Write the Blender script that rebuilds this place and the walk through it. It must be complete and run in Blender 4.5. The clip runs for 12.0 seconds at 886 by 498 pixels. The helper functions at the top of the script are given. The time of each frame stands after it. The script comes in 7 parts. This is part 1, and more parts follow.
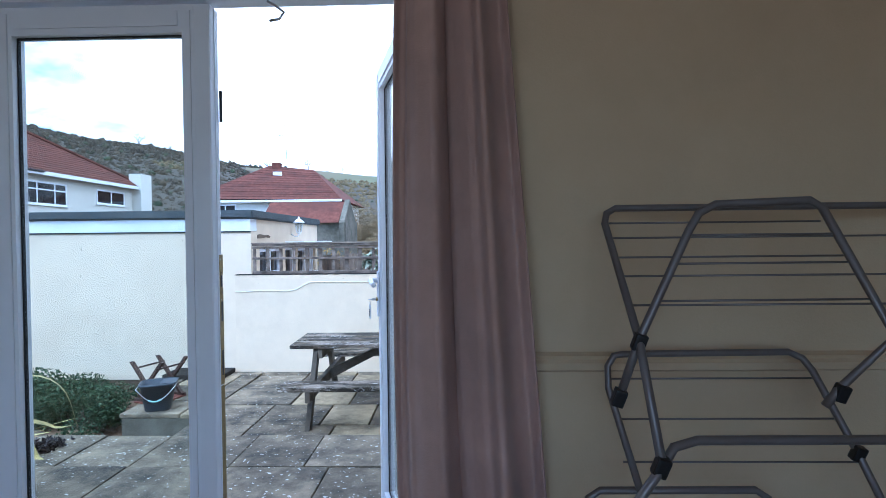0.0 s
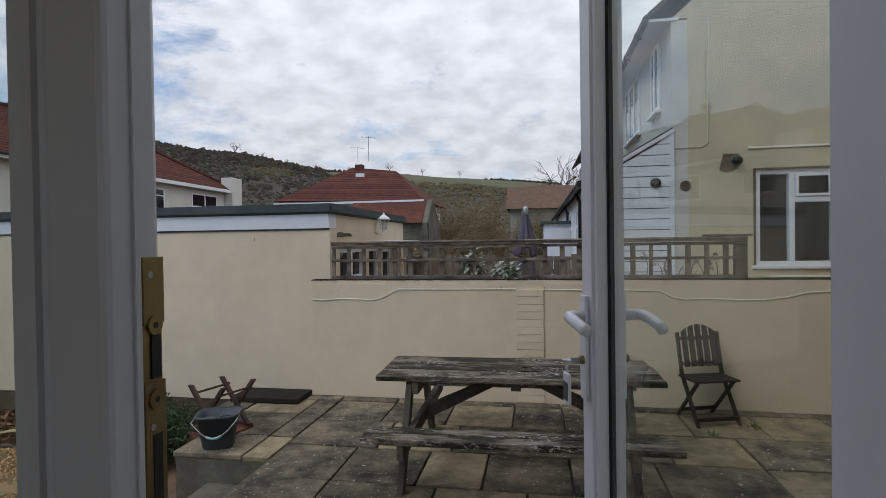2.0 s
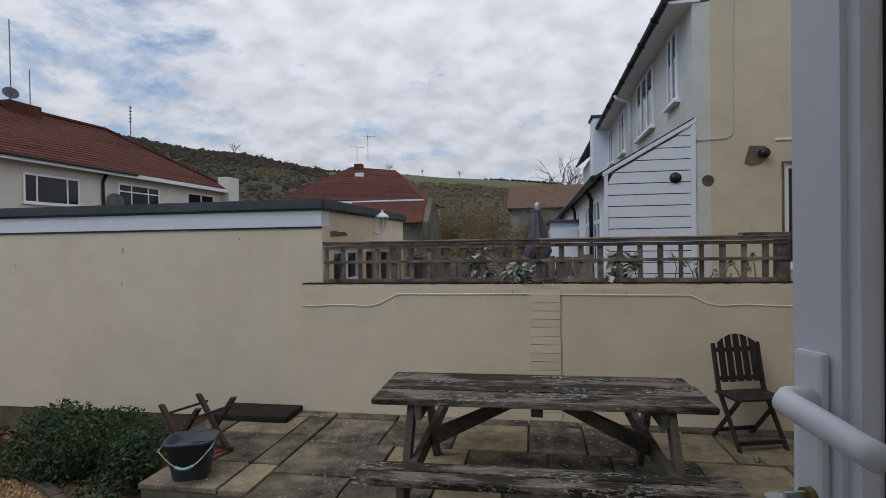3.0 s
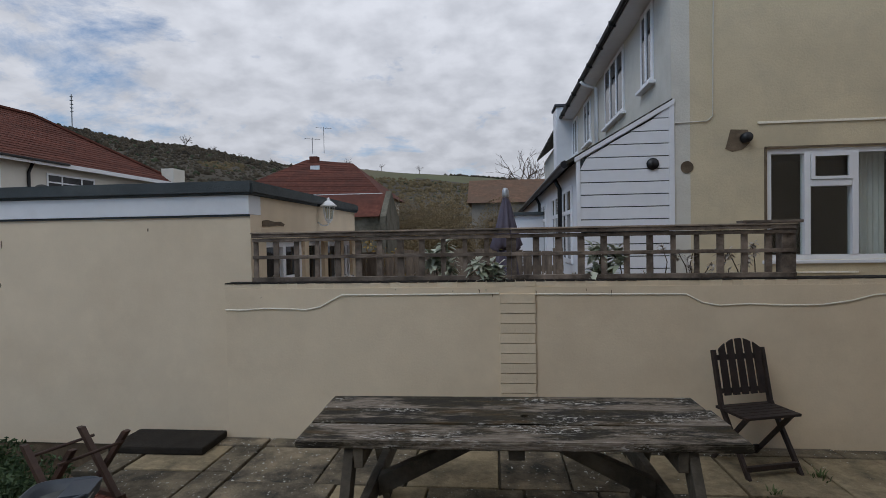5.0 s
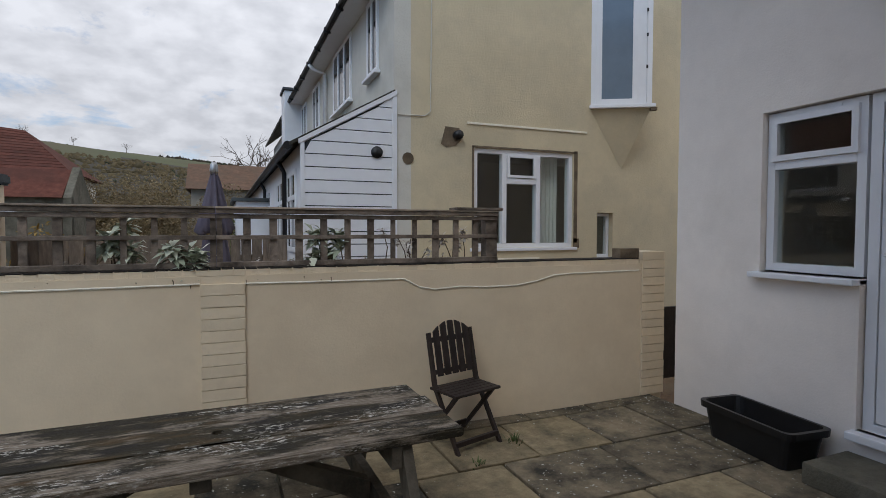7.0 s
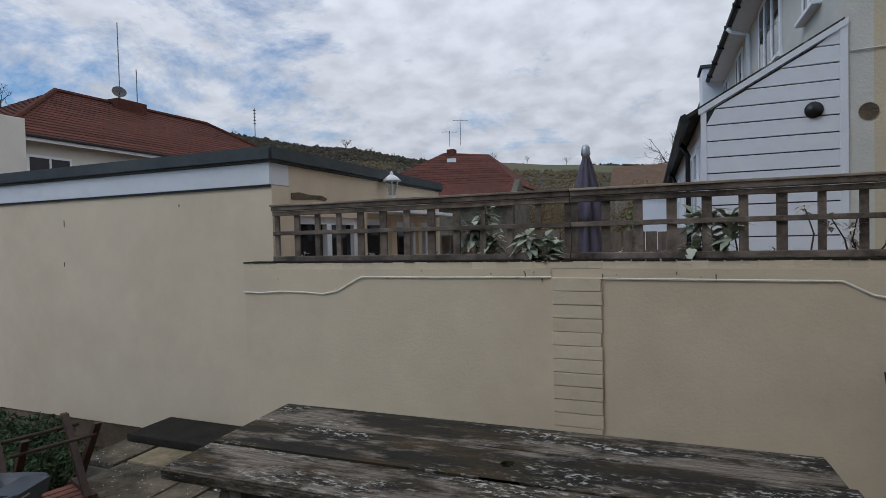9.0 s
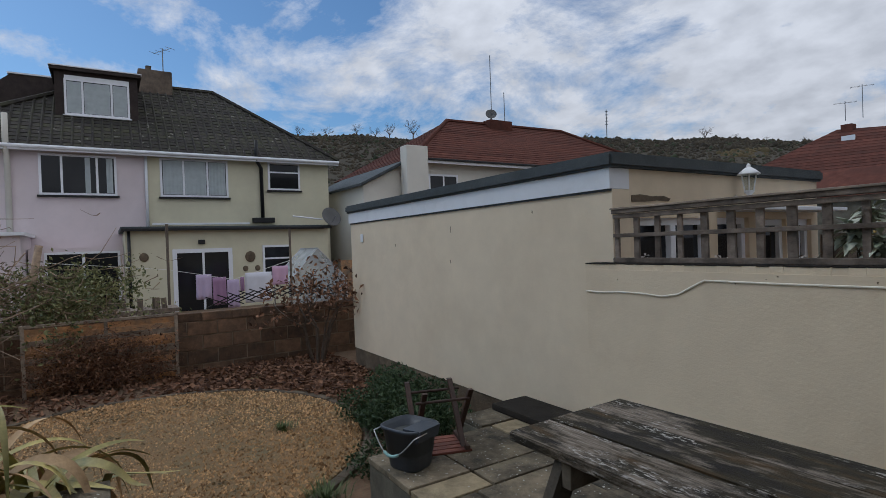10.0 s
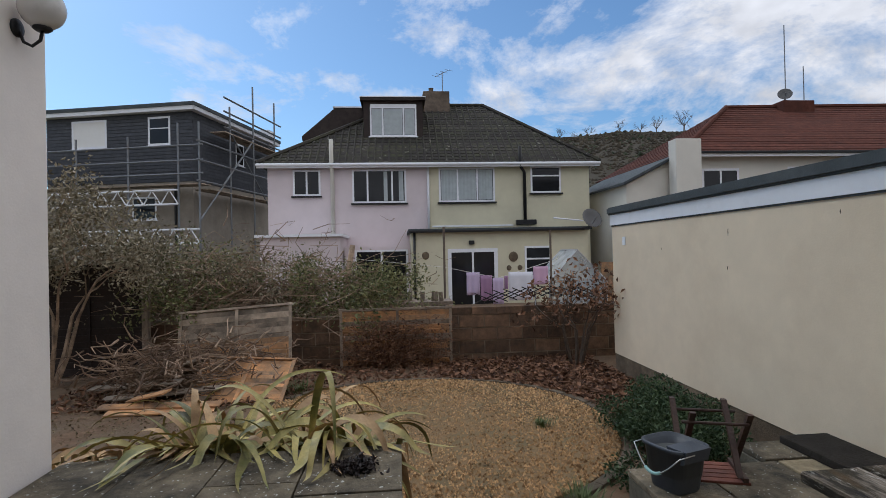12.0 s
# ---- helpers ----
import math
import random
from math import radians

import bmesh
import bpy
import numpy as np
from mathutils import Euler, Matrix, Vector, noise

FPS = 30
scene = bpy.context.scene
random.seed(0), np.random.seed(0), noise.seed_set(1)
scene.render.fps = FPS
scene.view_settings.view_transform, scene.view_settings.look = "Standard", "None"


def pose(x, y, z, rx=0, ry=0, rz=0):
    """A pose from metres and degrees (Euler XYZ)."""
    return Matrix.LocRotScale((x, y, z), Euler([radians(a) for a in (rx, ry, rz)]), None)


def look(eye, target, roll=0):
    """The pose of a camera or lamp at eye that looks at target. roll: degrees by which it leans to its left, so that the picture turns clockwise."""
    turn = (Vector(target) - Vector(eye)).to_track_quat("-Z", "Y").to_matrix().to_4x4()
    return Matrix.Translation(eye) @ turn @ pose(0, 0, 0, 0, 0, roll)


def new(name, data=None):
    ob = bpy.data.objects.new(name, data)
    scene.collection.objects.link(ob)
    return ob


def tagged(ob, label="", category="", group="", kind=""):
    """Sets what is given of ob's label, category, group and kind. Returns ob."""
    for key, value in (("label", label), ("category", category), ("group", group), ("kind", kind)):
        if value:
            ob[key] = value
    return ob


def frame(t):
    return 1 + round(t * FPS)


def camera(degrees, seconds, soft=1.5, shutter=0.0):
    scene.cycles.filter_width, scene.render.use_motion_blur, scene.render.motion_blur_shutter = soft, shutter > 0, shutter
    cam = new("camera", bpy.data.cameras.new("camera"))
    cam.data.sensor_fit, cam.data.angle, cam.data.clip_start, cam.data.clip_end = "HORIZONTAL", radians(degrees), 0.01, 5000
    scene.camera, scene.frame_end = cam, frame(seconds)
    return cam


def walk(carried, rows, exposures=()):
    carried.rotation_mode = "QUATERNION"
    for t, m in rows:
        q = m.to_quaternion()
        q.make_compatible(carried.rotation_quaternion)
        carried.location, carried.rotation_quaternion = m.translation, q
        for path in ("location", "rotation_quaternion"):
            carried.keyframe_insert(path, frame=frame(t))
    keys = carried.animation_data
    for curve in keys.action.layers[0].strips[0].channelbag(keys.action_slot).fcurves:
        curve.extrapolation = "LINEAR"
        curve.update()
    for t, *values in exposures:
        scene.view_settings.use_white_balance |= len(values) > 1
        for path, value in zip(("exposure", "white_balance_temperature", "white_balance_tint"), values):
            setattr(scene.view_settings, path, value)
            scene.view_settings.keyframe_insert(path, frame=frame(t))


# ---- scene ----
cam = camera(79.4, 12.0, 0.75)
PATH = [
    (0, (0.375, -0.04, 1.66), (0.322, 1.959, 1.626), -0.6),
    (0.5, (0.249, 0.285, 1.65), (0.025, 2.272, 1.621), -0.7),
    (1, (0.134, 0.61, 1.638), (-0.176, 2.586, 1.609), -0.8),
    (1.5, (0.019, 0.948, 1.639), (-0.32, 2.919, 1.612), -1.0),
    (2, (-0.064, 1.256, 1.629), (-0.409, 3.226, 1.604), -0.8),
    (2.5, (-0.139, 1.551, 1.631), (-0.483, 3.521, 1.607), -0.9),
    (4.5, (-0.304, 2.409, 1.571), (-0.65, 4.378, 1.548), -0.8),
    (5, (-0.293, 2.597, 1.58), (-0.489, 4.587, 1.538), -1.0),
    (5.5, (-0.284, 2.697, 1.576), (-0.122, 4.689, 1.506), -0.5),
    (6, (-0.273, 2.728, 1.554), (0.257, 4.655, 1.475), -0.0),
    (6.5, (-0.217, 2.812, 1.533), (0.56, 4.654, 1.454), 0.1),
    (8.5, (0.159, 3.538, 1.418), (0.211, 5.536, 1.347), -0.9),
    (9, (0.26, 3.653, 1.404), (-0.468, 5.516, 1.351), -1.5),
    (9.5, (0.388, 3.59, 1.418), (-0.985, 5.043, 1.375), -2.2),
    (10, (0.425, 3.579, 1.422), (-1.267, 4.645, 1.406), -2.0),
    (10.5, (0.452, 3.557, 1.423), (-1.393, 4.328, 1.421), -1.6),
    (11, (0.476, 3.545, 1.42), (-1.45, 4.085, 1.426), -1.4),
    (11.5, (0.471, 3.555, 1.416), (-1.502, 3.883, 1.428), -1.3),
    (12, (0.477, 3.556, 1.443), (-1.516, 3.726, 1.457), -1.2),
]
EXPOSURE = [(0, 1.9, 4780, 8), (0.3, 1.47, 4950, 8), (0.7, 0.85, 5700, 11), (1.2, 0.46, 6500, 12), (2.0, 0.20, 6400, 10), (4.5, -0.12, 6330, 10), (5.5, -0.12, 6380, 10), (6.5, 0.14, 6480, 10), (8.5, 0.08, 6290, 9), (9.5, -0.15, 6100, 9), (10.5, -0.08, 6200, 9), (12.0, 0.17, 6350, 10)]
walk(cam, [(t, look(eye, target, roll)) for t, eye, target, roll in PATH], EXPOSURE)

# ---- world and sun ----
SUN_AZ, SUN_EL = radians(222), radians(48)   # compass angle from +y towards +x


def make_world():
    w = bpy.data.worlds.new("sky")
    scene.world = w
    w.use_nodes = True
    nt = w.node_tree
    nt.nodes.clear()
    N, L = nt.nodes.new, nt.links.new
    out = N("ShaderNodeOutputWorld")
    sky = N("ShaderNodeTexSky")
    sky.sky_type, sky.sun_disc = "NISHITA", False
    sky.sun_elevation, sky.sun_rotation = SUN_EL, SUN_AZ
    b_sky = N("ShaderNodeBackground")
    b_sky.inputs[1].default_value = 0.105
    blue = N("ShaderNodeMix")
    blue.data_type, blue.blend_type = "RGBA", "MULTIPLY"
    blue.inputs[0].default_value = 1.0
    blue.inputs[7].default_value = (0.70, 0.95, 1.14, 1)
    L(sky.outputs[0], blue.inputs[6])
    L(blue.outputs[2], b_sky.inputs[0])
    tc = N("ShaderNodeTexCoord")
    sep = N("ShaderNodeSeparateXYZ")
    L(tc.outputs["Generated"], sep.inputs[0])

    def math_node(op, a, b):
        m = N("ShaderNodeMath")
        m.operation = op
        for k, v in enumerate((a, b)):
            if isinstance(v, (int, float)):
                m.inputs[k].default_value = v
            else:
                L(v, m.inputs[k])
        return m.outputs[0]

    zz = math_node("ADD", math_node("MAXIMUM", sep.outputs[2], 0.0), 0.32)
    px, py = math_node("DIVIDE", sep.outputs[0], zz), math_node("DIVIDE", sep.outputs[1], zz)
    comb = N("ShaderNodeCombineXYZ")
    L(px, comb.inputs[0])
    L(py, comb.inputs[1])
    n1 = N("ShaderNodeTexNoise")
    n1.inputs["Scale"].default_value, n1.inputs["Detail"].default_value, n1.inputs["Roughness"].default_value = 2.3, 10.0, 0.66
    n1.inputs["Distortion"].default_value = 0.25
    L(comb.outputs[0], n1.inputs["Vector"])
    # more cloud to the north-east, breaks of blue to the south-west
    lean = math_node("ADD", math_node("MULTIPLY", sep.outputs[0], 0.13), math_node("MULTIPLY", sep.outputs[1], 0.12))
    cov = math_node("ADD", n1.outputs[0], lean)
    ramp = N("ShaderNodeValToRGB")
    ramp.color_ramp.elements[0].position, ramp.color_ramp.elements[1].position = 0.36, 0.53
    L(cov, ramp.inputs[0])
    n2 = N("ShaderNodeTexNoise")
    n2.inputs["Scale"].default_value, n2.inputs["Detail"].default_value = 9.0, 9.0
    L(comb.outputs[0], n2.inputs["Vector"])
    shade = N("ShaderNodeValToRGB")
    e = shade.color_ramp.elements
    e[0].position, e[0].color = 0.34, (0.58, 0.60, 0.655, 1)
    e[1].position, e[1].color = 0.64, (0.75, 0.77, 0.83, 1)
    L(n2.outputs[0], shade.inputs[0])
    b_cloud = N("ShaderNodeBackground")
    b_cloud.inputs[1].default_value = 1.12
    # an overcast sky is brightest overhead
    L(shade.outputs[0], b_cloud.inputs[0])
    L(math_node("ADD", math_node("MULTIPLY", math_node("MAXIMUM", sep.outputs[2], 0.0), 0.80), 0.74), b_cloud.inputs[1])
    mix = N("ShaderNodeMixShader")
    L(ramp.outputs[0], mix.inputs[0])
    L(b_sky.outputs[0], mix.inputs[1])
    L(b_cloud.outputs[0], mix.inputs[2])
    L(mix.outputs[0], out.inputs[0])


make_world()
sun = new("sun", bpy.data.lights.new("sun", "SUN"))
sun.data.energy, sun.data.angle, sun.data.color = 0.75, radians(28), (1.0, 0.95, 0.87)
sun.matrix_world = look((math.sin(SUN_AZ) * 30, math.cos(SUN_AZ) * 30, math.tan(SUN_EL) * 30), (0, 0, 0))

# lamp added to brighten the room, as daylight from an unseen front window
room_fill = new("room_fill_lamp", bpy.data.lights.new("room_fill_lamp", "AREA"))
room_fill.data.shape, room_fill.data.size, room_fill.data.size_y, room_fill.data.energy, room_fill.data.color = "RECTANGLE", 2.3, 1.3, 5.0, (1.0, 0.95, 0.90)
room_fill.matrix_world = look((-0.15, -2.58, 1.9), (-0.15, 0, 1.7))

# ---- materials ----
def ramp_node(nt, src, stops):
    r = nt.nodes.new("ShaderNodeValToRGB")
    e = r.color_ramp.elements
    while len(e) < len(stops):
        e.new(0.5)
    for el, (p, c) in zip(e, stops):
        el.position, el.color = p, (*c, 1)
    nt.links.new(src, r.inputs[0])
    return r.outputs[0]


def noise_node(nt, vec, scale, detail=6.0, rough=0.6, stretch=None):
    if stretch:
        mp = nt.nodes.new("ShaderNodeMapping")
        mp.inputs["Scale"].default_value = stretch
        nt.links.new(vec, mp.inputs["Vector"])
        vec = mp.outputs[0]
    n = nt.nodes.new("ShaderNodeTexNoise")
    n.inputs["Scale"].default_value, n.inputs["Detail"].default_value, n.inputs["Roughness"].default_value = scale, detail, rough
    nt.links.new(vec, n.inputs["Vector"])
    return n.outputs[0]


def mix_node(nt, fac, a, b, mode="MIX"):
    m = nt.nodes.new("ShaderNodeMix")
    m.data_type, m.blend_type = "RGBA", mode
    for sock, v in ((m.inputs[0], fac), (m.inputs[6], a), (m.inputs[7], b)):
        if isinstance(v, (int, float)):
            sock.default_value = v
        elif isinstance(v, tuple):
            sock.default_value = (*v, 1)
        else:
            nt.links.new(v, sock)
    return m.outputs[2]


def mat(name, base, rough=0.8, var=0.12, scale=6.0, stain=None, stain_scale=1.2, stain_at=0.58, bump=0.15, bump_scale=70.0,
        metal=0.0, stretch=None, vary=0.0, spots=None, spot_scale=40.0, spot_at=0.66, spec=0.4, sheen=0.0):
    """A surface: base colour with fine and broad variation, stains, spots and relief, in metres."""
    m = bpy.data.materials.new(name)
    m.use_nodes = True
    nt = m.node_tree
    bs = nt.nodes["Principled BSDF"]
    tc = nt.nodes.new("ShaderNodeTexCoord")
    vec = tc.outputs["Object"]
    if vary:
        info = nt.nodes.new("ShaderNodeObjectInfo")
        add = nt.nodes.new("ShaderNodeVectorMath")
        add.operation = "MULTIPLY_ADD"
        nt.links.new(info.outputs["Random"], add.inputs[0])
        add.inputs[1].default_value = (37.0, 53.0, 71.0)
        nt.links.new(vec, add.inputs[2])
        vec = add.outputs[0]
    lo, hi = tuple(c * (1 - var) for c in base), tuple(min(1, c * (1 + var)) for c in base)
    col = ramp_node(nt, noise_node(nt, vec, scale, 8.0, 0.65, stretch), [(0.3, lo), (0.7, hi)])
    if stain:
        f = ramp_node(nt, noise_node(nt, vec, stain_scale, 9.0, 0.7, stretch), [(stain_at - 0.12, (0, 0, 0)), (stain_at + 0.12, (1, 1, 1))])
        col = mix_node(nt, f, col, stain)
    if spots:
        f = ramp_node(nt, noise_node(nt, vec, spot_scale, 2.0 if not stretch else 6.0, 0.5 if not stretch else 0.7, stretch), [(spot_at, (0, 0, 0)), (spot_at + 0.03, (1, 1, 1))])
        col = mix_node(nt, f, col, spots)
    if vary:
        k = ramp_node(nt, info.outputs["Random"], [(0, (1 - vary,) * 3), (1, (1 + vary,) * 3)])
        col = mix_node(nt, 1.0, col, k, "MULTIPLY")
    nt.links.new(col, bs.inputs["Base Color"])
    bs.inputs["Roughness"].default_value, bs.inputs["Metallic"].default_value = rough, metal
    bs.inputs["Specular IOR Level"].default_value = spec
    if sheen:
        bs.inputs["Sheen Weight"].default_value = sheen
    if bump:
        b = nt.nodes.new("ShaderNodeBump")
        b.inputs["Strength"].default_value, b.inputs["Distance"].default_value = min(1, bump * 2), 0.01
        nt.links.new(noise_node(nt, vec, bump_scale, 5.0, 0.6, stretch), b.inputs["Height"])
        nt.links.new(b.outputs[0], bs.inputs["Normal"])
    return m


def glass_mat(name, tint=(0.93, 0.96, 0.95)):
    """Thin pane: clear, with a mirror share that grows at a slant."""
    m = bpy.data.materials.new(name)
    m.use_nodes = True
    nt = m.node_tree
    nt.nodes.clear()
    out = nt.nodes.new("ShaderNodeOutputMaterial")
    tr = nt.nodes.new("ShaderNodeBsdfTransparent")
    tr.inputs[0].default_value = (*tint, 1)
    gl = nt.nodes.new("ShaderNodeBsdfGlossy")
    gl.inputs["Roughness"].default_value = 0.01
    fr = nt.nodes.new("ShaderNodeLayerWeight")
    fr.inputs[0].default_value = 0.5
    pw = nt.nodes.new("ShaderNodeMath")
    pw.operation = "POWER"
    pw.inputs[1].default_value = 4.0
    nt.links.new(fr.outputs["Facing"], pw.inputs[0])
    ad = nt.nodes.new("ShaderNodeMath")
    ad.operation = "MULTIPLY_ADD"
    ad.inputs[1].default_value, ad.inputs[2].default_value = 0.6, 0.05
    nt.links.new(pw.outputs[0], ad.inputs[0])
    mx = nt.nodes.new("ShaderNodeMixShader")
    nt.links.new(ad.outputs[0], mx.inputs[0])
    nt.links.new(tr.outputs[0], mx.inputs[1])
    nt.links.new(gl.outputs[0], mx.inputs[2])
    nt.links.new(mx.outputs[0], out.inputs[0])
    return m


def lichen_wood(name):
    """Silvered plank with dark mossy patches along the grain and flakes of white lichen."""
    m = bpy.data.materials.new(name)
    m.use_nodes = True
    nt = m.node_tree
    bs = nt.nodes["Principled BSDF"]
    tc, info = nt.nodes.new("ShaderNodeTexCoord"), nt.nodes.new("ShaderNodeObjectInfo")
    add = nt.nodes.new("ShaderNodeVectorMath")
    add.operation = "MULTIPLY_ADD"
    nt.links.new(info.outputs["Random"], add.inputs[0])
    add.inputs[1].default_value = (37.0, 53.0, 71.0)
    nt.links.new(tc.outputs["Object"], add.inputs[2])
    vec = add.outputs[0]
    grain = noise_node(nt, vec, 9.0, 8.0, 0.7, (1, 14, 14))
    col = ramp_node(nt, grain, [(0.30, (0.080, 0.060, 0.044)), (0.50, (0.205, 0.168, 0.130)), (0.70, (0.37, 0.32, 0.26))])
    moss = ramp_node(nt, noise_node(nt, vec, 2.0, 9.0, 0.72, (1, 3.2, 3.2)), [(0.43, (0, 0, 0)), (0.52, (0.96, 0.96, 0.96))])
    tone = ramp_node(nt, noise_node(nt, vec, 4.0, 6.0, 0.6, (1, 3, 3)), [(0.35, (0.013, 0.012, 0.011)), (0.55, (0.034, 0.028, 0.015)), (0.70, (0.075, 0.045, 0.018))])
    col = mix_node(nt, moss, col, tone)
    where = ramp_node(nt, noise_node(nt, vec, 2.4, 7.0, 0.65, (1, 3, 3)), [(0.51, (0, 0, 0)), (0.63, (1, 1, 1))])
    flake = ramp_node(nt, noise_node(nt, vec, 26.0, 7.0, 0.72, (1, 2.4, 2.4)), [(0.53, (0, 0, 0)), (0.58, (1, 1, 1))])
    both = mix_node(nt, 1.0, where, flake, "MULTIPLY")
    col = mix_node(nt, both, col, (0.58, 0.55, 0.50))
    nt.links.new(col, bs.inputs["Base Color"])
    bs.inputs["Roughness"].default_value, bs.inputs["Specular IOR Level"].default_value = 0.88, 0.25
    b = nt.nodes.new("ShaderNodeBump")
    b.inputs["Strength"].default_value, b.inputs["Distance"].default_value = 0.9, 0.008
    nt.links.new(grain, b.inputs["Height"])
    nt.links.new(b.outputs[0], bs.inputs["Normal"])
    return m


CREAM = mat("cream_render", (0.725, 0.600, 0.432), 0.9, 0.05, 3.0, (0.63, 0.508, 0.357), 0.7, 0.60, 0.10, 60)
GARAGE = mat("garage_render", (0.745, 0.620, 0.452), 0.9, 0.05, 2.5, (0.65, 0.528, 0.375), 0.6, 0.60, 0.07, 60)
# lightened so that the lips carry their top light in the colour
LIT_RENDER_EDGE = mat("lit_render_edge", (0.84, 0.79, 0.66), 0.85, 0.08, 20, None, bump=0.3)
WHITE_WALL = mat("white_masonry", (0.84, 0.775, 0.72), 0.88, 0.05, 3.0, (0.74, 0.68, 0.62), 0.8, 0.64, 0.09, 60)
NEIGHBOUR = mat("yellow_render", (0.61, 0.52, 0.355), 0.9, 0.07, 2.0, (0.50, 0.435, 0.31), 0.9, 0.58, 0.35, 35)
NEIGHBOUR_SIDE = mat("pale_render", (0.62, 0.60, 0.54), 0.9, 0.07, 2.0, (0.52, 0.50, 0.44), 0.9, 0.6, 0.35, 35)
PINK = mat("pink_render", (0.66, 0.575, 0.585), 0.9, 0.05, 1.2, (0.60, 0.52, 0.53), 0.4, 0.6, 0.2, 30)
YELLOW = mat("pale_yellow_render", (0.64, 0.60, 0.44), 0.9, 0.06, 1.2, (0.56, 0.52, 0.38), 0.4, 0.6, 0.2, 30)
OFFWHITE = mat("offwhite_render", (0.66, 0.63, 0.56), 0.9, 0.05, 1.2, (0.58, 0.55, 0.48), 0.4, 0.6, 0.2, 30)
UPVC = mat("white_upvc", (0.78, 0.79, 0.82), 0.35, 0.03, 5, None, bump=0.0, spec=0.5)
CLAD_WHITE = mat("white_cladding", (0.76, 0.77, 0.80), 0.45, 0.04, 4, (0.66, 0.66, 0.68), 1.5, 0.66, 0.05)
FASCIA = mat("white_fascia", (0.76, 0.77, 0.79), 0.5, 0.04, 4, (0.64, 0.65, 0.66), 1.2, 0.66, 0.05)
FELT = mat("dark_roof_felt", (0.055, 0.065, 0.068), 0.75, 0.2, 5, (0.09, 0.10, 0.10), 1.5, 0.6, 0.3, 90)
TILE_RED = mat("red_roof_tile", (0.112, 0.042, 0.030), 0.9, 0.3, 4, (0.075, 0.034, 0.026), 0.9, 0.56, 0.2, 30, vary=0.15, spec=0.12)
TILE_GREY = mat("mossy_roof_tile", (0.036, 0.031, 0.027), 0.9, 0.5, 5, (0.055, 0.056, 0.028), 1.6, 0.58, 0.3, 14, vary=0.3, spots=(0.15, 0.145, 0.12), spot_scale=5, spot_at=0.68)
SLATE = mat("grey_slate_cladding", (0.060, 0.064, 0.074), 0.75, 0.2, 4, (0.085, 0.088, 0.098), 1.0, 0.6, 0.15, 40, vary=0.15)
BLACK = mat("black_plastic", (0.012, 0.012, 0.013), 0.4, 0.2, 8, None, bump=0.03)
IRON = mat("black_iron", (0.02, 0.02, 0.021), 0.5, 0.2, 20, None, bump=0.1, metal=0.3)
STEEL = mat("scaffold_steel", (0.22, 0.23, 0.24), 0.55, 0.2, 6, (0.14, 0.11, 0.09), 3, 0.62, 0.1, metal=0.6)
LEAD = mat("aluminium", (0.42, 0.43, 0.45), 0.45, 0.1, 8, None, bump=0.05, metal=0.7)
DARK_PANE = mat("dark_window_pane", (0.014, 0.015, 0.017), 0.06, 0.3, 0.8, None, bump=0.0, spec=0.35)
GLASS = glass_mat("clear_glass")
DULL_GLASS = glass_mat("dusty_glass", (0.80, 0.84, 0.84))
SLAB = mat("paving_slab", (0.225, 0.183, 0.125), 0.92, 0.30, 9, (0.040, 0.038, 0.032), 2.6, 0.515, 0.5, 55, vary=0.22, spots=(0.50, 0.50, 0.46), spot_scale=40, spot_at=0.68, spec=0.2)
SLAB_PALE = mat("pale_paving_slab", (0.30, 0.240, 0.150), 0.92, 0.25, 9, (0.085, 0.073, 0.050), 2.6, 0.575, 0.5, 55, vary=0.14, spots=(0.45, 0.44, 0.38), spot_scale=34, spot_at=0.73, spec=0.2)
SLAB_DARK = mat("dark_paving_slab", (0.185, 0.152, 0.104), 0.92, 0.35, 9, (0.048, 0.043, 0.034), 3.0, 0.52, 0.5, 55, vary=0.16, spots=(0.48, 0.48, 0.44), spot_scale=42, spot_at=0.665, spec=0.2)
SLAB_BLACK = mat("blackened_slab", (0.026, 0.022, 0.018), 0.95, 0.3, 8, (0.045, 0.038, 0.028), 2.4, 0.6, 0.45, 55, spec=0.2)
JOINT = mat("mortar_joint", (0.030, 0.028, 0.022), 0.95, 0.3, 10, (0.05, 0.065, 0.03), 3, 0.6, 0.4)
CONCRETE = mat("stained_concrete", (0.16, 0.145, 0.11), 0.92, 0.2, 6, (0.07, 0.065, 0.045), 1.8, 0.55, 0.5, 50)
GRAVEL_BASE = mat("gravel_bed", (0.22, 0.135, 0.062), 0.95, 0.3, 30, (0.16, 0.12, 0.06), 2.5, 0.55, 0.8, 90)
PEBBLE = mat("golden_pebble", (0.36, 0.25, 0.13), 0.85, 0.35, 9, (0.20, 0.14, 0.08), 5, 0.55, 0.2, 60)
SOIL = mat("dark_soil", (0.165, 0.100, 0.058), 0.97, 0.35, 9, (0.16, 0.115, 0.072), 1.6, 0.55, 0.9, 40)
GRASS_FAR = mat("hill_grass", (0.082, 0.092, 0.036), 0.95, 0.25, 0.05, (0.10, 0.078, 0.04), 0.012, 0.52, 0.0)
EDGING = mat("earthy_edging_stone", (0.125, 0.095, 0.065), 0.95, 0.3, 10, (0.07, 0.055, 0.035), 3, 0.52, 0.6, 40, vary=0.2)
MORTAR = mat("sandy_mortar", (0.27, 0.205, 0.145), 0.95, 0.3, 12, (0.09, 0.07, 0.05), 3, 0.55, 0.5, 60)
PLINTH = mat("bare_plinth", (0.20, 0.15, 0.10), 0.95, 0.3, 8, (0.10, 0.075, 0.05), 2.5, 0.5, 0.7, 45)
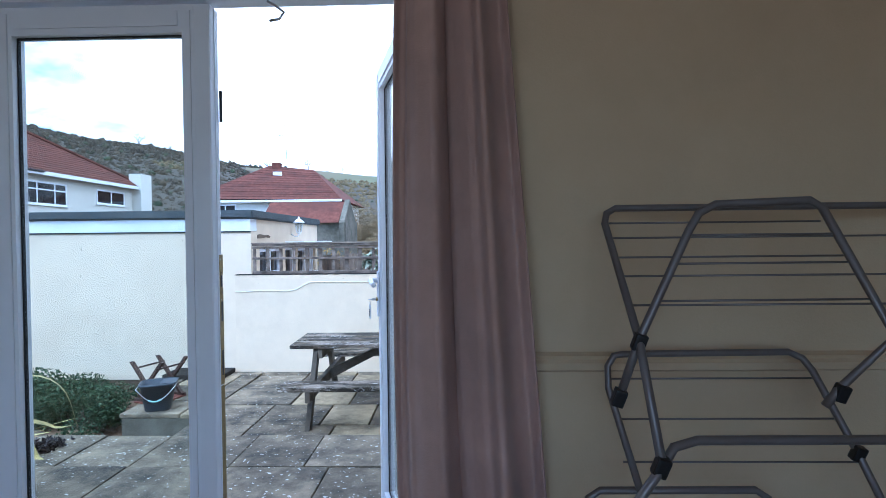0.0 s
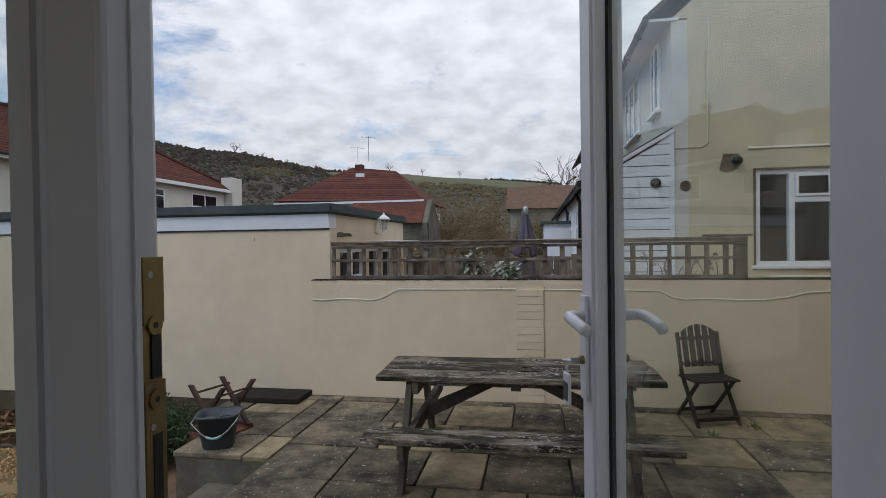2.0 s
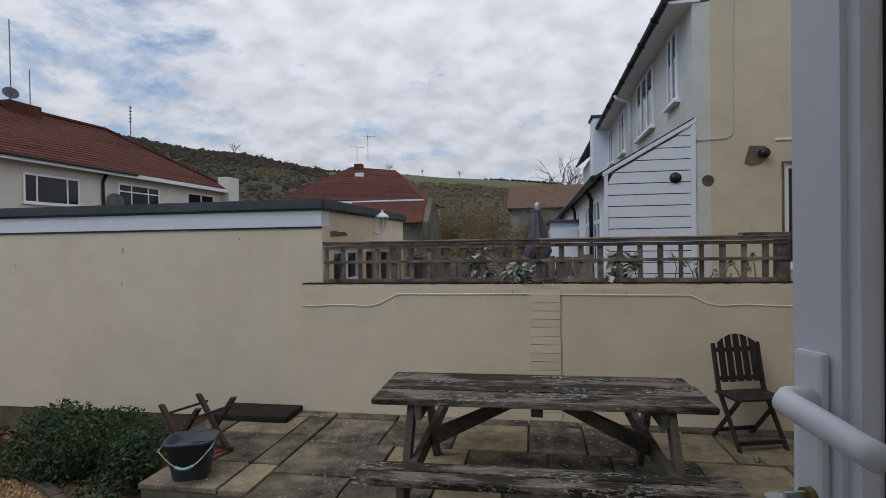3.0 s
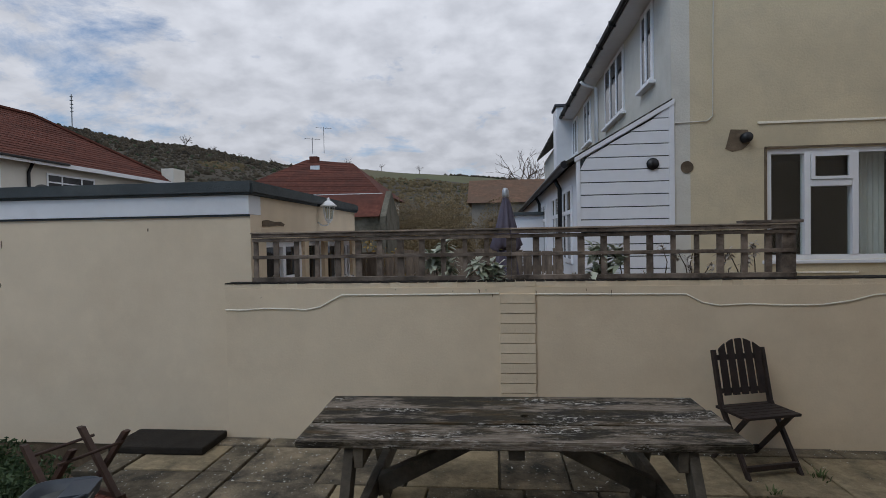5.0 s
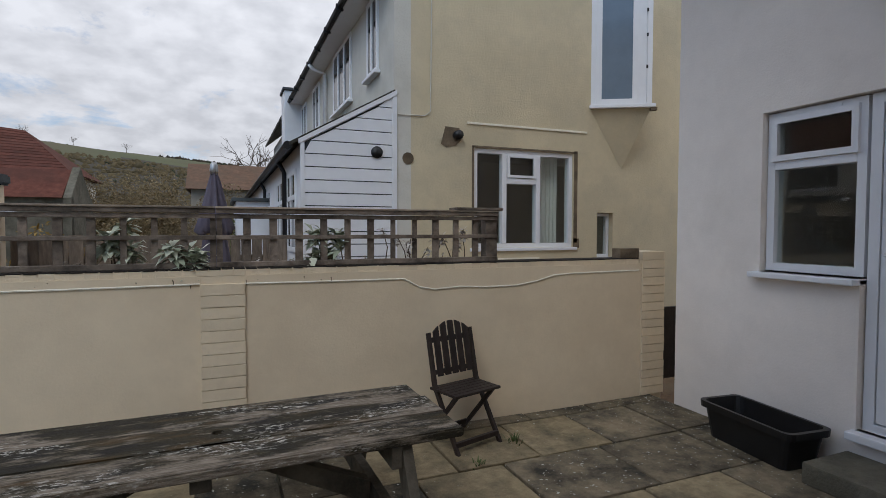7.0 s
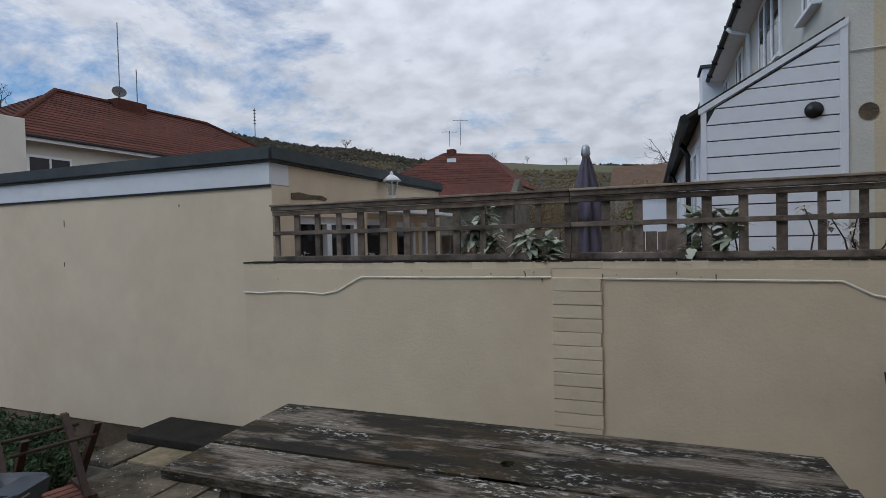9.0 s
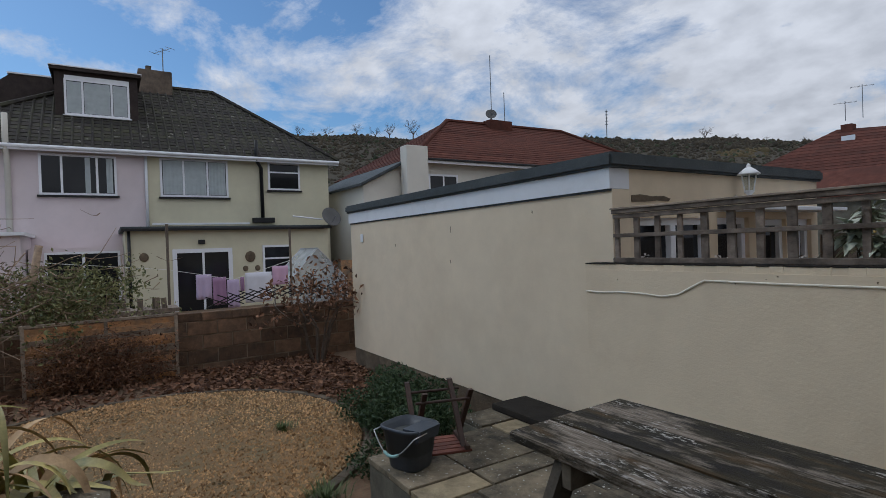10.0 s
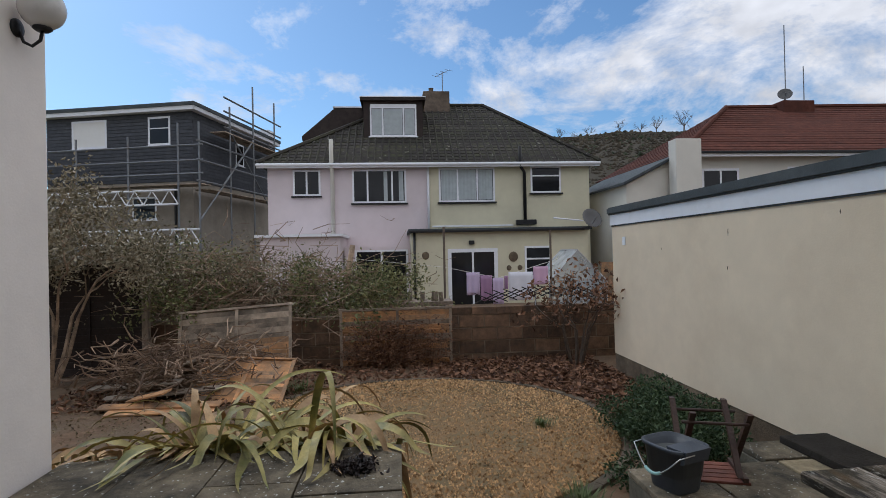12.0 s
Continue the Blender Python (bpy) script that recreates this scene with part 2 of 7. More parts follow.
BLOCK = mat("brown_concrete_block", (0.165, 0.098, 0.060), 0.95, 0.35, 10, (0.055, 0.040, 0.030), 2.6, 0.56, 0.8, 45, vary=0.3)
BRICK_PAINT = mat("painted_brick", (0.725, 0.600, 0.432), 0.88, 0.06, 12, (0.60, 0.50, 0.36), 3, 0.62, 0.25, 60, vary=0.04)
OLD_WOOD = lichen_wood("weathered_grey_wood")
OLD_WOOD_Y = mat("weathered_leg_wood", (0.125, 0.105, 0.078), 0.85, 0.35, 6, (0.035, 0.03, 0.022), 2.0, 0.52, 0.4, 40, vary=0.15)
TRELLIS = mat("grey_trellis_wood", (0.215, 0.17, 0.135), 0.9, 0.35, 10, (0.055, 0.042, 0.032), 3.5, 0.54, 0.4, 40, vary=0.18)
FENCE = mat("brown_fence_board", (0.22, 0.172, 0.13), 0.9, 0.3, 8, (0.12, 0.095, 0.075), 1.6, 0.55, 0.4, 40, stretch=(5, 5, 1), vary=0.25)
PANEL_WOOD = mat("fresh_panel_wood", (0.62, 0.32, 0.14), 0.85, 0.3, 6, (0.19, 0.15, 0.11), 2.0, 0.52, 0.35, 40, vary=0.25)
PANEL_GREY = mat("silvered_panel_wood", (0.42, 0.335, 0.255), 0.88, 0.3, 6, (0.14, 0.115, 0.09), 2.0, 0.54, 0.35, 40, vary=0.2)
DARK_WOOD = mat("dark_stained_wood", (0.024, 0.016, 0.014), 0.55, 0.3, 12, (0.05, 0.035, 0.028), 3, 0.66, 0.15, 50, vary=0.1)
STOOL_LEG = mat("brown_stool_wood", (0.05, 0.026, 0.018), 0.6, 0.3, 12, (0.10, 0.05, 0.03), 4, 0.62, 0.2, 50, vary=0.1)
STOOL_SEAT = mat("red_brown_slats", (0.19, 0.060, 0.038), 0.6, 0.25, 10, (0.10, 0.035, 0.025), 3, 0.56, 0.2, 50, vary=0.15)
BUCKET = mat("slate_blue_plastic", (0.055, 0.065, 0.080), 0.45, 0.12, 6, (0.075, 0.082, 0.09), 4, 0.62, 0.05)
TURQUOISE = mat("turquoise_plastic", (0.30, 0.52, 0.50), 0.4, 0.05, 6, None, bump=0)
GALV = mat("galvanised_wire", (0.50, 0.50, 0.50), 0.4, 0.1, 20, None, bump=0, metal=0.8)
WATER = mat("murky_water", (0.10, 0.105, 0.10), 0.05, 0.2, 6, None, bump=0.0)
BARK = mat("grey_bark", (0.115, 0.085, 0.062), 0.92, 0.35, 14, (0.06, 0.045, 0.035), 5, 0.55, 0.5, 40)
TWIG_BROWN = mat("brown_dry_twig", (0.27, 0.175, 0.115), 0.92, 0.35, 8, (0.085, 0.06, 0.045), 4, 0.53, 0.3)
TWIG_PALE = mat("pale_dry_twig", (0.40, 0.285, 0.195), 0.9, 0.3, 10, (0.13, 0.095, 0.07), 4, 0.55, 0.3)


def leaf_mat(name, a, b, rough=0.6):
    m = bpy.data.materials.new(name)
    m.use_nodes = True
    nt = m.node_tree
    bs = nt.nodes["Principled BSDF"]
    geo = nt.nodes.new("ShaderNodeNewGeometry")
    nt.links.new(ramp_node(nt, geo.outputs["Random Per Island"], [(0.0, a), (1.0, b)]), bs.inputs["Base Color"])
    bs.inputs["Roughness"].default_value = rough
    bs.inputs["Specular IOR Level"].default_value = 0.25
    return m


LEAF_GREEN = leaf_mat("spurge_leaf", (0.020, 0.042, 0.018), (0.085, 0.125, 0.055))
LEAF_SILVER = leaf_mat("silver_leaf", (0.24, 0.28, 0.19), (0.60, 0.62, 0.50))
LEAF_PALE = leaf_mat("pale_heather", (0.22, 0.16, 0.14), (0.70, 0.66, 0.60))
LEAF_DEAD = leaf_mat("dead_leaf", (0.050, 0.026, 0.018), (0.32, 0.17, 0.10), 0.8)
LEAF_HEDGE = leaf_mat("hedge_leaf", (0.055, 0.075, 0.026), (0.28, 0.27, 0.12))
DISH = mat("dark_grey_dish", (0.10, 0.098, 0.096), 0.6, 0.15, 6, (0.06, 0.055, 0.05), 3, 0.6, 0.05)
LEAF_GREY = leaf_mat("grey_brown_foliage", (0.12, 0.105, 0.065), (0.38, 0.325, 0.225))
NET = mat("net_curtain", (0.40, 0.44, 0.45), 0.8, 0.12, 4, None, bump=0.1)
BROWN_RENDER = mat("brown_grey_render", (0.30, 0.262, 0.215), 0.92, 0.1, 2, (0.22, 0.19, 0.155), 0.6, 0.56, 0.3, 30)
LEAF_BROWN = leaf_mat("brown_foliage", (0.105, 0.078, 0.040), (0.24, 0.18, 0.095))
LEAF_YELLOW = leaf_mat("autumn_leaf", (0.20, 0.13, 0.03), (0.34, 0.22, 0.06))
LEAF_FAR = leaf_mat("winter_wood", (0.032, 0.026, 0.018), (0.066, 0.052, 0.033), 0.9)
LEAF_HEDGEROW = leaf_mat("pale_brown_hedgerow", (0.16, 0.118, 0.06), (0.31, 0.228, 0.12))
LEAF_SCRUB = leaf_mat("russet_scrub", (0.075, 0.058, 0.029), (0.128, 0.096, 0.048), 0.9)
WOOD_FLOOR = mat("woodland_floor", (0.050, 0.040, 0.025), 0.95, 0.25, 0.3, (0.036, 0.03, 0.018), 0.05, 0.55, 0.0)
HUNG_TILE = mat("dark_brown_hung_tile", (0.034, 0.024, 0.021), 0.85, 0.3, 5, (0.055, 0.04, 0.034), 2.0, 0.58, 0.2, 20)
OLD_BRICK = mat("sooty_brown_chimney", (0.145, 0.110, 0.082), 0.95, 0.3, 5, (0.07, 0.055, 0.045), 1.5, 0.52, 0.5, 20)
LEAF_FARGREEN = leaf_mat("evergreen_wood", (0.018, 0.026, 0.014), (0.05, 0.06, 0.03), 0.9)
FLAX = mat("flax_leaf", (0.43, 0.345, 0.115), 0.5, 0.4, 7, (0.125, 0.135, 0.036), 2.6, 0.52, 0.1, 60, vary=0.4)
FLAX_DEAD = mat("dry_flax_leaf", (0.52, 0.345, 0.18), 0.75, 0.3, 7, (0.25, 0.15, 0.075), 3.0, 0.56, 0.2, 60, vary=0.35)
GRASS = leaf_mat("grass_blade", (0.06, 0.09, 0.03), (0.14, 0.17, 0.07))
PEBBLES = leaf_mat("mixed_gravel", (0.14, 0.072, 0.028), (0.76, 0.49, 0.25), 0.85)
# the sky mirrored in the oriel pane is put into this blue-grey
SKY_PANE = mat("sky_reflection_pane", (0.16, 0.21, 0.27), 0.12, 0.1, 2, None, bump=0.0)
COTTAGE = mat("brown_cottage_tile", (0.135, 0.075, 0.045), 0.9, 0.3, 3, (0.11, 0.07, 0.045), 0.8, 0.55, 0.2)
CURTAIN = mat("mauve_curtain", (0.45, 0.285, 0.225), 0.85, 0.14, 4, (0.33, 0.215, 0.18), 1.2, 0.55, 0.12, 260, sheen=0.15)
LINING = mat("pale_curtain_lining", (0.62, 0.60, 0.58), 0.85, 0.05, 6, None, bump=0.1)
ROOM_WALL = mat("cream_wallpaint", (0.56, 0.425, 0.265), 0.8, 0.03, 2.5, (0.50, 0.375, 0.23), 0.8, 0.6, 0.06, 120)
ROOM_WHITE = mat("white_gloss_trim", (0.74, 0.73, 0.70), 0.45, 0.03, 5, None, bump=0.02)
CEILING = mat("white_ceiling", (0.78, 0.77, 0.74), 0.9, 0.02, 3, None, bump=0.05)
CARPET = mat("beige_carpet", (0.30, 0.25, 0.19), 0.98, 0.15, 30, (0.25, 0.2, 0.15), 2, 0.55, 0.6, 200)
RACK = mat("grey_coated_tube", (0.17, 0.15, 0.14), 0.42, 0.1, 12, None, bump=0.0, metal=0.45)
BRASS = mat("worn_brass", (0.30, 0.22, 0.09), 0.4, 0.2, 20, (0.2, 0.14, 0.07), 8, 0.6, 0.05, metal=0.9)
RUBBER = mat("black_gasket", (0.012, 0.012, 0.012), 0.7, 0.1, 10, None, bump=0)
PARASOL = mat("purple_grey_canvas", (0.105, 0.092, 0.125), 0.85, 0.12, 6, (0.14, 0.125, 0.16), 2, 0.6, 0.15, 120)
WHITE_METAL = mat("white_enamel", (0.74, 0.74, 0.73), 0.4, 0.05, 8, (0.5, 0.48, 0.42), 6, 0.68, 0.03)
GLOBE = mat("opal_globe", (0.60, 0.58, 0.55), 0.15, 0.04, 4, (0.42, 0.40, 0.37), 3, 0.6, 0.0)
# the dimness of the rooms behind glass is put into this plaster colour
KITCHEN_DARK = mat("darkened_room_plaster", (0.24, 0.215, 0.18), 0.9, 0.06, 2, None, bump=0.05)
LAUNDRY = [mat("lilac_cloth", (0.52, 0.42, 0.58), 0.9, 0.06, 5), mat("mauve_cloth", (0.34, 0.20, 0.32), 0.9, 0.08, 5),
           mat("white_cloth", (0.70, 0.70, 0.76), 0.9, 0.05, 5), mat("pink_cloth", (0.62, 0.40, 0.54), 0.9, 0.06, 5)]


# ---- mesh helpers ----
def bx(bm, x0, x1, y0, y1, z0, z1):
    v = [bm.verts.new(p) for p in ((x0, y0, z0), (x1, y0, z0), (x1, y1, z0), (x0, y1, z0), (x0, y0, z1), (x1, y0, z1), (x1, y1, z1), (x0, y1, z1))]
    for f in ((0, 3, 2, 1), (4, 5, 6, 7), (0, 1, 5, 4), (1, 2, 6, 5), (2, 3, 7, 6), (3, 0, 4, 7)):
        bm.faces.new([v[i] for i in f])
    return v


def box(x0, x1, y0, y1, z0, z1, bevel=0.0):
    bm = bmesh.new()
    bx(bm, x0, x1, y0, y1, z0, z1)
    if bevel:
        bmesh.ops.bevel(bm, geom=bm.edges[:], offset=bevel, segments=2, affect="EDGES", profile=0.6)
    return bm


def frame_axes(d):
    d = Vector(d).normalized()
    u = d.orthogonal().normalized()
    return u, d.cross(u)


def tube(bm, pts, r, n=8, r_end=None, cap=True):
    """A swept round rod along points; r_end tapers it."""
    pts = [Vector(p) for p in pts]
    rings, u = [], None
    for i, p in enumerate(pts):
        d = (pts[min(i + 1, len(pts) - 1)] - pts[max(i - 1, 0)]).normalized()
        u = d.orthogonal().normalized() if u is None else (u - d * u.dot(d)).normalized()
        w = d.cross(u)
        rr = r if r_end is None else r + (r_end - r) * i / (len(pts) - 1)
        rings.append([bm.verts.new(p + (u * math.cos(a) + w * math.sin(a)) * rr) for a in (2 * math.pi * k / n for k in range(n))])
    for a, b in zip(rings, rings[1:]):
        for k in range(n):
            bm.faces.new((a[k], a[(k + 1) % n], b[(k + 1) % n], b[k]))
    if cap:
        bm.faces.new(rings[0][::-1])
        bm.faces.new(rings[-1])
    return rings


def lathe(bm, profile, n=24, at=(0, 0, 0)):
    """Turned body from (radius, height) pairs."""
    at = Vector(at)
    rings = []
    for r, z in profile:
        rings.append([bm.verts.new(at + Vector((r * math.cos(2 * math.pi * k / n), r * math.sin(2 * math.pi * k / n), z))) for k in range(n)])
    for a, b in zip(rings, rings[1:]):
        for k in range(n):
            bm.faces.new((a[k], a[(k + 1) % n], b[(k + 1) % n], b[k]))
    bm.faces.new(rings[0][::-1])
    bm.faces.new(rings[-1])


def prism(bm, poly, lo, hi, axis="z"):
    """A polygon pushed along an axis from lo to hi."""
    def p3(a, b, c):
        return {"z": (a, b, c), "y": (a, c, b), "x": (c, a, b)}[axis]
    lower, upper = [bm.verts.new(p3(a, b, lo)) for a, b in poly], [bm.verts.new(p3(a, b, hi)) for a, b in poly]
    bm.faces.new(lower)
    bm.faces.new(upper[::-1])
    n = len(poly)
    for i in range(n):
        bm.faces.new((lower[i], upper[i], upper[(i + 1) % n], lower[(i + 1) % n]))


def tidy(bm):
    bmesh.ops.recalc_face_normals(bm, faces=bm.faces[:])
    return bm


def to_mesh(name, bm, material, smooth=False):
    tidy(bm)
    me = bpy.data.meshes.new(name)
    bm.to_mesh(me)
    bm.free()
    me.materials.append(material)
    if smooth:
        me.polygons.foreach_set("use_smooth", [True] * len(me.polygons))
    return me


def thing(name, label, category, m=None, group="", kind=""):
    ob = new(name)
    ob.empty_display_size = 0.1
    if m is not None:
        ob.matrix_world = m
    return tagged(ob, label, category, group, kind)


def part(name, bm, material, parent, label="", smooth=False):
    ob = new(name, to_mesh(name, bm, material, smooth))
    ob.parent = parent
    if label:
        tagged(ob, label)
    return ob


def single(name, bm, material, label, category, kind="", group="", smooth=False, m=None):
    ob = new(name, to_mesh(name, bm, material, smooth))
    if m is not None:
        ob.matrix_world = m
    return tagged(ob, label, category, group, kind)


def piece(name, me, parent, m):
    ob = new(name, me)
    ob.parent = parent
    ob.matrix_local = m
    return ob


def wall_mesh(axis, a0, a1, t0, t1, z0, z1, holes=()):
    """A wall along an axis ('x' or 'y') with square openings (a0, a1, z0, z1) right through it."""
    bm = bmesh.new()
    cuts_a = sorted({a0, a1, *(h[0] for h in holes), *(h[1] for h in holes)})
    cuts_z = sorted({z0, z1, *(h[2] for h in holes), *(h[3] for h in holes)})
    for p, q in zip(cuts_a, cuts_a[1:]):
        for r, s in zip(cuts_z, cuts_z[1:]):
            ca, cz = (p + q) / 2, (r + s) / 2
            if any(h[0] < ca < h[1] and h[2] < cz < h[3] for h in holes):
                continue
            if axis == "x":
                bx(bm, p, q, t0, t1, r, s)
            else:
                bx(bm, t0, t1, p, q, r, s)
    bmesh.ops.remove_doubles(bm, verts=bm.verts[:], dist=1e-5)
    bm.verts.index_update()
    seen = {}
    for f in bm.faces:
        seen.setdefault(frozenset(v.index for v in f.verts), []).append(f)
    bmesh.ops.delete(bm, geom=[f for fs in seen.values() if len(fs) > 1 for f in fs], context="FACES")
    return bm


def facing(x, y, z, deg):
    """A wall's own axes: x along it, y into it, z up; deg 0 faces -y, 90 faces +x, -90 faces -x."""
    return pose(x, y, z, 0, 0, deg)


def window_unit(parent, m, w, h, bars_x=(), bars_z=(), frame_w=0.06, depth=0.07, pane=None, sill=True, opener=(), name="window"):
    """Casement in a wall's own axes with its foot at the origin of m; each bar, pane and the sill is its own part."""
    bm = bmesh.new()
    for a in ((0, w, 0, frame_w), (0, w, h - frame_w, h), (0, frame_w, frame_w, h - frame_w), (w - frame_w, w, frame_w, h - frame_w)):
        bx(bm, a[0], a[1], -0.02, depth, a[2], a[3])
    win = part(name, bm, UPVC, parent)
    win.matrix_local = m
    pane_y = 0.02 if depth > 0.05 else -0.012
    xs, zs = [frame_w, *bars_x, w - frame_w], [frame_w, *bars_z, h - frame_w]
    for b in bars_x:
        part("mullion", box(b - 0.035, b + 0.035, -0.03, max(depth - 0.01, 0.002), frame_w, h - frame_w, 0.006), UPVC, win)
    for b in bars_z:
        part("transom", box(frame_w, w - frame_w, -0.026, max(depth - 0.012, 0.001), b - 0.03, b + 0.03, 0.006), UPVC, win)
    for p, q in zip(xs, xs[1:]):
        for r, s in zip(zs, zs[1:]):
            part("pane", box(p, q, pane_y, pane_y + 0.006, r, s), pane or DARK_PANE, win)
    if sill:
        part("sill", box(-0.06, w + 0.06, -0.08, 0.03, -0.045, -0.002, 0.008), UPVC, win)
    return win


def quads_mesh(bm, rng, centre, spread, n, size, shape="leaf", lift=0.0, flat=0.0):
    """Scatter n small bent leaves in an ellipsoid, thicker near its skin."""
    cx, cy, cz = centre
    for _ in range(n):
        d = Vector((rng.gauss(0, 1), rng.gauss(0, 1), rng.gauss(0, 1))).normalized()
        r = rng.random() ** 0.45
        p = Vector((cx + d.x * spread[0] * r, cy + d.y * spread[1] * r, cz + d.z * spread[2] * r))
        one_leaf(bm, rng, p, size * rng.uniform(0.6, 1.35), flat)


def one_leaf(bm, rng, p, s, flat=0.0):
    a = Vector((rng.gauss(0, 1), rng.gauss(0, 1), rng.gauss(0, 1) * (1 - flat))).normalized()
    b = Vector((rng.gauss(0, 1), rng.gauss(0, 1), rng.gauss(0, 1) * (1 - flat)))
    b = (b - a * b.dot(a)).normalized()
    c = a.cross(b) * s * 0.16
    q = [p - a * s * 0.5, p + b * s * 0.24 + c, p + a * s * 0.5, p - b * s * 0.24 + c]
    v = [bm.verts.new(k) for k in q]
    bm.faces.new((v[0], v[1], v[2]))
    bm.faces.new((v[0], v[2], v[3]))


def branch(bm, rng, p, d, length, r, depth, tips, bend=0.35, split=(2, 3)):
    """A limb that bends and forks; its ends are kept in tips."""
    pts, q, dd = [Vector(p)], Vector(p), Vector(d).normalized()
    for _ in range(4):
        dd = (dd + Vector((rng.gauss(0, bend), rng.gauss(0, bend), rng.gauss(0, bend) * 0.7)) * 0.5).normalized()
        q = q + dd * length / 4
        pts.append(q.copy())
    tube(bm, pts, r, 6 if r > 0.01 else 4, r * 0.62)
    if depth == 0:
        tips.append(q)
        return
    for _ in range(rng.randint(*split)):
        k = Vector((rng.gauss(0, 0.6), rng.gauss(0, 0.6), rng.gauss(0.1, 0.5)))
        branch(bm, rng, rng.choice(pts[2:]), (dd + k).normalized(), length * rng.uniform(0.55, 0.8), r * 0.6, depth - 1, tips, bend, split)


# ---- ground and hills ----
rng = random.Random(7)
HILL = [(-180, 0.8), (-60, 3.0), (-20, 4.6), (-5, 5.5), (3, 6.3), (7, 6.8), (12, 7.1), (16, 7.3), (21, 7.4), (25, 8.0), (30, 8.8), (35, 9.0), (40, 9.6), (50, 10.3), (60, 10.7), (66, 11.3), (73, 11.0), (95, 9.0), (130, 5.0), (180, 0.8)]


def hill_angle(yaw):
    for (a, p), (b, q) in zip(HILL, HILL[1:]):
        if a <= yaw <= b:
            return p + (q - p) * (yaw - a) / (b - a)
    return 1.0


def ground_height(x, y):
    """Flat by the houses, then a long hillside to the north and west."""
    r = math.hypot(x, y)
    if r < 55:
        return -0.42 if r < 30 else -0.42 - 0.6 * (r - 30) / 25
    yaw = math.degrees(math.atan2(-x, y))
    top = 330 * math.tan(radians(hill_angle(yaw)))
    k = min(1, (r - 55) / 275)
    k = k * k * (3 - 2 * k)
    far = 0 if r < 330 else -0.05 * (r - 330)
    return -1.0 + top * k + far + 2.2 * k * noise.noise(Vector((x, y, 0)) * 0.02)


def is_field(x, y):
    """Open pasture on the upper slope to the north; the rest of the hill is wooded."""
    yaw, r = math.degrees(math.atan2(-x, y)), math.hypot(x, y)
    return yaw < 20 + 6 * noise.noise(Vector((x, y, 3)) * 0.02) and r > 232 + 30 * noise.noise(Vector((x, y, 9)) * 0.012)


def build_ground():
    bm = bmesh.new()
    radii = [0, 8, 16, 24, 30, 36, 45, 55, 65, 80, 95, 110, 125, 140, 160, 180, 200, 220, 240, 260, 280, 300, 320, 340, 380, 450, 600, 1000, 2500]
    rings = []
    n = 300
    for r in radii[1:]:
        rings.append([bm.verts.new((-r * math.sin(2 * math.pi * k / n), r * math.cos(2 * math.pi * k / n), ground_height(-r * math.sin(2 * math.pi * k / n), r * math.cos(2 * math.pi * k / n)) if r < 1000 else -20)) for k in range(n)])
    c = bm.verts.new((0, 0, -0.42))
    for k in range(n):
        bm.faces.new((c, rings[0][k], rings[0][(k + 1) % n]))
    for a, b in zip(rings, rings[1:]):
        for k in range(n):
            bm.faces.new((a[k], b[k], b[(k + 1) % n], a[(k + 1) % n]))
    me = to_mesh("ground", bm, SOIL, True)
    me.materials.append(GRASS_FAR)
    me.materials.append(WOOD_FLOOR)
    for p in me.polygons:
        if p.center.xy.length > 26:
            p.material_index = 1 if is_field(p.center.x, p.center.y) or abs(math.degrees(math.atan2(-p.center.x, p.center.y)) - 40) > 75 else 2
    return tagged(new("ground", me), "bare soil garden ground rising to a grassy hill", "ground", kind="structure")


build_ground()


def clump(bm, p, s, rng):
    """A ragged low crown of a far tree."""
    n = 5
    rings = []
    for k, (r, z) in enumerate(((0.8, 0.0), (1.0, 0.7), (0.35, 1.35))):
        rings.append([bm.verts.new(Vector(p) + Vector((math.cos(6.283 * i / n + k) * r * s * rng.uniform(0.7, 1.25), math.sin(6.283 * i / n + k) * r * s * rng.uniform(0.7, 1.25), z * s * rng.uniform(0.8, 1.2)))) for i in range(n)])
    for a, b in zip(rings, rings[1:]):
        for i in range(n):
            bm.faces.new((a[i], a[(i + 1) % n], b[(i + 1) % n], b[i]))
    bm.faces.new(rings[-1])


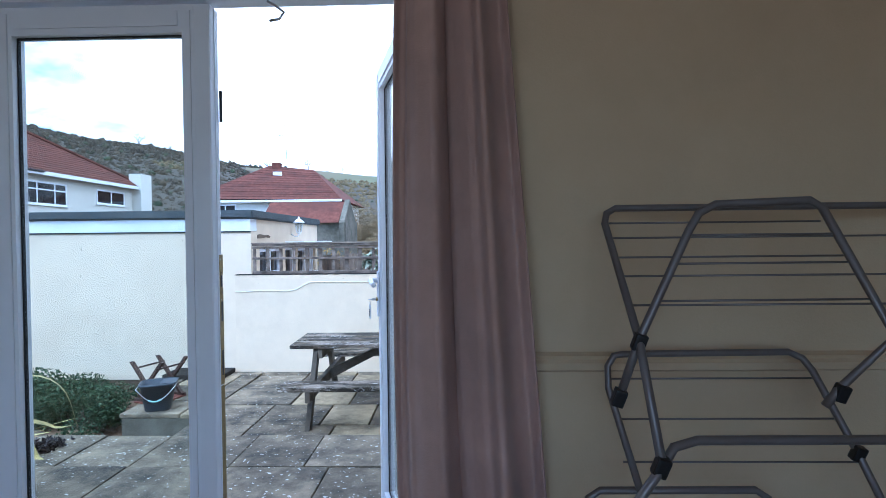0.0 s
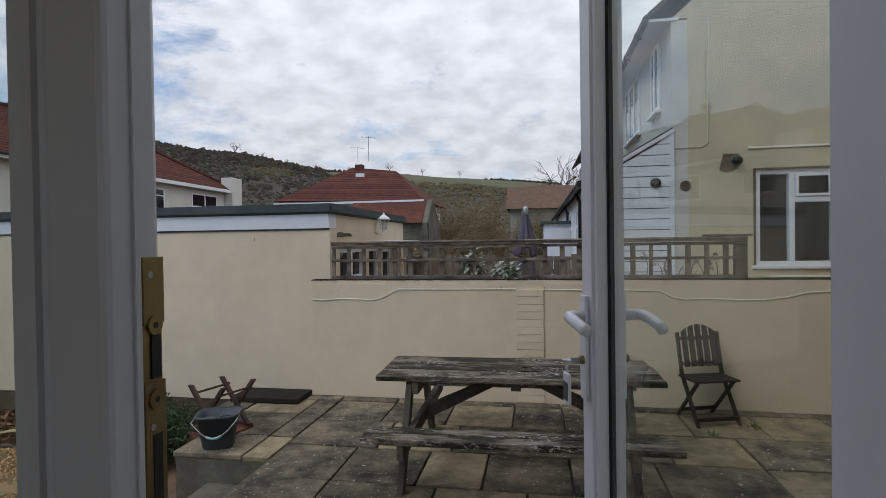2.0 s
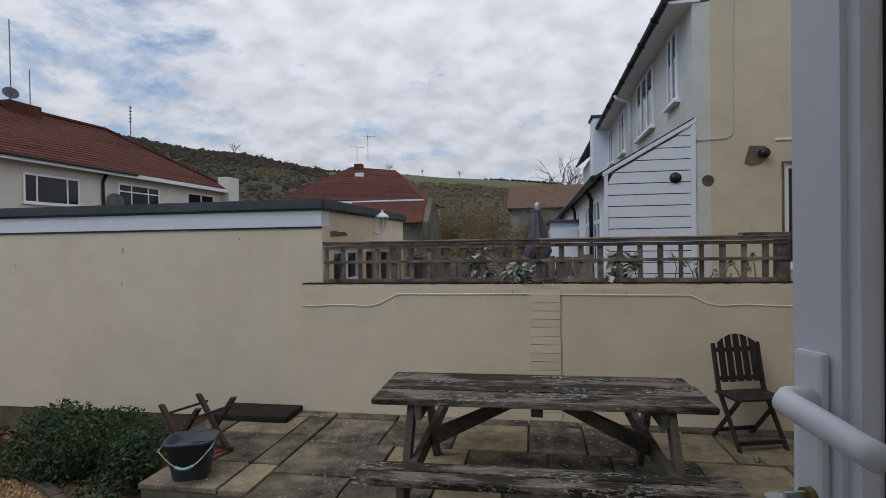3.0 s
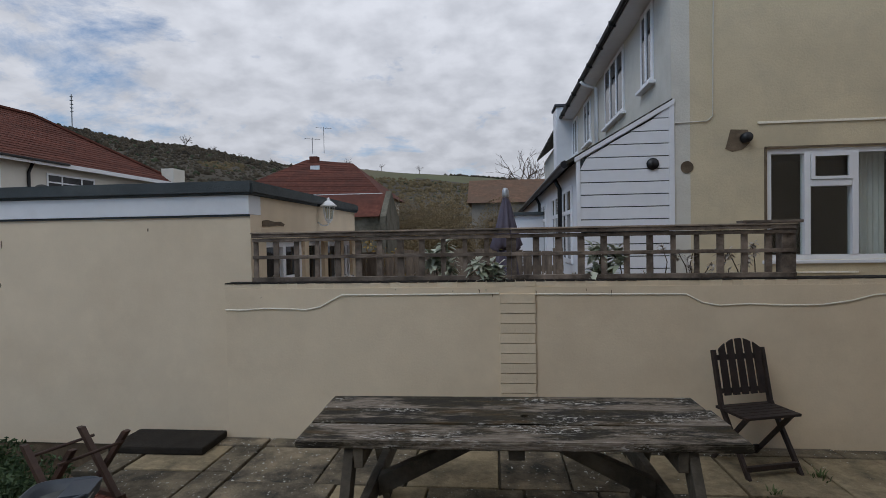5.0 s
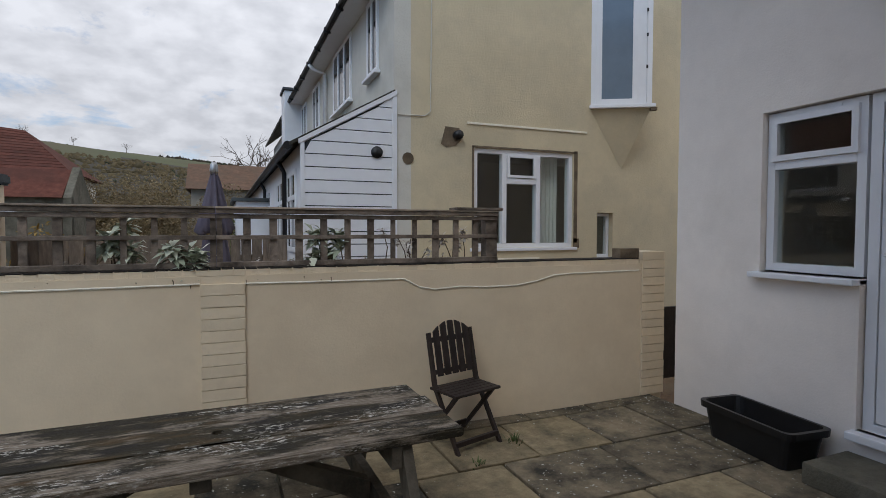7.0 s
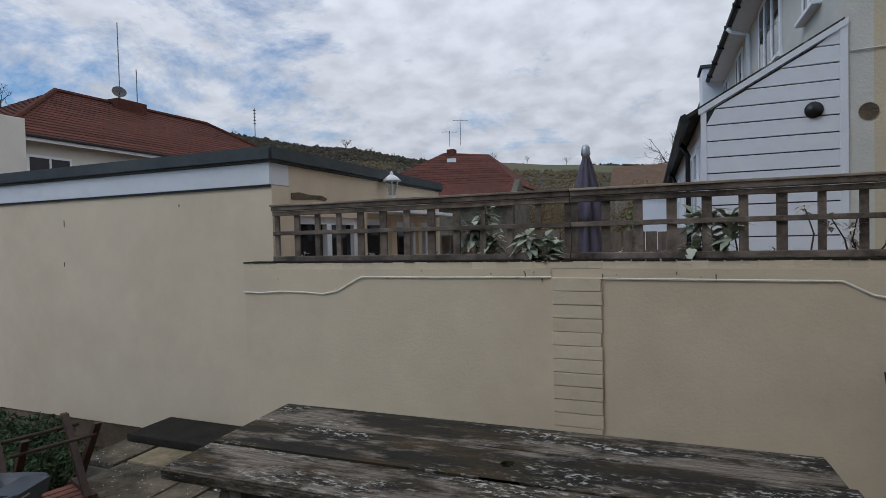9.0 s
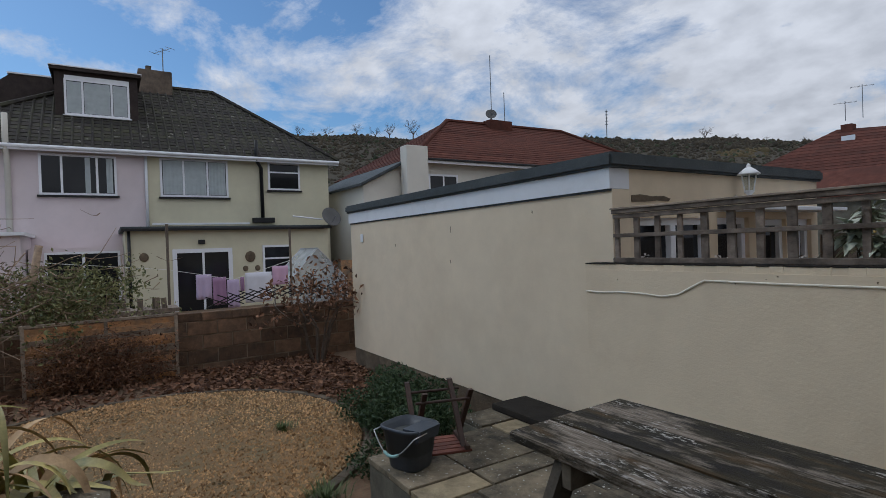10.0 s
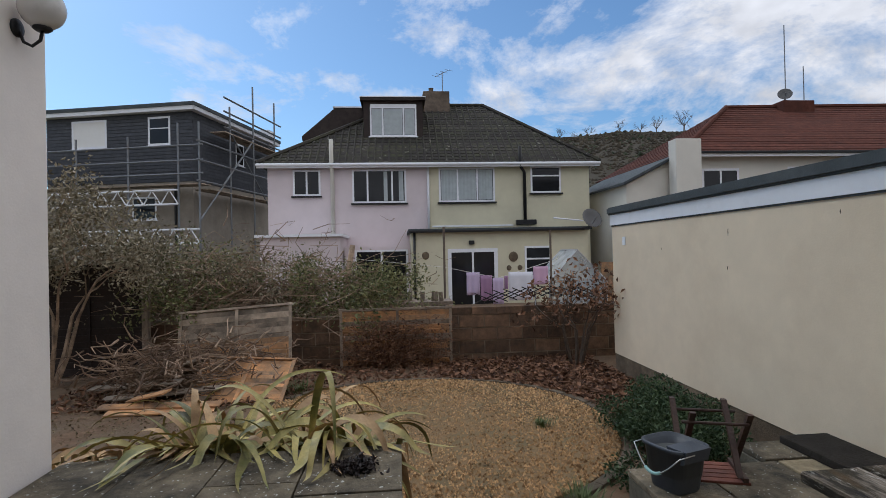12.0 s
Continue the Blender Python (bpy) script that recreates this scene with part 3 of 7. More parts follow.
def build_woods():
    bm, bm2, bm3 = bmesh.new(), bmesh.new(), bmesh.new()
    for _ in range(38000):
        yaw, r = rng.uniform(-15, 85), math.sqrt(rng.uniform(62 ** 2, 335 ** 2))
        x, y = -r * math.sin(radians(yaw)), r * math.cos(radians(yaw))
        patchy = noise.noise(Vector((x, y, 5)) * 0.035)
        hedge = abs(r - (282 + 1.2 * yaw)) < 5 and patchy > -0.05 or abs(r - 322) < 4 and patchy > 0.1
        if is_field(x, y) and not hedge:
            continue
        s = rng.uniform(0.35, 0.95) * (0.5 + r / 380) * (1.5 if rng.random() < 0.06 else 1.0)
        kind = bm2 if rng.random() < (0.04 if yaw < 20 else 0.10) else bm3 if yaw < 22 + 12 * patchy and r < 240 else bm
        clump(kind, (x, y, ground_height(x, y) - 0.6), s, rng)
    for _ in range(230):
        yaw, r = rng.uniform(17, 82), rng.uniform(300, 328)
        x, y = -r * math.sin(radians(yaw)), r * math.cos(radians(yaw))
        if noise.noise(Vector((x, y, 7)) * 0.03) > -0.25:
            clump(bm2 if rng.random() < 0.6 else bm, (x, y, ground_height(x, y) - 0.8), rng.uniform(1.2, 2.6), rng)
    single("woodland", bm, LEAF_FAR, "bare brown winter woodland covering the far hillside", "woods", "stuff", smooth=True)
    single("evergreen_woodland", bm2, LEAF_FARGREEN, "dark evergreen trees mixed through the hillside woods", "woods", "stuff", smooth=True)
    single("brown_scrub", bm3, LEAF_SCRUB, "russet brown scrub along the foot of the hill", "scrub", "stuff", smooth=True)


build_woods()


def bare_tree(x, y, z, h, seed, name="bare_tree", mat_=BARK, depth=3, label="bare leafless winter tree on the skyline", group="skyline trees"):
    r = random.Random(seed)
    t = thing(name, label, "tree", pose(x, y, z), group)
    bm, tips = bmesh.new(), []
    tube(bm, [(0, 0, -0.3), (0.02 * h, 0, h * 0.25), (0, 0.02 * h, h * 0.45)], h * 0.03, 6, h * 0.018)
    part("trunk", bm, mat_, t)
    bm = bmesh.new()
    for k in range(6):
        a = k * 1.05 + r.random()
        branch(bm, r, (0, 0.02 * h, h * r.uniform(0.3, 0.45)), (math.cos(a) * 0.5, math.sin(a) * 0.5, 0.9), h * 0.3, h * 0.011, depth, tips, 0.3)
    part("crown", bm, mat_, t)
    return t


for k, (yaw, h) in enumerate(((15.5, 9), (8, 7), (23, 8), (31, 12), (42, 8), (55, 9), (60, 18), (62.5, 15), (66, 14), (69, 12), (72, 13), (-1.5, 10), (3.5, 6), (36, 7), (49, 7), (12, 6), (19.5, 8), (26, 7), (28.5, 8), (34, 6), (39, 7), (45, 8), (52, 7), (64, 12), (70.5, 9))):
    r = 322
    x, y = -r * math.sin(radians(yaw)), r * math.cos(radians(yaw))
    bare_tree(x, y, ground_height(x, y), h * 0.85, 40 + k)
bare_tree(2.4, 50, -0.8, 9.2, 71, depth=4, label="bare spreading winter tree behind the cottages", group="")


# ---- rear of the house: living room with its French doors ----
FLOOR, CEIL = 0.42, 2.80
single("floor", box(-2.4, 3.3, -2.6, 1.60, FLOOR - 0.1, FLOOR), CARPET, "beige carpet floor of the living room", "floor", "structure")
single("ceiling", box(-2.4, 3.3, -2.6, 1.47, CEIL, CEIL + 0.1), CEILING, "white painted living room ceiling", "ceiling", "structure")
DOOR_L, DOOR_R, DOOR_T = -1.19, 0.31, 2.47
bm = wall_mesh("x", -2.57, 1.6, 1.60, 1.68, -0.5, 5.4, [(DOOR_L, DOOR_R, 0.36, DOOR_T)])
single("wall_rear_outer", bm, WHITE_WALL, "off-white painted masonry rear wall", "wall", "structure")
bm = wall_mesh("x", -2.4, 3.3, 1.47, 1.597, FLOOR - 0.1, CEIL, [(DOOR_L, DOOR_R, FLOOR, DOOR_T)])
single("wall_north", bm, ROOM_WALL, "plain cream painted room wall beside the doors", "wall", "structure")
single("wall_west", box(-2.57, -2.4, -2.6, 1.597, -0.5, 5.4), ROOM_WALL, "cream painted room side wall", "wall", "structure")
single("wall_east", box(3.3, 3.45, -2.6, 1.47, -0.5, 5.4), ROOM_WALL, "cream painted room side wall", "wall", "structure")
# out of view; its window opening is added to let light into the room
bm = wall_mesh("x", -2.57, 3.45, -2.8, -2.603, -0.5, 5.4, [(-1.3, 1.0, 1.2, 2.55)])
single("wall_south", bm, ROOM_WALL, "cream painted unseen room wall with an opening added for light", "wall", "structure")
single("roof_main", box(-2.75, 3.6, -2.9, 1.75, 5.4, 5.55), FELT, "flat dark felt roof over the house", "roof", "structure")
# dado rail
bm = bmesh.new()
prism(bm, [(1.468, 1.285), (1.449, 1.293), (1.444, 1.313), (1.455, 1.322), (1.448, 1.333), (1.468, 1.341)], 0.36, 3.3, "x")
single("dado_rail", bm, ROOM_WALL, "moulded dado rail painted like the wall", "trim", "structure")
# lining of the opening
bm = bmesh.new()
bx(bm, DOOR_R - 0.012, DOOR_R + 0.05, 1.455, 1.60, FLOOR, DOOR_T + 0.05)
bx(bm, DOOR_L - 0.05, DOOR_L + 0.012, 1.455, 1.60, FLOOR, DOOR_T + 0.05)
bx(bm, DOOR_L + 0.012, DOOR_R - 0.012, 1.455, 1.60, DOOR_T - 0.012, DOOR_T + 0.05)
single("door_lining", bm, ROOM_WHITE, "white gloss lining round the door opening", "trim", "structure")


def french_doors():
    fr = thing("door_1", "white plastic French doors, one leaf standing open", "door", kind="structure")
    bm = bmesh.new()
    bx(bm, DOOR_L, DOOR_L + 0.06, 1.60, 1.675, 0.38, DOOR_T)
    bx(bm, DOOR_R - 0.06, DOOR_R, 1.60, 1.675, 0.38, DOOR_T)
    bx(bm, DOOR_L + 0.06, DOOR_R - 0.06, 1.60, 1.675, DOOR_T - 0.055, DOOR_T)
    bx(bm, DOOR_L + 0.06, DOOR_R - 0.06, 1.60, 1.675, 0.38, 0.435)
    part("door_frame", bm, UPVC, fr)
    part("gasket", box(DOOR_R - 0.068, DOOR_R - 0.061, 1.615, 1.66, 0.44, DOOR_T - 0.056), RUBBER, fr)

    def leaf(m, st, name):
        w, z0, z1 = 0.685, 0.445, 2.405
        lf = part(name, stile_frame(w, z0, z1, st), UPVC, fr)
        lf.matrix_local = m
        bm = bmesh.new()
        g0, g1, h0, h1 = 0.098, w - st, z0 + 0.11, z1 - 0.085
        for a in ((g0, g0 + 0.006, h0, h1), (g1 - 0.006, g1, h0, h1), (g0 + 0.006, g1 - 0.006, h0, h0 + 0.006), (g0 + 0.006, g1 - 0.006, h1 - 0.006, h1)):
            bx(bm, a[0], a[1], -0.006, 0.006, a[2], a[3])
        part("gasket", bm, RUBBER, lf, "black rubber glazing gasket")
        pane = part("pane", box(g0, g1, -0.004, 0.004, h0, h1), GLASS, lf)
        pane.visible_shadow = False
        return lf

    def stile_frame(w, z0, z1, st):
        bm = bmesh.new()
        for a in ((0, 0.10, z0, z1), (w - st - 0.002, w, z0, z1), (0.10, w - st - 0.002, z0, z0 + 0.112), (0.10, w - st - 0.002, z1 - 0.087, z1)):
            bx(bm, a[0], a[1], -0.026, 0.026, a[2], a[3])
            bx(bm, a[0] + 0.012, a[1] - 0.012, -0.032, 0.032, a[2] + (0.02 if a[3] - a[2] > 0.5 else 0.02), a[3] - 0.02)
        return bm

    left = leaf(pose(DOOR_L + 0.065, 1.645, 0), 0.038, "closed_leaf")
    # meeting stile with the strike plates
    part("meeting_stile", box(0.68, 0.735, -0.03, 0.03, 0.445, 2.405, 0.006), UPVC, left)
    part("edge_trim", box(0.735, 0.7375, -0.002, 0.004, 0.45, 2.40), UPVC, left)
    for z0, z1 in ((1.562, 1.62), (1.20, 1.513), (0.72, 1.196)):
        part("strike_plate", box(0.7352, 0.7376, 0.006, 0.031, z0, z1, 0.0008), BRASS, left, "worn brass strike plate")
    part("strike_plate", box(0.7352, 0.7366, 0.004, 0.028, 1.513, 1.562), BRASS, left, "worn brass strike plate")
    for z0, z1 in ((1.516, 1.553), (1.405, 1.468), (1.23, 1.31)):
        part("keep_slot", box(0.7366, 0.7382, 0.014, 0.025, z0, z1), BLACK, left, "dark latch slot")
    for z in (1.5615, 1.498):
        bm = bmesh.new()
        tube(bm, [(0.7366, 0.018, z), (0.7392, 0.018, z)], 0.0085, 16)
        part("adjuster", bm, BRASS, left, "round brass adjusting cam")
        bm = bmesh.new()
        tube(bm, [(0.7388, 0.018, z), (0.7396, 0.018, z)], 0.0028, 8)
        part("socket", bm, BLACK, left)
    for z in (1.605, 1.475):
        bm = bmesh.new()
        tube(bm, [(0.7370, 0.014, z), (0.7382, 0.014, z)], 0.003, 8)
        part("screw", bm, LEAD, left)
    for z in (0.62, 2.1):
        bm = bmesh.new()
        tube(bm, [(0.738, 0.034, z - 0.05), (0.738, 0.034, z + 0.05)], 0.005, 8)
        part("lock_cam", bm, BLACK, left)
    ang = 106.5
    opened = leaf(pose(0.245, 1.69, 0, 0, 0, ang), 0.068, "open_leaf")
    part("threshold_step", box(-1.12, 0.24, 1.6755, 1.71, 0.36, 0.40, 0.006), UPVC, fr)
    # lever handles and key on the free stile
    for s in (-1, 1):
        part("handle_plate", box(0.637, 0.667, s * 0.0325, s * 0.041, 1.325, 1.525, 0.004), UPVC, opened)
        bm = bmesh.new()
        tube(bm, [(0.648, s * 0.038, 1.484), (0.648, s * 0.062, 1.486), (0.640, s * 0.071, 1.486), (0.612, s * 0.073, 1.483), (0.568, s * 0.071, 1.474), (0.556, s * 0.068, 1.471)], 0.0105, 12)
        part("lever", bm, UPVC, opened, "white lever handle", True)
        bm = bmesh.new()
        tube(bm, [(0.648, s * 0.040, 1.402), (0.648, s * 0.048, 1.402)], 0.008, 10)
        part("lock_cylinder", bm, BRASS, opened)
    bm = bmesh.new()
    bx(bm, 0.6465, 0.6495, 0.048, 0.066, 1.397, 1.407)
    lathe(bm, [(0.003, -0.0015), (0.010, -0.0015), (0.010, 0.0015), (0.003, 0.0015)], 12, (0.648, 0.072, 1.402))
    part("key", bm, LEAD, opened)
    bm = bmesh.new()
    tube(bm, [(0.648, 0.074, 1.395), (0.646, 0.074, 1.378)], 0.0015, 6)
    bx(bm, 0.630, 0.662, 0.071, 0.077, 1.318, 1.380)
    bmesh.ops.bevel(bm, geom=bm.edges[:], offset=0.003, segments=1, affect="EDGES")
    part("key_fob", bm, UPVC, opened, "pale plastic key fob hanging from the key")
    part("key_tag", box(0.635, 0.657, 0.0772, 0.0782, 1.328, 1.362), BUCKET, opened, "blue paper tag on the fob")


french_doors()


def curtain():
    """Gathered drape hanging beside the doors, spreading a little towards its foot."""
    bm = bmesh.new()
    cols, rows = 90, 26
    grid = []
    for j in range(rows + 1):
        v = j / rows
        z = 2.72 - v * 2.26
        x0, x1 = 0.225 - 0.03 * math.sin(v * 2.6), 0.475 + 0.17 * v
        line = []
        for i in range(cols + 1):
            u = i / cols
            fold = 0.066 * math.sin(u * 6.283 * 2.3 + 0.25 + 0.4 * math.sin(v * 2)) + 0.016 * math.sin(u * 6.283 * 4.7 + 0.4 + v * 0.8) + 0.004 * math.sin(u * 6.283 * 11 + v)
            line.append(bm.verts.new((x0 + (x1 - x0) * u + 0.010 * math.sin(u * 21 + v), 1.362 + fold * (0.55 + 0.45 * v), z)))
        grid.append(line)
    for a, b in zip(grid, grid[1:]):
        for i in range(cols):
            bm.faces.new((a[i], b[i], b[i + 1], a[i + 1]))
    t = thing("curtain", "mauve-brown gathered fabric curtain hanging beside the doors", "curtain")
    c = part("drape", bm, CURTAIN, t, "", True)
    c.modifiers.new("thick", "SOLIDIFY").thickness = 0.004
    bm = bmesh.new()
    tube(bm, [(0.479, 1.41, 2.7), (0.522, 1.41, 2.1), (0.571, 1.415, 1.45), (0.612, 1.42, 0.9), (0.649, 1.42, 0.46)], 0.006, 6)
    part("lining_edge", bm, LINING, t, "pale lining showing along the side", True)


curtain()
bm = bmesh.new()
tube(bm, [(-0.205, 1.612, 2.405), (-0.175, 1.60, 2.385), (-0.150, 1.60, 2.365), (-0.165, 1.60, 2.345), (-0.195, 1.60, 2.340)], 0.004, 6)
single("wire_hook", bm, GALV, "bent wire hook under the door head", "hook", smooth=True)
bm = bmesh.new()
tube(bm, [(-1.4, 1.36, 2.735), (0.75, 1.36, 2.735)], 0.012, 10)
single("curtain_pole", bm, ROOM_WHITE, "slim white curtain pole over the doors", "curtain pole", smooth=True)
bm = bmesh.new()
tube(bm, [(-0.18, 1.44, 2.455), (-0.18, 1.44, 2.40), (-0.205, 1.44, 2.375), (-0.195, 1.44, 2.36), (-0.165, 1.44, 2.375), (-0.17, 1.44, 2.395), (-0.18, 1.44, 2.40)], 0.0022, 5)
single("wire_loop", bm, LEAD, "small bent wire loop hanging from the door head", "wire loop", smooth=True)


def drying_rack():
    t = thing("clothes_airer", "grey metal folding clothes airer with black plastic joints", "clothes airer")

    def clear(p):
        # stands a little clear of the wall
        return (0.375 + 0.93 * (p[0] - 0.375), -0.04 + 0.93 * (p[1] + 0.04), 1.66 + 0.93 * (p[2] - 1.66) if p[2] > 0.6 else p[2])

    def rod(name, pts, r=0.009):
        bm = bmesh.new()
        tube(bm, [clear(p) for p in pts], r, 9)
        return part(name, bm, RACK, t, "", True)

    rod("back_frame", [(0.767, 1.0, 1.23), (0.783, 1.17, 1.43), (0.776, 1.42, 1.70), (0.786, 1.437, 1.728), (0.81, 1.44, 1.742), (1.86, 1.44, 1.742), (1.885, 1.435, 1.73), (1.89, 1.41, 1.70), (1.87, 1.1, 1.3), (1.86, 1.0, 1.18)])
    rod("front_wing", [(0.737, 1.17, 1.295), (0.783, 1.17, 1.43), (0.905, 1.195, 1.675), (0.93, 1.2, 1.715), (0.968, 1.2, 1.735), (1.18, 1.2, 1.742), (1.208, 1.2, 1.725), (1.372, 1.2, 1.43), (1.25, 1.2, 1.312), (1.215, 1.2, 1.27)])
    rod("middle_tier", [(0.83, 1.3, 1.02), (0.795, 1.46, 1.24), (0.796, 1.47, 1.30), (0.815, 1.475, 1.328), (0.84, 1.475, 1.332), (1.30, 1.475, 1.336), (1.335, 1.47, 1.32), (1.35, 1.45, 1.29), (1.40, 1.35, 1.10), (1.47, 1.25, 0.85)])
    rod("lower_wing", [(0.60, 0.95, 1.02), (0.767, 1.0, 1.21), (0.80, 1.02, 1.245), (0.85, 1.03, 1.255), (1.62, 1.05, 1.25), (1.66, 1.06, 1.22)])
    rod("lower_tier", [(0.70, 1.30, 0.85), (0.70, 1.34, 0.95), (0.71, 1.345, 0.985), (0.74, 1.35, 1.003), (1.14, 1.35, 1.005), (1.17, 1.345, 0.985), (1.20, 1.33, 0.935), (1.26, 1.3, 0.85)])
    for x0, y0, x1, y1 in ((0.70, 1.30, 0.62, 0.85), (0.83, 1.30, 0.98, 0.85), (1.26, 1.3, 1.18, 0.85), (1.47, 1.25, 1.55, 0.85), (1.86, 1.0, 1.8, 0.8)):
        rod("leg", [(x0, y0, 0.86 if x0 < 1.8 else 1.18), (x1, y1, FLOOR + 0.01)])
    for z, y, xa, xb in ((1.70, 1.42, 0.777, 1.35), (1.66, 1.385, 0.778, 1.885), (1.61, 1.34, 0.779, 1.355), (1.565, 1.295, 0.78, 1.88), (1.50, 1.235, 0.782, 1.88)):
        rod("wire", [(xa, y, z), (xb, y, z)], 0.0025)
    for z, xa, xb in ((1.665, 0.90, 1.24), (1.60, 0.868, 1.275), (1.515, 0.826, 1.325)):
        rod("wire", [(xa, 1.19, z), (xb, 1.2, z)], 0.0025)
    for z, y, xb in ((1.265, 1.465, 1.36), (1.17, 1.41, 1.38), (1.08, 1.345, 1.41)):
        rod("wire", [(0.80, y, z), (xb, y, z)], 0.0025)
    for x, y, z in ((0.783, 1.17, 1.425), (0.737, 1.17, 1.30), (1.25, 1.2, 1.30), (0.767, 1.0, 1.215), (1.4, 1.35, 1.1)):
        j = part("joint", box(-0.013, 0.013, -0.012, 0.012, -0.019, 0.019, 0.005), BLACK, t)
        j.location = clear((x, y, z))
        j.rotation_euler = (0.2, 0.3, 0)
    return t


drying_rack()

# ---- wings of the house ----
single("wall_wing_west", box(1.6, 1.8, 1.68, 3.78, -0.5, 5.4), WHITE_WALL, "off-white painted masonry wing wall", "wall", "structure")
single("wall_wing_north", box(1.8, 3.45, 3.58, 3.78, -0.5, 5.4), WHITE_WALL, "off-white painted masonry wing wall", "wall", "structure")
KX = 3.45
K_HOLES = [(4.98, 5.64, 1.20, 2.33), (4.12, 4.98, 0.27, 2.33)]
single("wall_kitchen", wall_mesh("y", 3.78, 6.40, KX, KX + 0.25, -0.5, 5.4, K_HOLES), WHITE_WALL, "off-white painted kitchen wall with a window and door", "wall", "structure")
single("wall_kitchen_north", box(KX + 0.25, 7.2, 6.15, 6.40, -0.5, 5.4), WHITE_WALL, "off-white painted end wall of the house", "wall", "structure")
single("roof_wing", box(1.5, 7.3, 1.76, 6.5, 5.4, 5.55), FELT, "flat dark roof over the kitchen wing", "roof", "structure")
# closed kitchen shell, darkened by its colour
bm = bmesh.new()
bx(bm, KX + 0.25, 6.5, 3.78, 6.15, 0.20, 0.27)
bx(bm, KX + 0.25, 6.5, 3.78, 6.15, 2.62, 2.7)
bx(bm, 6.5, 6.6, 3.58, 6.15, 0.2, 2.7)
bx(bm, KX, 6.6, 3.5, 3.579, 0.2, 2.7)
single("kitchen_interior", bm, KITCHEN_DARK, "kitchen shell behind the window, coloured dark to look unlit", "room", "structure")


def kitchen_openings():
    root = thing("window_kitchen", "white plastic kitchen window with a top opener", "window", facing(KX + 0.07, 5.64, 1.20, -90), kind="structure")
    window_unit(root, pose(0.01, 0, 0.01), 0.64, 1.11, (), (0.74,), 0.055, 0.07, GLASS, False, name="casement")
    bm = bmesh.new()
    for a in ((0.05, 0.61, 0.78, 0.82), (0.05, 0.61, 1.04, 1.08), (0.05, 0.09, 0.82, 1.04), (0.57, 0.61, 0.82, 1.04)):
        bx(bm, a[0], a[1], -0.045, -0.021, a[2], a[3])
    part("opener_frame", bm, UPVC, root)
    part("vent", box(0.12, 0.50, -0.028, -0.021, 1.085, 1.105), UPVC, root, "slim trickle vent")
    part("sill", box(-0.04, 0.66, -0.15, 0.03, -0.04, 0.0, 0.008), UPVC, root)
    d = thing("door_2", "white plastic back door, closed", "door", facing(KX + 0.07, 4.97, 0.27, -90), kind="structure")
    bm = bmesh.new()
    for a in ((0, 0.06, 0.05, 2.05), (0.78, 0.84, 0.05, 2.05), (0.06, 0.78, 1.99, 2.05), (0, 0.84, 0, 0.05)):
        bx(bm, a[0], a[1], -0.02, 0.06, a[2], a[3])
    part("door_frame", bm, UPVC, d)
    bm = bmesh.new()
    for a in ((0.065, 0.165, 0.06, 1.985), (0.675, 0.775, 0.06, 1.985), (0.165, 0.675, 0.06, 0.17), (0.165, 0.675, 0.85, 0.99), (0.165, 0.675, 1.89, 1.985)):
        bx(bm, a[0], a[1], -0.01, 0.05, a[2], a[3])
    lf = part("leaf", bm, UPVC, d)
    part("pane", box(0.165, 0.675, 0.016, 0.024, 0.99, 1.89), GLASS, lf)
    part("pane", box(0.165, 0.675, 0.016, 0.024, 0.17, 0.85), GLASS, lf)
    part("handle_plate", box(0.095, 0.13, -0.022, -0.0105, 0.94, 1.16, 0.004), UPVC, lf)
    bm = bmesh.new()
    tube(bm, [(0.112, -0.02, 1.08), (0.112, -0.055, 1.08), (0.13, -0.06, 1.08), (0.23, -0.058, 1.08)], 0.010, 8)
    part("lever", bm, UPVC, lf, "white lever handle", True)
    part("keyhole", box(0.107, 0.118, -0.024, -0.0225, 0.98, 1.0), BLACK, lf)
    part("sill", box(-0.03, 0.87, -0.15, -0.021, -0.05, 0.0, 0.008), UPVC, d)


kitchen_openings()


def globe_light():
    t = thing("globe_wall_lamp", "opal globe wall lamp on a curved dark bracket", "wall lamp", pose(-2.35, 1.68, 2.71))
    bm = bmesh.new()
    lathe(bm, [(0.045, 0), (0.045, 0.012), (0.02, 0.02)], 16)
    bm.transform(pose(0, 0, -0.10, -90))
    part("wall_plate", bm, IRON, t, "", True)
    bm = bmesh.new()
    tube(bm, [(0, 0.01, -0.10), (0, 0.035, -0.17), (0, 0.075, -0.19), (0, 0.115, -0.16), (0, 0.125, -0.11)], 0.008, 8)
    part("bracket", bm, IRON, t, "", True)
    bm = bmesh.new()
    bmesh.ops.create_uvsphere(bm, u_segments=24, v_segments=16, radius=0.104)
    bm.transform(pose(0, 0.125, 0.0))
    part("globe", bm, GLOBE, t, "", True)
    bm = bmesh.new()
    lathe(bm, [(0.03, 0), (0.045, 0.012), (0.038, 0.025)], 16, (0, 0.125, -0.115))
    part("collar", bm, IRON, t, "", True)


globe_light()
single("door_step", box(3.02, 3.445, 4.30, 5.02, 0.0, 0.13, 0.012), CONCRETE, "worn stone step below the back door", "step", "structure")


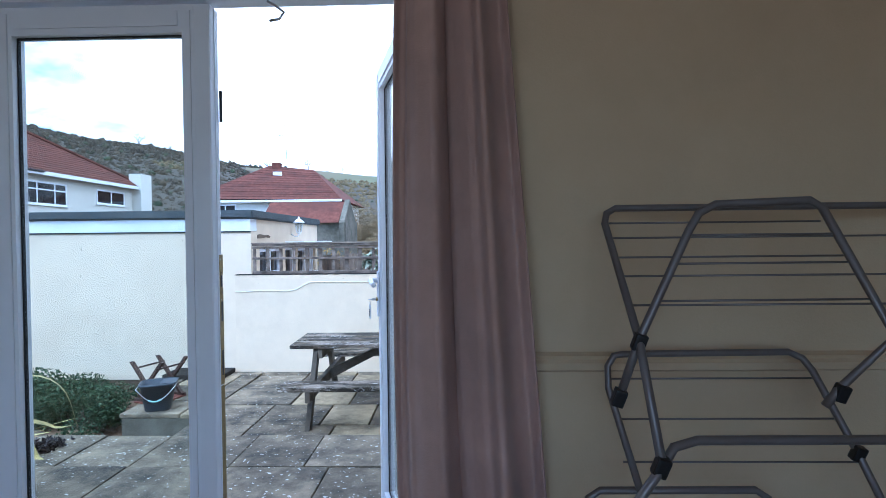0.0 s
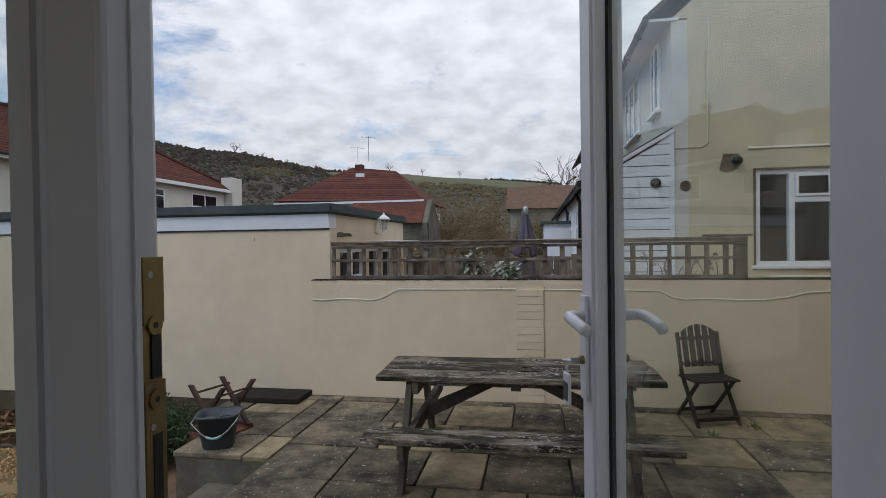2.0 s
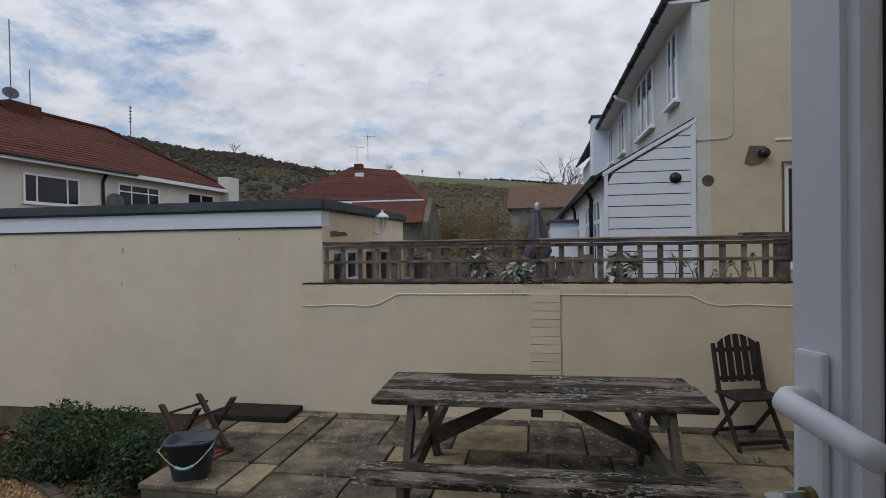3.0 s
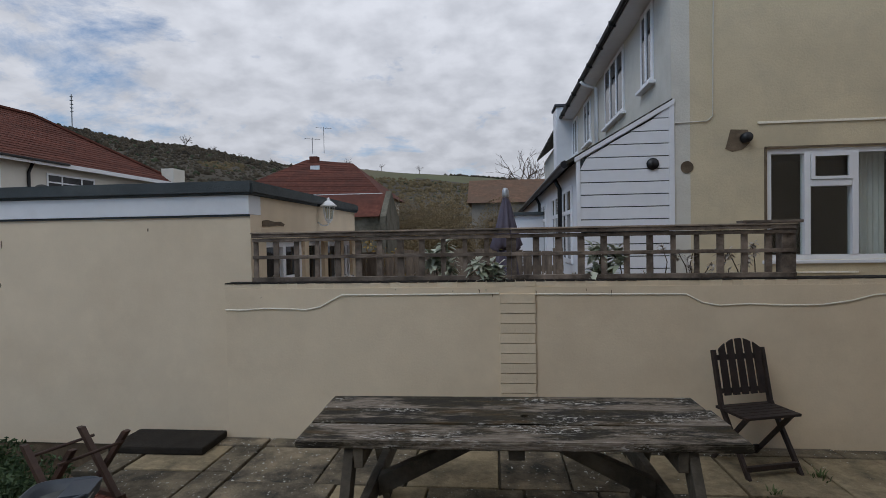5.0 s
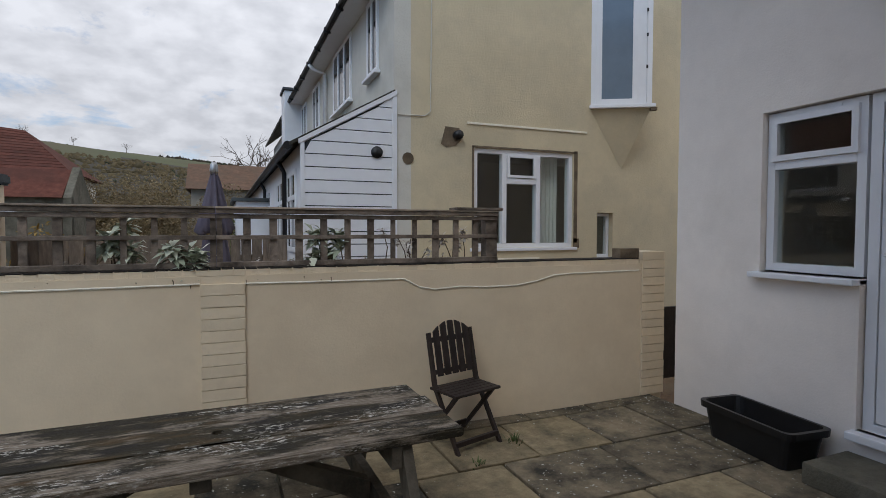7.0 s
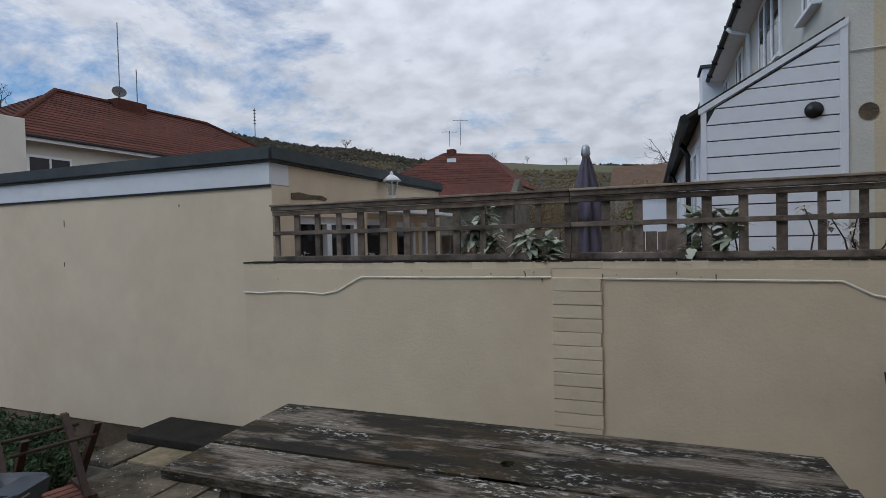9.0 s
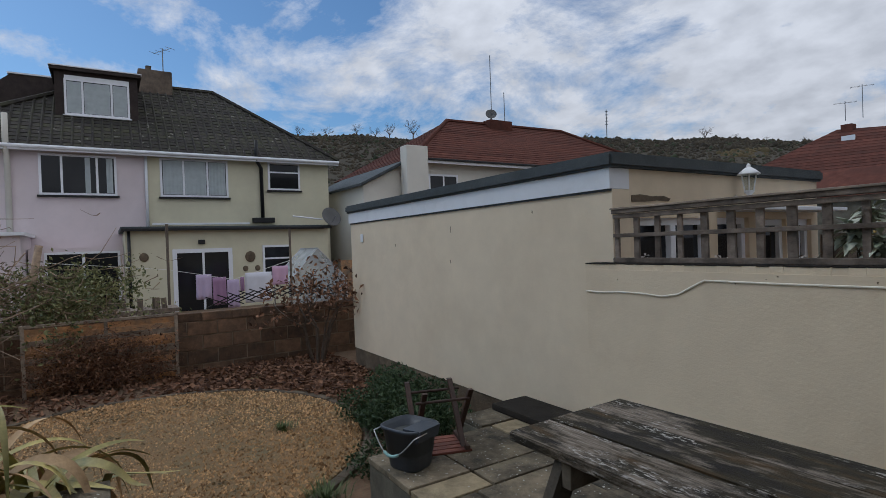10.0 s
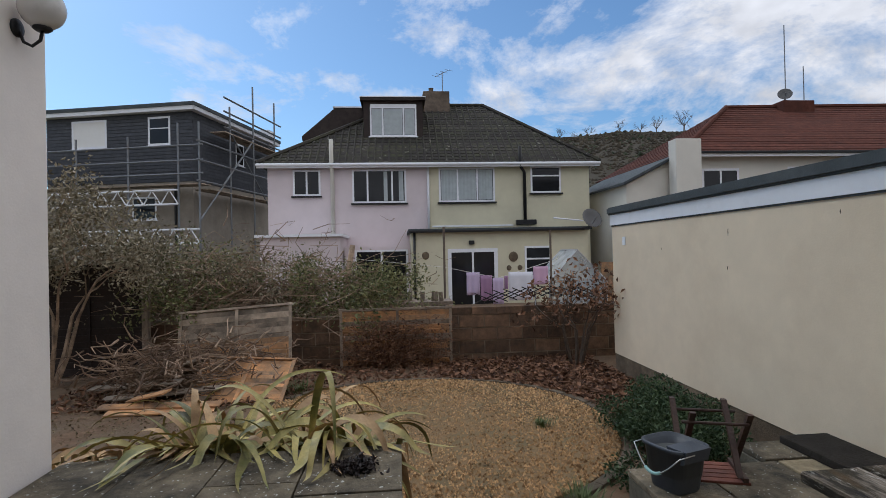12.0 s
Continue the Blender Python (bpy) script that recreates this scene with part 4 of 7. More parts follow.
def flood_light():
    t = thing("security_light", "small black security floodlight on the house wall", "floodlight", pose(KX, 4.80, 2.87))
    part("housing", box(-0.14, -0.05, -0.07, 0.07, -0.03, 0.05, 0.012), BLACK, t)
    part("bracket", box(-0.05, 0.0, -0.03, 0.03, -0.01, 0.03, 0.004), BLACK, t)
    part("sensor", box(-0.12, -0.06, -0.025, 0.025, -0.09, -0.035, 0.01), BLACK, t)


flood_light()
# ---- patio level, terrace and garden wall ----
bm = bmesh.new()
bx(bm, -2.08, 3.45, 3.45, 6.70, -0.5, -0.042)
bx(bm, -2.90, -2.08, 5.03, 6.70, -0.5, -0.042)
bx(bm, -3.25, -2.90, 6.0, 6.70, -0.5, -0.042)
single("patio_base", bm, CONCRETE, "stained concrete edge and bed under the patio", "patio", "structure")
single("terrace_base", box(-2.62, 1.6, 1.685, 3.52, -0.5, 0.296), CONCRETE, "stained concrete body of the raised terrace", "terrace", "structure")
single("patio_step", box(-2.62, -2.085, 4.35, 5.02, -0.5, -0.22, 0.012), CONCRETE, "stained concrete garden step beside the patio", "step", "structure")

WALL_Y = 6.69
single("garden_wall", box(-2.46, 3.34, WALL_Y, 6.91, -0.5, 1.195), CREAM, "cream painted rendered garden wall", "wall", "structure")
bm = bmesh.new()
prism(bm, [(-2.46, 1.03), (-1.95, 1.042), (-1.8, 1.032), (-1.68, 1.05), (-1.56, 1.115), (-1.50, 1.145), (-0.27, 1.148), (-0.27, 1.197), (-2.46, 1.197)], WALL_Y - 0.006, WALL_Y + 0.02, "y")
single("render_patch", bm, CREAM, "raised band of older render along the wall head", "render", "structure")
bm = bmesh.new()
prism(bm, [(0.0, 1.142), (1.10, 1.135), (1.22, 1.07), (1.34, 1.048), (1.55, 1.06), (1.78, 1.048), (2.05, 1.05), (2.25, 1.08), (2.40, 1.12), (2.60, 1.13), (3.30, 1.135), (3.30, 1.197), (0.0, 1.197)], WALL_Y - 0.006, WALL_Y + 0.02, "y")
single("render_patch", bm, CREAM, "raised band of older render along the wall head", "render", "structure")
# ragged lips of the old render, their lit tops put into the colour
for pts in (((-2.46, 1.0), (-2.3, 0.998), (-2.15, 1.010), (-1.95, 1.008), (-1.8, 0.998), (-1.68, 1.02), (-1.56, 1.085), (-1.50, 1.115), (-1.0, 1.113), (-0.27, 1.118)), ((0.0, 1.112), (0.5, 1.108), (1.10, 1.105)),
            ((1.10, 1.105), (1.22, 1.04), (1.34, 1.018), (1.55, 1.03), (1.78, 1.018), (2.05, 1.02), (2.25, 1.05), (2.40, 1.09), (2.60, 1.10), (3.30, 1.105))):
    bm = bmesh.new()
    tube(bm, [(x, WALL_Y - 0.004, z + 0.03) for x, z in pts], 0.0065, 6)
    single("render_ridge", bm, LIT_RENDER_EDGE, "ragged lip where the old render ends, painted as lit from above", "render", "structure")

# garage along the neighbour's side
GX0, GX1, GY0, GY1 = -7.40, -2.30, 6.82, 10.1
G_HOLES = [(7.12, 8.08, 0.75, 1.58), (8.20, 8.72, -0.4, 1.58), (8.85, 9.42, -0.4, 1.56), (9.52, 9.95, 0.7, 1.56)]
single("garage_wall_front", wall_mesh("x", GX0, GX1, GY0, GY0 + 0.2, -0.13, 1.80), GARAGE, "cream rendered long garage wall", "wall", "structure")
single("garage_plinth", box(GX0, GX1 - 0.2, GY0 + 0.012, GY0 + 0.2, -0.6, -0.132), PLINTH, "bare rough brown plinth under the garage wall", "plinth", "structure")
single("garage_wall_end", wall_mesh("y", GY0 + 0.2, GY1, GX1 - 0.2, GX1, -0.5, 1.96, G_HOLES), CREAM, "cream rendered garage end wall", "wall", "structure")
single("garage_wall_far", box(GX0, GX0 + 0.2, GY0 + 0.2, GY1, -0.6, 1.96), GARAGE, "cream rendered garage wall", "wall", "structure")
single("garage_wall_back", box(GX0 + 0.2, GX1 - 0.2, GY1 - 0.2, GY1, -0.6, 1.96), GARAGE, "cream rendered garage wall", "wall", "structure")
bm = bmesh.new()
bx(bm, GX0 - 0.03, GX1, GY0 - 0.022, GY0 + 0.2, 1.803, 1.96)
single("garage_fascia", bm, FASCIA, "white board along the garage eaves", "fascia", "structure")
bm = bmesh.new()
bx(bm, GX0 - 0.07, GX1 + 0.05, GY0 - 0.06, GY1 + 0.05, 1.962, 2.075)
bmesh.ops.bevel(bm, geom=bm.edges[:], offset=0.02, segments=2, affect="EDGES")
single("garage_roof", bm, FELT, "dark felt flat garage roof edge", "roof", "structure")
# thin dark strip right under the fascia
bm = bmesh.new()
bx(bm, GX0, GX1, GY0 - 0.012, GY0 - 0.001, 1.785, 1.802)
single("garage_dark_strip", bm, FELT, "thin dark strip below the white board", "trim", "structure")
for k, (a0, a1, z0, z1) in enumerate(G_HOLES):
    w = thing("window_garage", "grey-white glazed opening in the garage end wall", "window", facing(GX1 - 0.06, a0, z0, 90), kind="structure")
    window_unit(w, pose(0, 0, 0), a1 - a0, z1 - z0, ((a1 - a0) / 2,) if k in (0, 3) else (), (0.45,) if k == 0 else (), 0.06, 0.06, DARK_PANE, k in (0, 3), name="casement")
bm = bmesh.new()
prism(bm, [(7.04, 1.705), (7.04, 1.755), (7.14, 1.765), (7.30, 1.752), (7.44, 1.757), (7.53, 1.735), (7.50, 1.715), (7.36, 1.72), (7.20, 1.708)], GX1, GX1 + 0.006, "x")
single("bare_render_patch", bm, PLINTH, "bare brown patch where render has fallen off", "render", "structure")
single("porch_roof", box(GX1 + 0.002, GX1 + 0.30, 8.2, 10.05, 1.63, 1.665, 0.006), FASCIA, "narrow white porch canopy on the garage wall", "canopy", "structure")
r_ = random.Random(91)
for x, z, h in ((-4.55, 1.62, 0.07), (-4.57, 1.25, 0.04), (-3.2, 1.70, 0.03), (-5.9, 1.45, 0.03)):
    bm = bmesh.new()
    prism(bm, [(x, z), (x + 0.006, z + 0.002), (x + 0.008, z - h * 0.5), (x + 0.003, z - h), (x - 0.002, z - h * 0.6)], GY0 - 0.0025, GY0 + 0.001, "y")
    single("rust_streak", bm, PLINTH, "thin brown rust streak on the render", "stain", "structure")
bm = bmesh.new()
for _ in range(16):
    x, h = r_.uniform(-2.44, 0.9), r_.uniform(0.006, 0.05) * r_.random()
    w = r_.uniform(0.0015, 0.004)
    z = 1.197 - r_.uniform(0.0, 0.07)
    prism(bm, [(x - w, z), (x + w, z), (x + w * 0.4, z - h), (x - w * 0.4, z - h)], WALL_Y - 0.0085, WALL_Y - 0.005, "y")
single("wall_pits", bm, PLINTH, "brown pits and drip marks below the coping", "stain", "stuff")
single("vent_grille", box(-7.02, -6.93, GY0 - 0.012, GY0 - 0.001, 1.50, 1.62, 0.004), FASCIA, "small cream vent plate on the garage wall", "vent")


def lantern():
    t = thing("wall_lantern", "white enamel coach lantern on the garage wall", "wall lantern", pose(-2.17, 8.50, 1.80) @ Matrix.Diagonal((0.75, 0.75, 0.75, 1)))
    bm = bmesh.new()
    lathe(bm, [(0.05, 0.0), (0.055, 0.02), (0.085, 0.20), (0.09, 0.21)], 6)
    part("lamp_body", bm, DULL_GLASS, t)
    for k in range(6):
        a = 6.283 * k / 6
        bm = bmesh.new()
        tube(bm, [(0.055 * math.cos(a), 0.055 * math.sin(a), 0.02), (0.09 * math.cos(a), 0.09 * math.sin(a), 0.21)], 0.007, 5)
        part("rib", bm, WHITE_METAL, t)
    bm = bmesh.new()
    lathe(bm, [(0.125, 0.21), (0.12, 0.225), (0.07, 0.27), (0.035, 0.295), (0.02, 0.30), (0.025, 0.32), (0.006, 0.345)], 16)
    part("cap", bm, WHITE_METAL, t, "", True)
    bm = bmesh.new()
    lathe(bm, [(0.02, -0.04), (0.035, -0.02), (0.055, 0.0), (0.055, 0.02)], 12)
    part("base", bm, WHITE_METAL, t, "", True)
    bm = bmesh.new()
    tube(bm, [(0, 0, -0.03), (-0.02, 0, -0.07), (-0.09, 0, -0.08), (-0.17, 0, -0.03)], 0.012, 8)
    part("bracket", bm, WHITE_METAL, t, "", True)


lantern()


def trellis():
    t = thing("trellis", "weathered grey wooden trellis on top of the wall", "trellis")
    y, z0, z1 = 6.80, 1.245, 1.635
    for k in range(2):
        a = -2.27 + 2.1 * k
        for z, h, d, th in ((z1 - 0.03, 0.03, 0.035, 0.0), (z1 - 0.065, 0.03, 0.02, 0.0), (1.43, 0.028, 0.02, 0.0), (z0, 0.035, 0.025, 0.0)):
            part("rail", box(a, a + 2.095, y - d, y + d, z, z + h, 0.004), TRELLIS, t)
        n = 13
        for i in range(n):
            x = a + 0.02 + i * (2.06 / (n - 1))
            w = 0.018 if i in (0, n - 1) else rng.uniform(0.017, 0.026)
            part("slat", box(x - w, x + w, y + 0.0, y + 0.018, z0 + 0.012, z1 - 0.035), TRELLIS, t)
    for k in range(2):
        # paler wood paints the light that falls on the rail's top
        part("cap_rail", box(-2.275 + 2.1 * k, -0.178 + 2.1 * k, y - 0.045, y + 0.045, z1 + 0.0005, z1 + 0.014, 0.003), PANEL_GREY, t, "top rail in paler wood for its top-lit face")
    part("post", box(1.83, 1.93, y - 0.005, y + 0.09, z0, z1 + 0.012, 0.005), TRELLIS, t)
    part("cap_board", box(1.55, 1.96, y - 0.05, y + 0.10, z1 + 0.0145, z1 + 0.035, 0.004), TRELLIS, t)
    return t


trellis()


def climber(x0, x1, n, seed, mat_, size, label, tall=0.26, heads=9):
    """Soft stems that end in whorls of narrow leaves."""
    r = random.Random(seed)
    t = thing("trellis_plant", label, "plant")
    for _ in range(heads):
        x = r.uniform(x0, x1)
        base = Vector((x, 6.86 + r.uniform(0, 0.10), 1.21))
        top = base + Vector((r.gauss(0, 0.06), r.gauss(-0.02, 0.03), tall * r.uniform(0.25, 1)))
        bm = bmesh.new()
        tube(bm, [base, (base + top) / 2 + Vector((r.gauss(0, 0.02), 0, 0)), top], 0.005, 5, 0.003)
        stem = part("stem", bm, BARK, t)
        bm = bmesh.new()
        for k in range(n):
            a, e = k * 2.4 + r.uniform(-0.2, 0.2), r.uniform(-0.5, 0.9)
            d = Vector((math.cos(a) * math.cos(e), math.sin(a) * math.cos(e), math.sin(e)))
            side = d.cross(Vector((0, 0, 1))).normalized()
            L, p = size * r.uniform(0.7, 1.3), top - Vector((0, 0, 0.09 * k / n))
            w, sag = L * 0.19, Vector((0, 0, -0.25 * L))
            v = [bm.verts.new(q) for q in (p, p + d * L * 0.5 + side * w, p + d * L * 0.5 - side * w, p + d * L + sag)]
            bm.faces.new((v[0], v[1], v[2]))
            bm.faces.new((v[1], v[3], v[2]))
        part("leaf_whorl", bm, mat_, stem, "", True)


climber(-0.80, -0.62, 40, 3, LEAF_SILVER, 0.115, "silver-green leafy plant growing through the trellis", 0.34, 6)
climber(-0.40, -0.18, 40, 7, LEAF_SILVER, 0.125, "silver-green leafy plant growing through the trellis", 0.24, 6)
climber(0.42, 0.72, 36, 4, LEAF_SILVER, 0.12, "silver-green leafy plant growing through the trellis", 0.33, 7)
climber(0.9, 1.75, 18, 5, LEAF_PALE, 0.06, "grey twiggy plant growing through the trellis", 0.30, 14)
for k, x in enumerate((-2.2, -1.72, -1.5, -1.15, -0.88, 0.02, 0.2, 0.33, 0.9)):
    climber(x - 0.06, x + 0.06, 22, 20 + k, LEAF_PALE, 0.036, "low pale-flowered heather along the trellis foot", 0.09, 5)


# ---- picnic table ----
def picnic_table():
    t = thing("picnic_table", "weathered grey wooden picnic table with fixed benches", "picnic table", pose(-0.22, 5.225, 0, 0, 0, 1.2))
    W, T = 0.985, 0.695
    for k in range(3):
        y = -0.335 + k * 0.225
        bm = bmesh.new()
        x0, x1 = -W + rng.uniform(-0.012, 0.012), W + rng.uniform(-0.012, 0.012)
        y1, zt = y + 0.219, T + rng.uniform(-0.002, 0.002)
        if k == 1:
            # the middle plank has the round hole for a parasol pole
            cx, cy, hr, n = 0.06, y + 0.110, 0.024, 16
            bx(bm, x0, cx - 0.06, y, y1, T - 0.038, zt)
            bx(bm, cx + 0.06, x1, y, y1, T - 0.038, zt)
            rings = []
            for z in (zt, T - 0.038):
                inner, outer = [], []
                for i in range(n):
                    a = 2 * math.pi * i / n
                    c, q = math.cos(a), math.sin(a)
                    f = 1 / max(abs(c), abs(q))
                    inner.append(bm.verts.new((cx + hr * c, cy + hr * q, z)))
                    outer.append(bm.verts.new((cx + 0.06 * c * f, cy + 0.1095 * q * f, z)))
                rings.append((inner, outer))
            for i in range(n):
                j = (i + 1) % n
                for inner, outer in rings:
                    bm.faces.new((inner[i], inner[j], outer[j], outer[i]))
                bm.faces.new((rings[0][0][i], rings[0][0][j], rings[1][0][j], rings[1][0][i]))
        else:
            bx(bm, x0, x1, y, y1, T - 0.038, zt)
            bmesh.ops.bevel(bm, geom=bm.edges[:], offset=0.006, segments=2, affect="EDGES")
        part("top_plank", bm, OLD_WOOD, t)
    for side in (-1, 1):
        for k in range(2):
            y = side * 0.69 - 0.115 + k * 0.118
            part("bench_plank", box(-W + 0.03, W - 0.02, y, y + 0.11, 0.385, 0.425, 0.006), OLD_WOOD, t)
    for x in (-0.70, 0.70):
        s = 1 if x > 0 else -1
        part("bench_beam", box(x - 0.022, x + 0.022, -0.80, 0.80, 0.29, 0.384, 0.005), OLD_WOOD_Y, t)
        part("top_batten", box(x - 0.022, x + 0.022, -0.32, 0.32, 0.565, 0.654, 0.005), OLD_WOOD_Y, t)
        for side in (-1, 1):
            bm = bmesh.new()
            prism(bm, [(side * 0.20, 0.655), (side * 0.30, 0.655), (side * 0.655, 0.0), (side * 0.555, 0.0)], x + s * 0.024, x + s * 0.066, "x")
            part("leg", bm, OLD_WOOD_Y, t)
        bm = bmesh.new()
        prism(bm, [(x - s * 0.03, 0.30), (x - s * 0.03, 0.40), (s * 0.10, 0.654), (-s * 0.02, 0.654)], -0.035, 0.035, "y")
        part("brace", bm, OLD_WOOD_Y, t)
    part("middle_batten", box(-0.035, 0.035, -0.30, 0.30, 0.60, 0.655, 0.005), OLD_WOOD_Y, t)
    part("drain_tube", box(-0.03, 0.03, -0.03, 0.03, 0.55, 0.60, 0.005), IRON, t)


picnic_table()


def folding_chair():
    t = thing("folding_chair", "dark-stained slatted wooden folding chair against the wall", "chair", pose(1.42, 6.39, 0, 0, 0, 16) @ Matrix.Diagonal((0.96, 0.93, 0.93, 1)))
    # own axes: seat front towards -y, back at +y
    for x in (-0.20, 0.20):
        bm = bmesh.new()
        prism(bm, [(-0.24, 0.0), (-0.205, 0.0), (0.07, 0.44), (0.15, 0.82), (0.118, 0.83), (0.035, 0.45)], x - 0.012, x + 0.012, "x")
        part("long_leg", bm, DARK_WOOD, t)
    for x in (-0.172, 0.172):
        bm = bmesh.new()
        prism(bm, [(0.16, 0.0), (0.195, 0.0), (-0.155, 0.405), (-0.195, 0.405)], x - 0.011, x + 0.011, "x")
        part("short_leg", bm, DARK_WOOD, t)
    for k in range(6):
        y = -0.215 + k * 0.052
        part("seat_slat", box(-0.215, 0.215, y, y + 0.046, 0.405, 0.424, 0.003), DARK_WOOD, t)
    part("stretcher", box(-0.20, 0.20, -0.21, -0.18, 0.045, 0.08, 0.003), DARK_WOOD, t)
    part("stretcher", box(-0.17, 0.17, 0.12, 0.14, 0.05, 0.085, 0.003), DARK_WOOD, t)
    lean = pose(0, 0.058, 0.44, -11.6)
    back = part("lower_rail", box(-0.19, 0.19, -0.012, 0.012, 0.075, 0.11, 0.003), DARK_WOOD, t)
    back.matrix_local = lean
    up = part("upper_rail", box(-0.19, 0.19, -0.012, 0.012, 0.315, 0.355, 0.003), DARK_WOOD, t)
    up.matrix_local = lean
    for k in range(5):
        x = -0.142 + k * 0.071
        bm = bmesh.new()
        hs = [0.40 + 0.07 * math.cos((k - 2 + e) * 0.66) for e in (-0.45, 0, 0.45)]
        prism(bm, [(x - 0.025, 0.06), (x + 0.025, 0.06), (x + 0.025, hs[2]), (x, hs[1]), (x - 0.025, hs[0])], -0.026, -0.012, "y")
        part("back_slat", bm, DARK_WOOD, t).matrix_local = lean


folding_chair()


def trough():
    t = thing("planter_trough", "empty black plastic planter trough on the paving", "planter", pose(3.24, 5.45, 0, 0, 0, 84))
    bm = bmesh.new()
    L, W, H = 0.36, 0.17, 0.255
    def loop(l, w, z):
        pts = []
        for cx, cy, a0 in ((l - 0.05, w - 0.05, 0), (-l + 0.05, w - 0.05, 90), (-l + 0.05, -w + 0.05, 180), (l - 0.05, -w + 0.05, 270)):
            for a in (0, 30, 60, 90):
                pts.append((cx + 0.05 * math.cos(radians(a0 + a)), cy + 0.05 * math.sin(radians(a0 + a)), z))
        return [bm.verts.new(p) for p in pts]
    loops = [loop(L * 0.86, W * 0.82, 0.0), loop(L * 0.96, W * 0.94, H - 0.05), loop(L * 1.04, W * 1.06, H - 0.045), loop(L * 1.05, W * 1.07, H), loop(L * 0.97, W * 0.94, H), loop(L * 0.84, W * 0.78, 0.05)]
    for a, b in zip(loops, loops[1:]):
        for k in range(16):
            bm.faces.new((a[k], a[(k + 1) % 16], b[(k + 1) % 16], b[k]))
    bm.faces.new(loops[0][::-1])
    bm.faces.new(loops[-1])
    part("tub", bm, BLACK, t)
    bm = bmesh.new()
    bmesh.ops.create_grid(bm, x_segments=12, y_segments=6, size=1)
    for v in bm.verts:
        v.co = (v.co.x * L * 0.80, v.co.y * W * 0.72, 0.07 + 0.015 * noise.noise(v.co * 3))
    part("soil", bm, SOIL, t)


trough()


def bucket():
    t = thing("mop_bucket", "slate-blue plastic mop bucket part filled with water", "bucket", pose(-2.63, 5.20, 0, 0, 0, 20))
    bm = bmesh.new()
    n = 28
    def ring(r, z, ox=1.12):
        return [bm.verts.new((r * ox * math.copysign(abs(math.cos(a)) ** 0.5, math.cos(a)), r * math.copysign(abs(math.sin(a)) ** 0.5, math.sin(a)), z)) for a in (6.283 * k / n for k in range(n))]
    rings = [ring(0.098, 0.0), ring(0.105, 0.015), ring(0.135, 0.25), ring(0.146, 0.252), ring(0.150, 0.272), ring(0.138, 0.275), ring(0.118, 0.10)]
    for a, b in zip(rings, rings[1:]):
        for k in range(n):
            bm.faces.new((a[k], a[(k + 1) % n], b[(k + 1) % n], b[k]))
    bm.faces.new(rings[0][::-1])
    bm.faces.new(rings[-1])
    part("pail", bm, BUCKET, t, "", True)
    bm = bmesh.new()
    lathe(bm, [(0.02, 0.0), (0.129, 0.0), (0.129, 0.003), (0.02, 0.003)], 24)
    for v in bm.verts:
        v.co.x *= 1.05
    w = part("water", bm, WATER, t)
    w.location = (0, 0, 0.215)
    bm = bmesh.new()
    prism(bm, [(0.03, 0.272), (0.175, 0.275), (0.155, 0.20), (0.06, 0.17)], -0.10, 0.10, "y")
    part("wringer", bm, BUCKET, t, "moulded wringer basket")
    bm = bmesh.new()
    pts = [(-0.17 + 0.34 * k / 12, -0.155 - 0.03 * math.sin(math.pi * k / 12), 0.245 - 0.125 * math.sin(math.pi * k / 12)) for k in range(13)]
    tube(bm, [(-0.17, -0.03, 0.25), *pts, (0.17, -0.03, 0.25)], 0.004, 7)
    part("bail", bm, GALV, t, "wire handle", True)
    bm = bmesh.new()
    tube(bm, pts[4:9], 0.010, 8)
    part("grip", bm, TURQUOISE, t, "turquoise hand grip", True)


bucket()


def stool():
    """Small folding slatted stool lying upside down on its seat."""
    t = thing("folding_stool", "upturned red-brown slatted folding stool on the patio", "stool", pose(-2.79, 5.52, 0.0, 0, 0, 72))
    for k in range(5):
        y = -0.16 + k * 0.066
        part("seat_slat", box(-0.19, 0.19, y, y + 0.055, 0.0, 0.016, 0.003), STOOL_SEAT, t)
    for x in (-0.16, 0.16):
        part("seat_rail", box(x - 0.015, x + 0.015, -0.17, 0.17, 0.017, 0.045, 0.003), STOOL_LEG, t)
        for s in (-1, 1):
            bm = bmesh.new()
            prism(bm, [(s * 0.17, 0.046), (s * 0.13, 0.046), (-s * 0.19, 0.43), (-s * 0.15, 0.43)], x - 0.017 + s * 0.03, x + 0.016 + s * 0.03, "x")
            part("leg", bm, STOOL_LEG, t)
    for s in (-1, 1):
        bm = bmesh.new()
        tube(bm, [(-0.19, s * 0.14, 0.36), (0.19, s * 0.14, 0.36)], 0.010, 8)
        part("crossbar", bm, STOOL_LEG, t)


stool()
single("stone_slab", box(-3.22, -2.47, 6.31, 6.685, 0.0, 0.058, 0.014), SLAB_BLACK, "dark weathered loose stone slab by the garage wall", "slab")


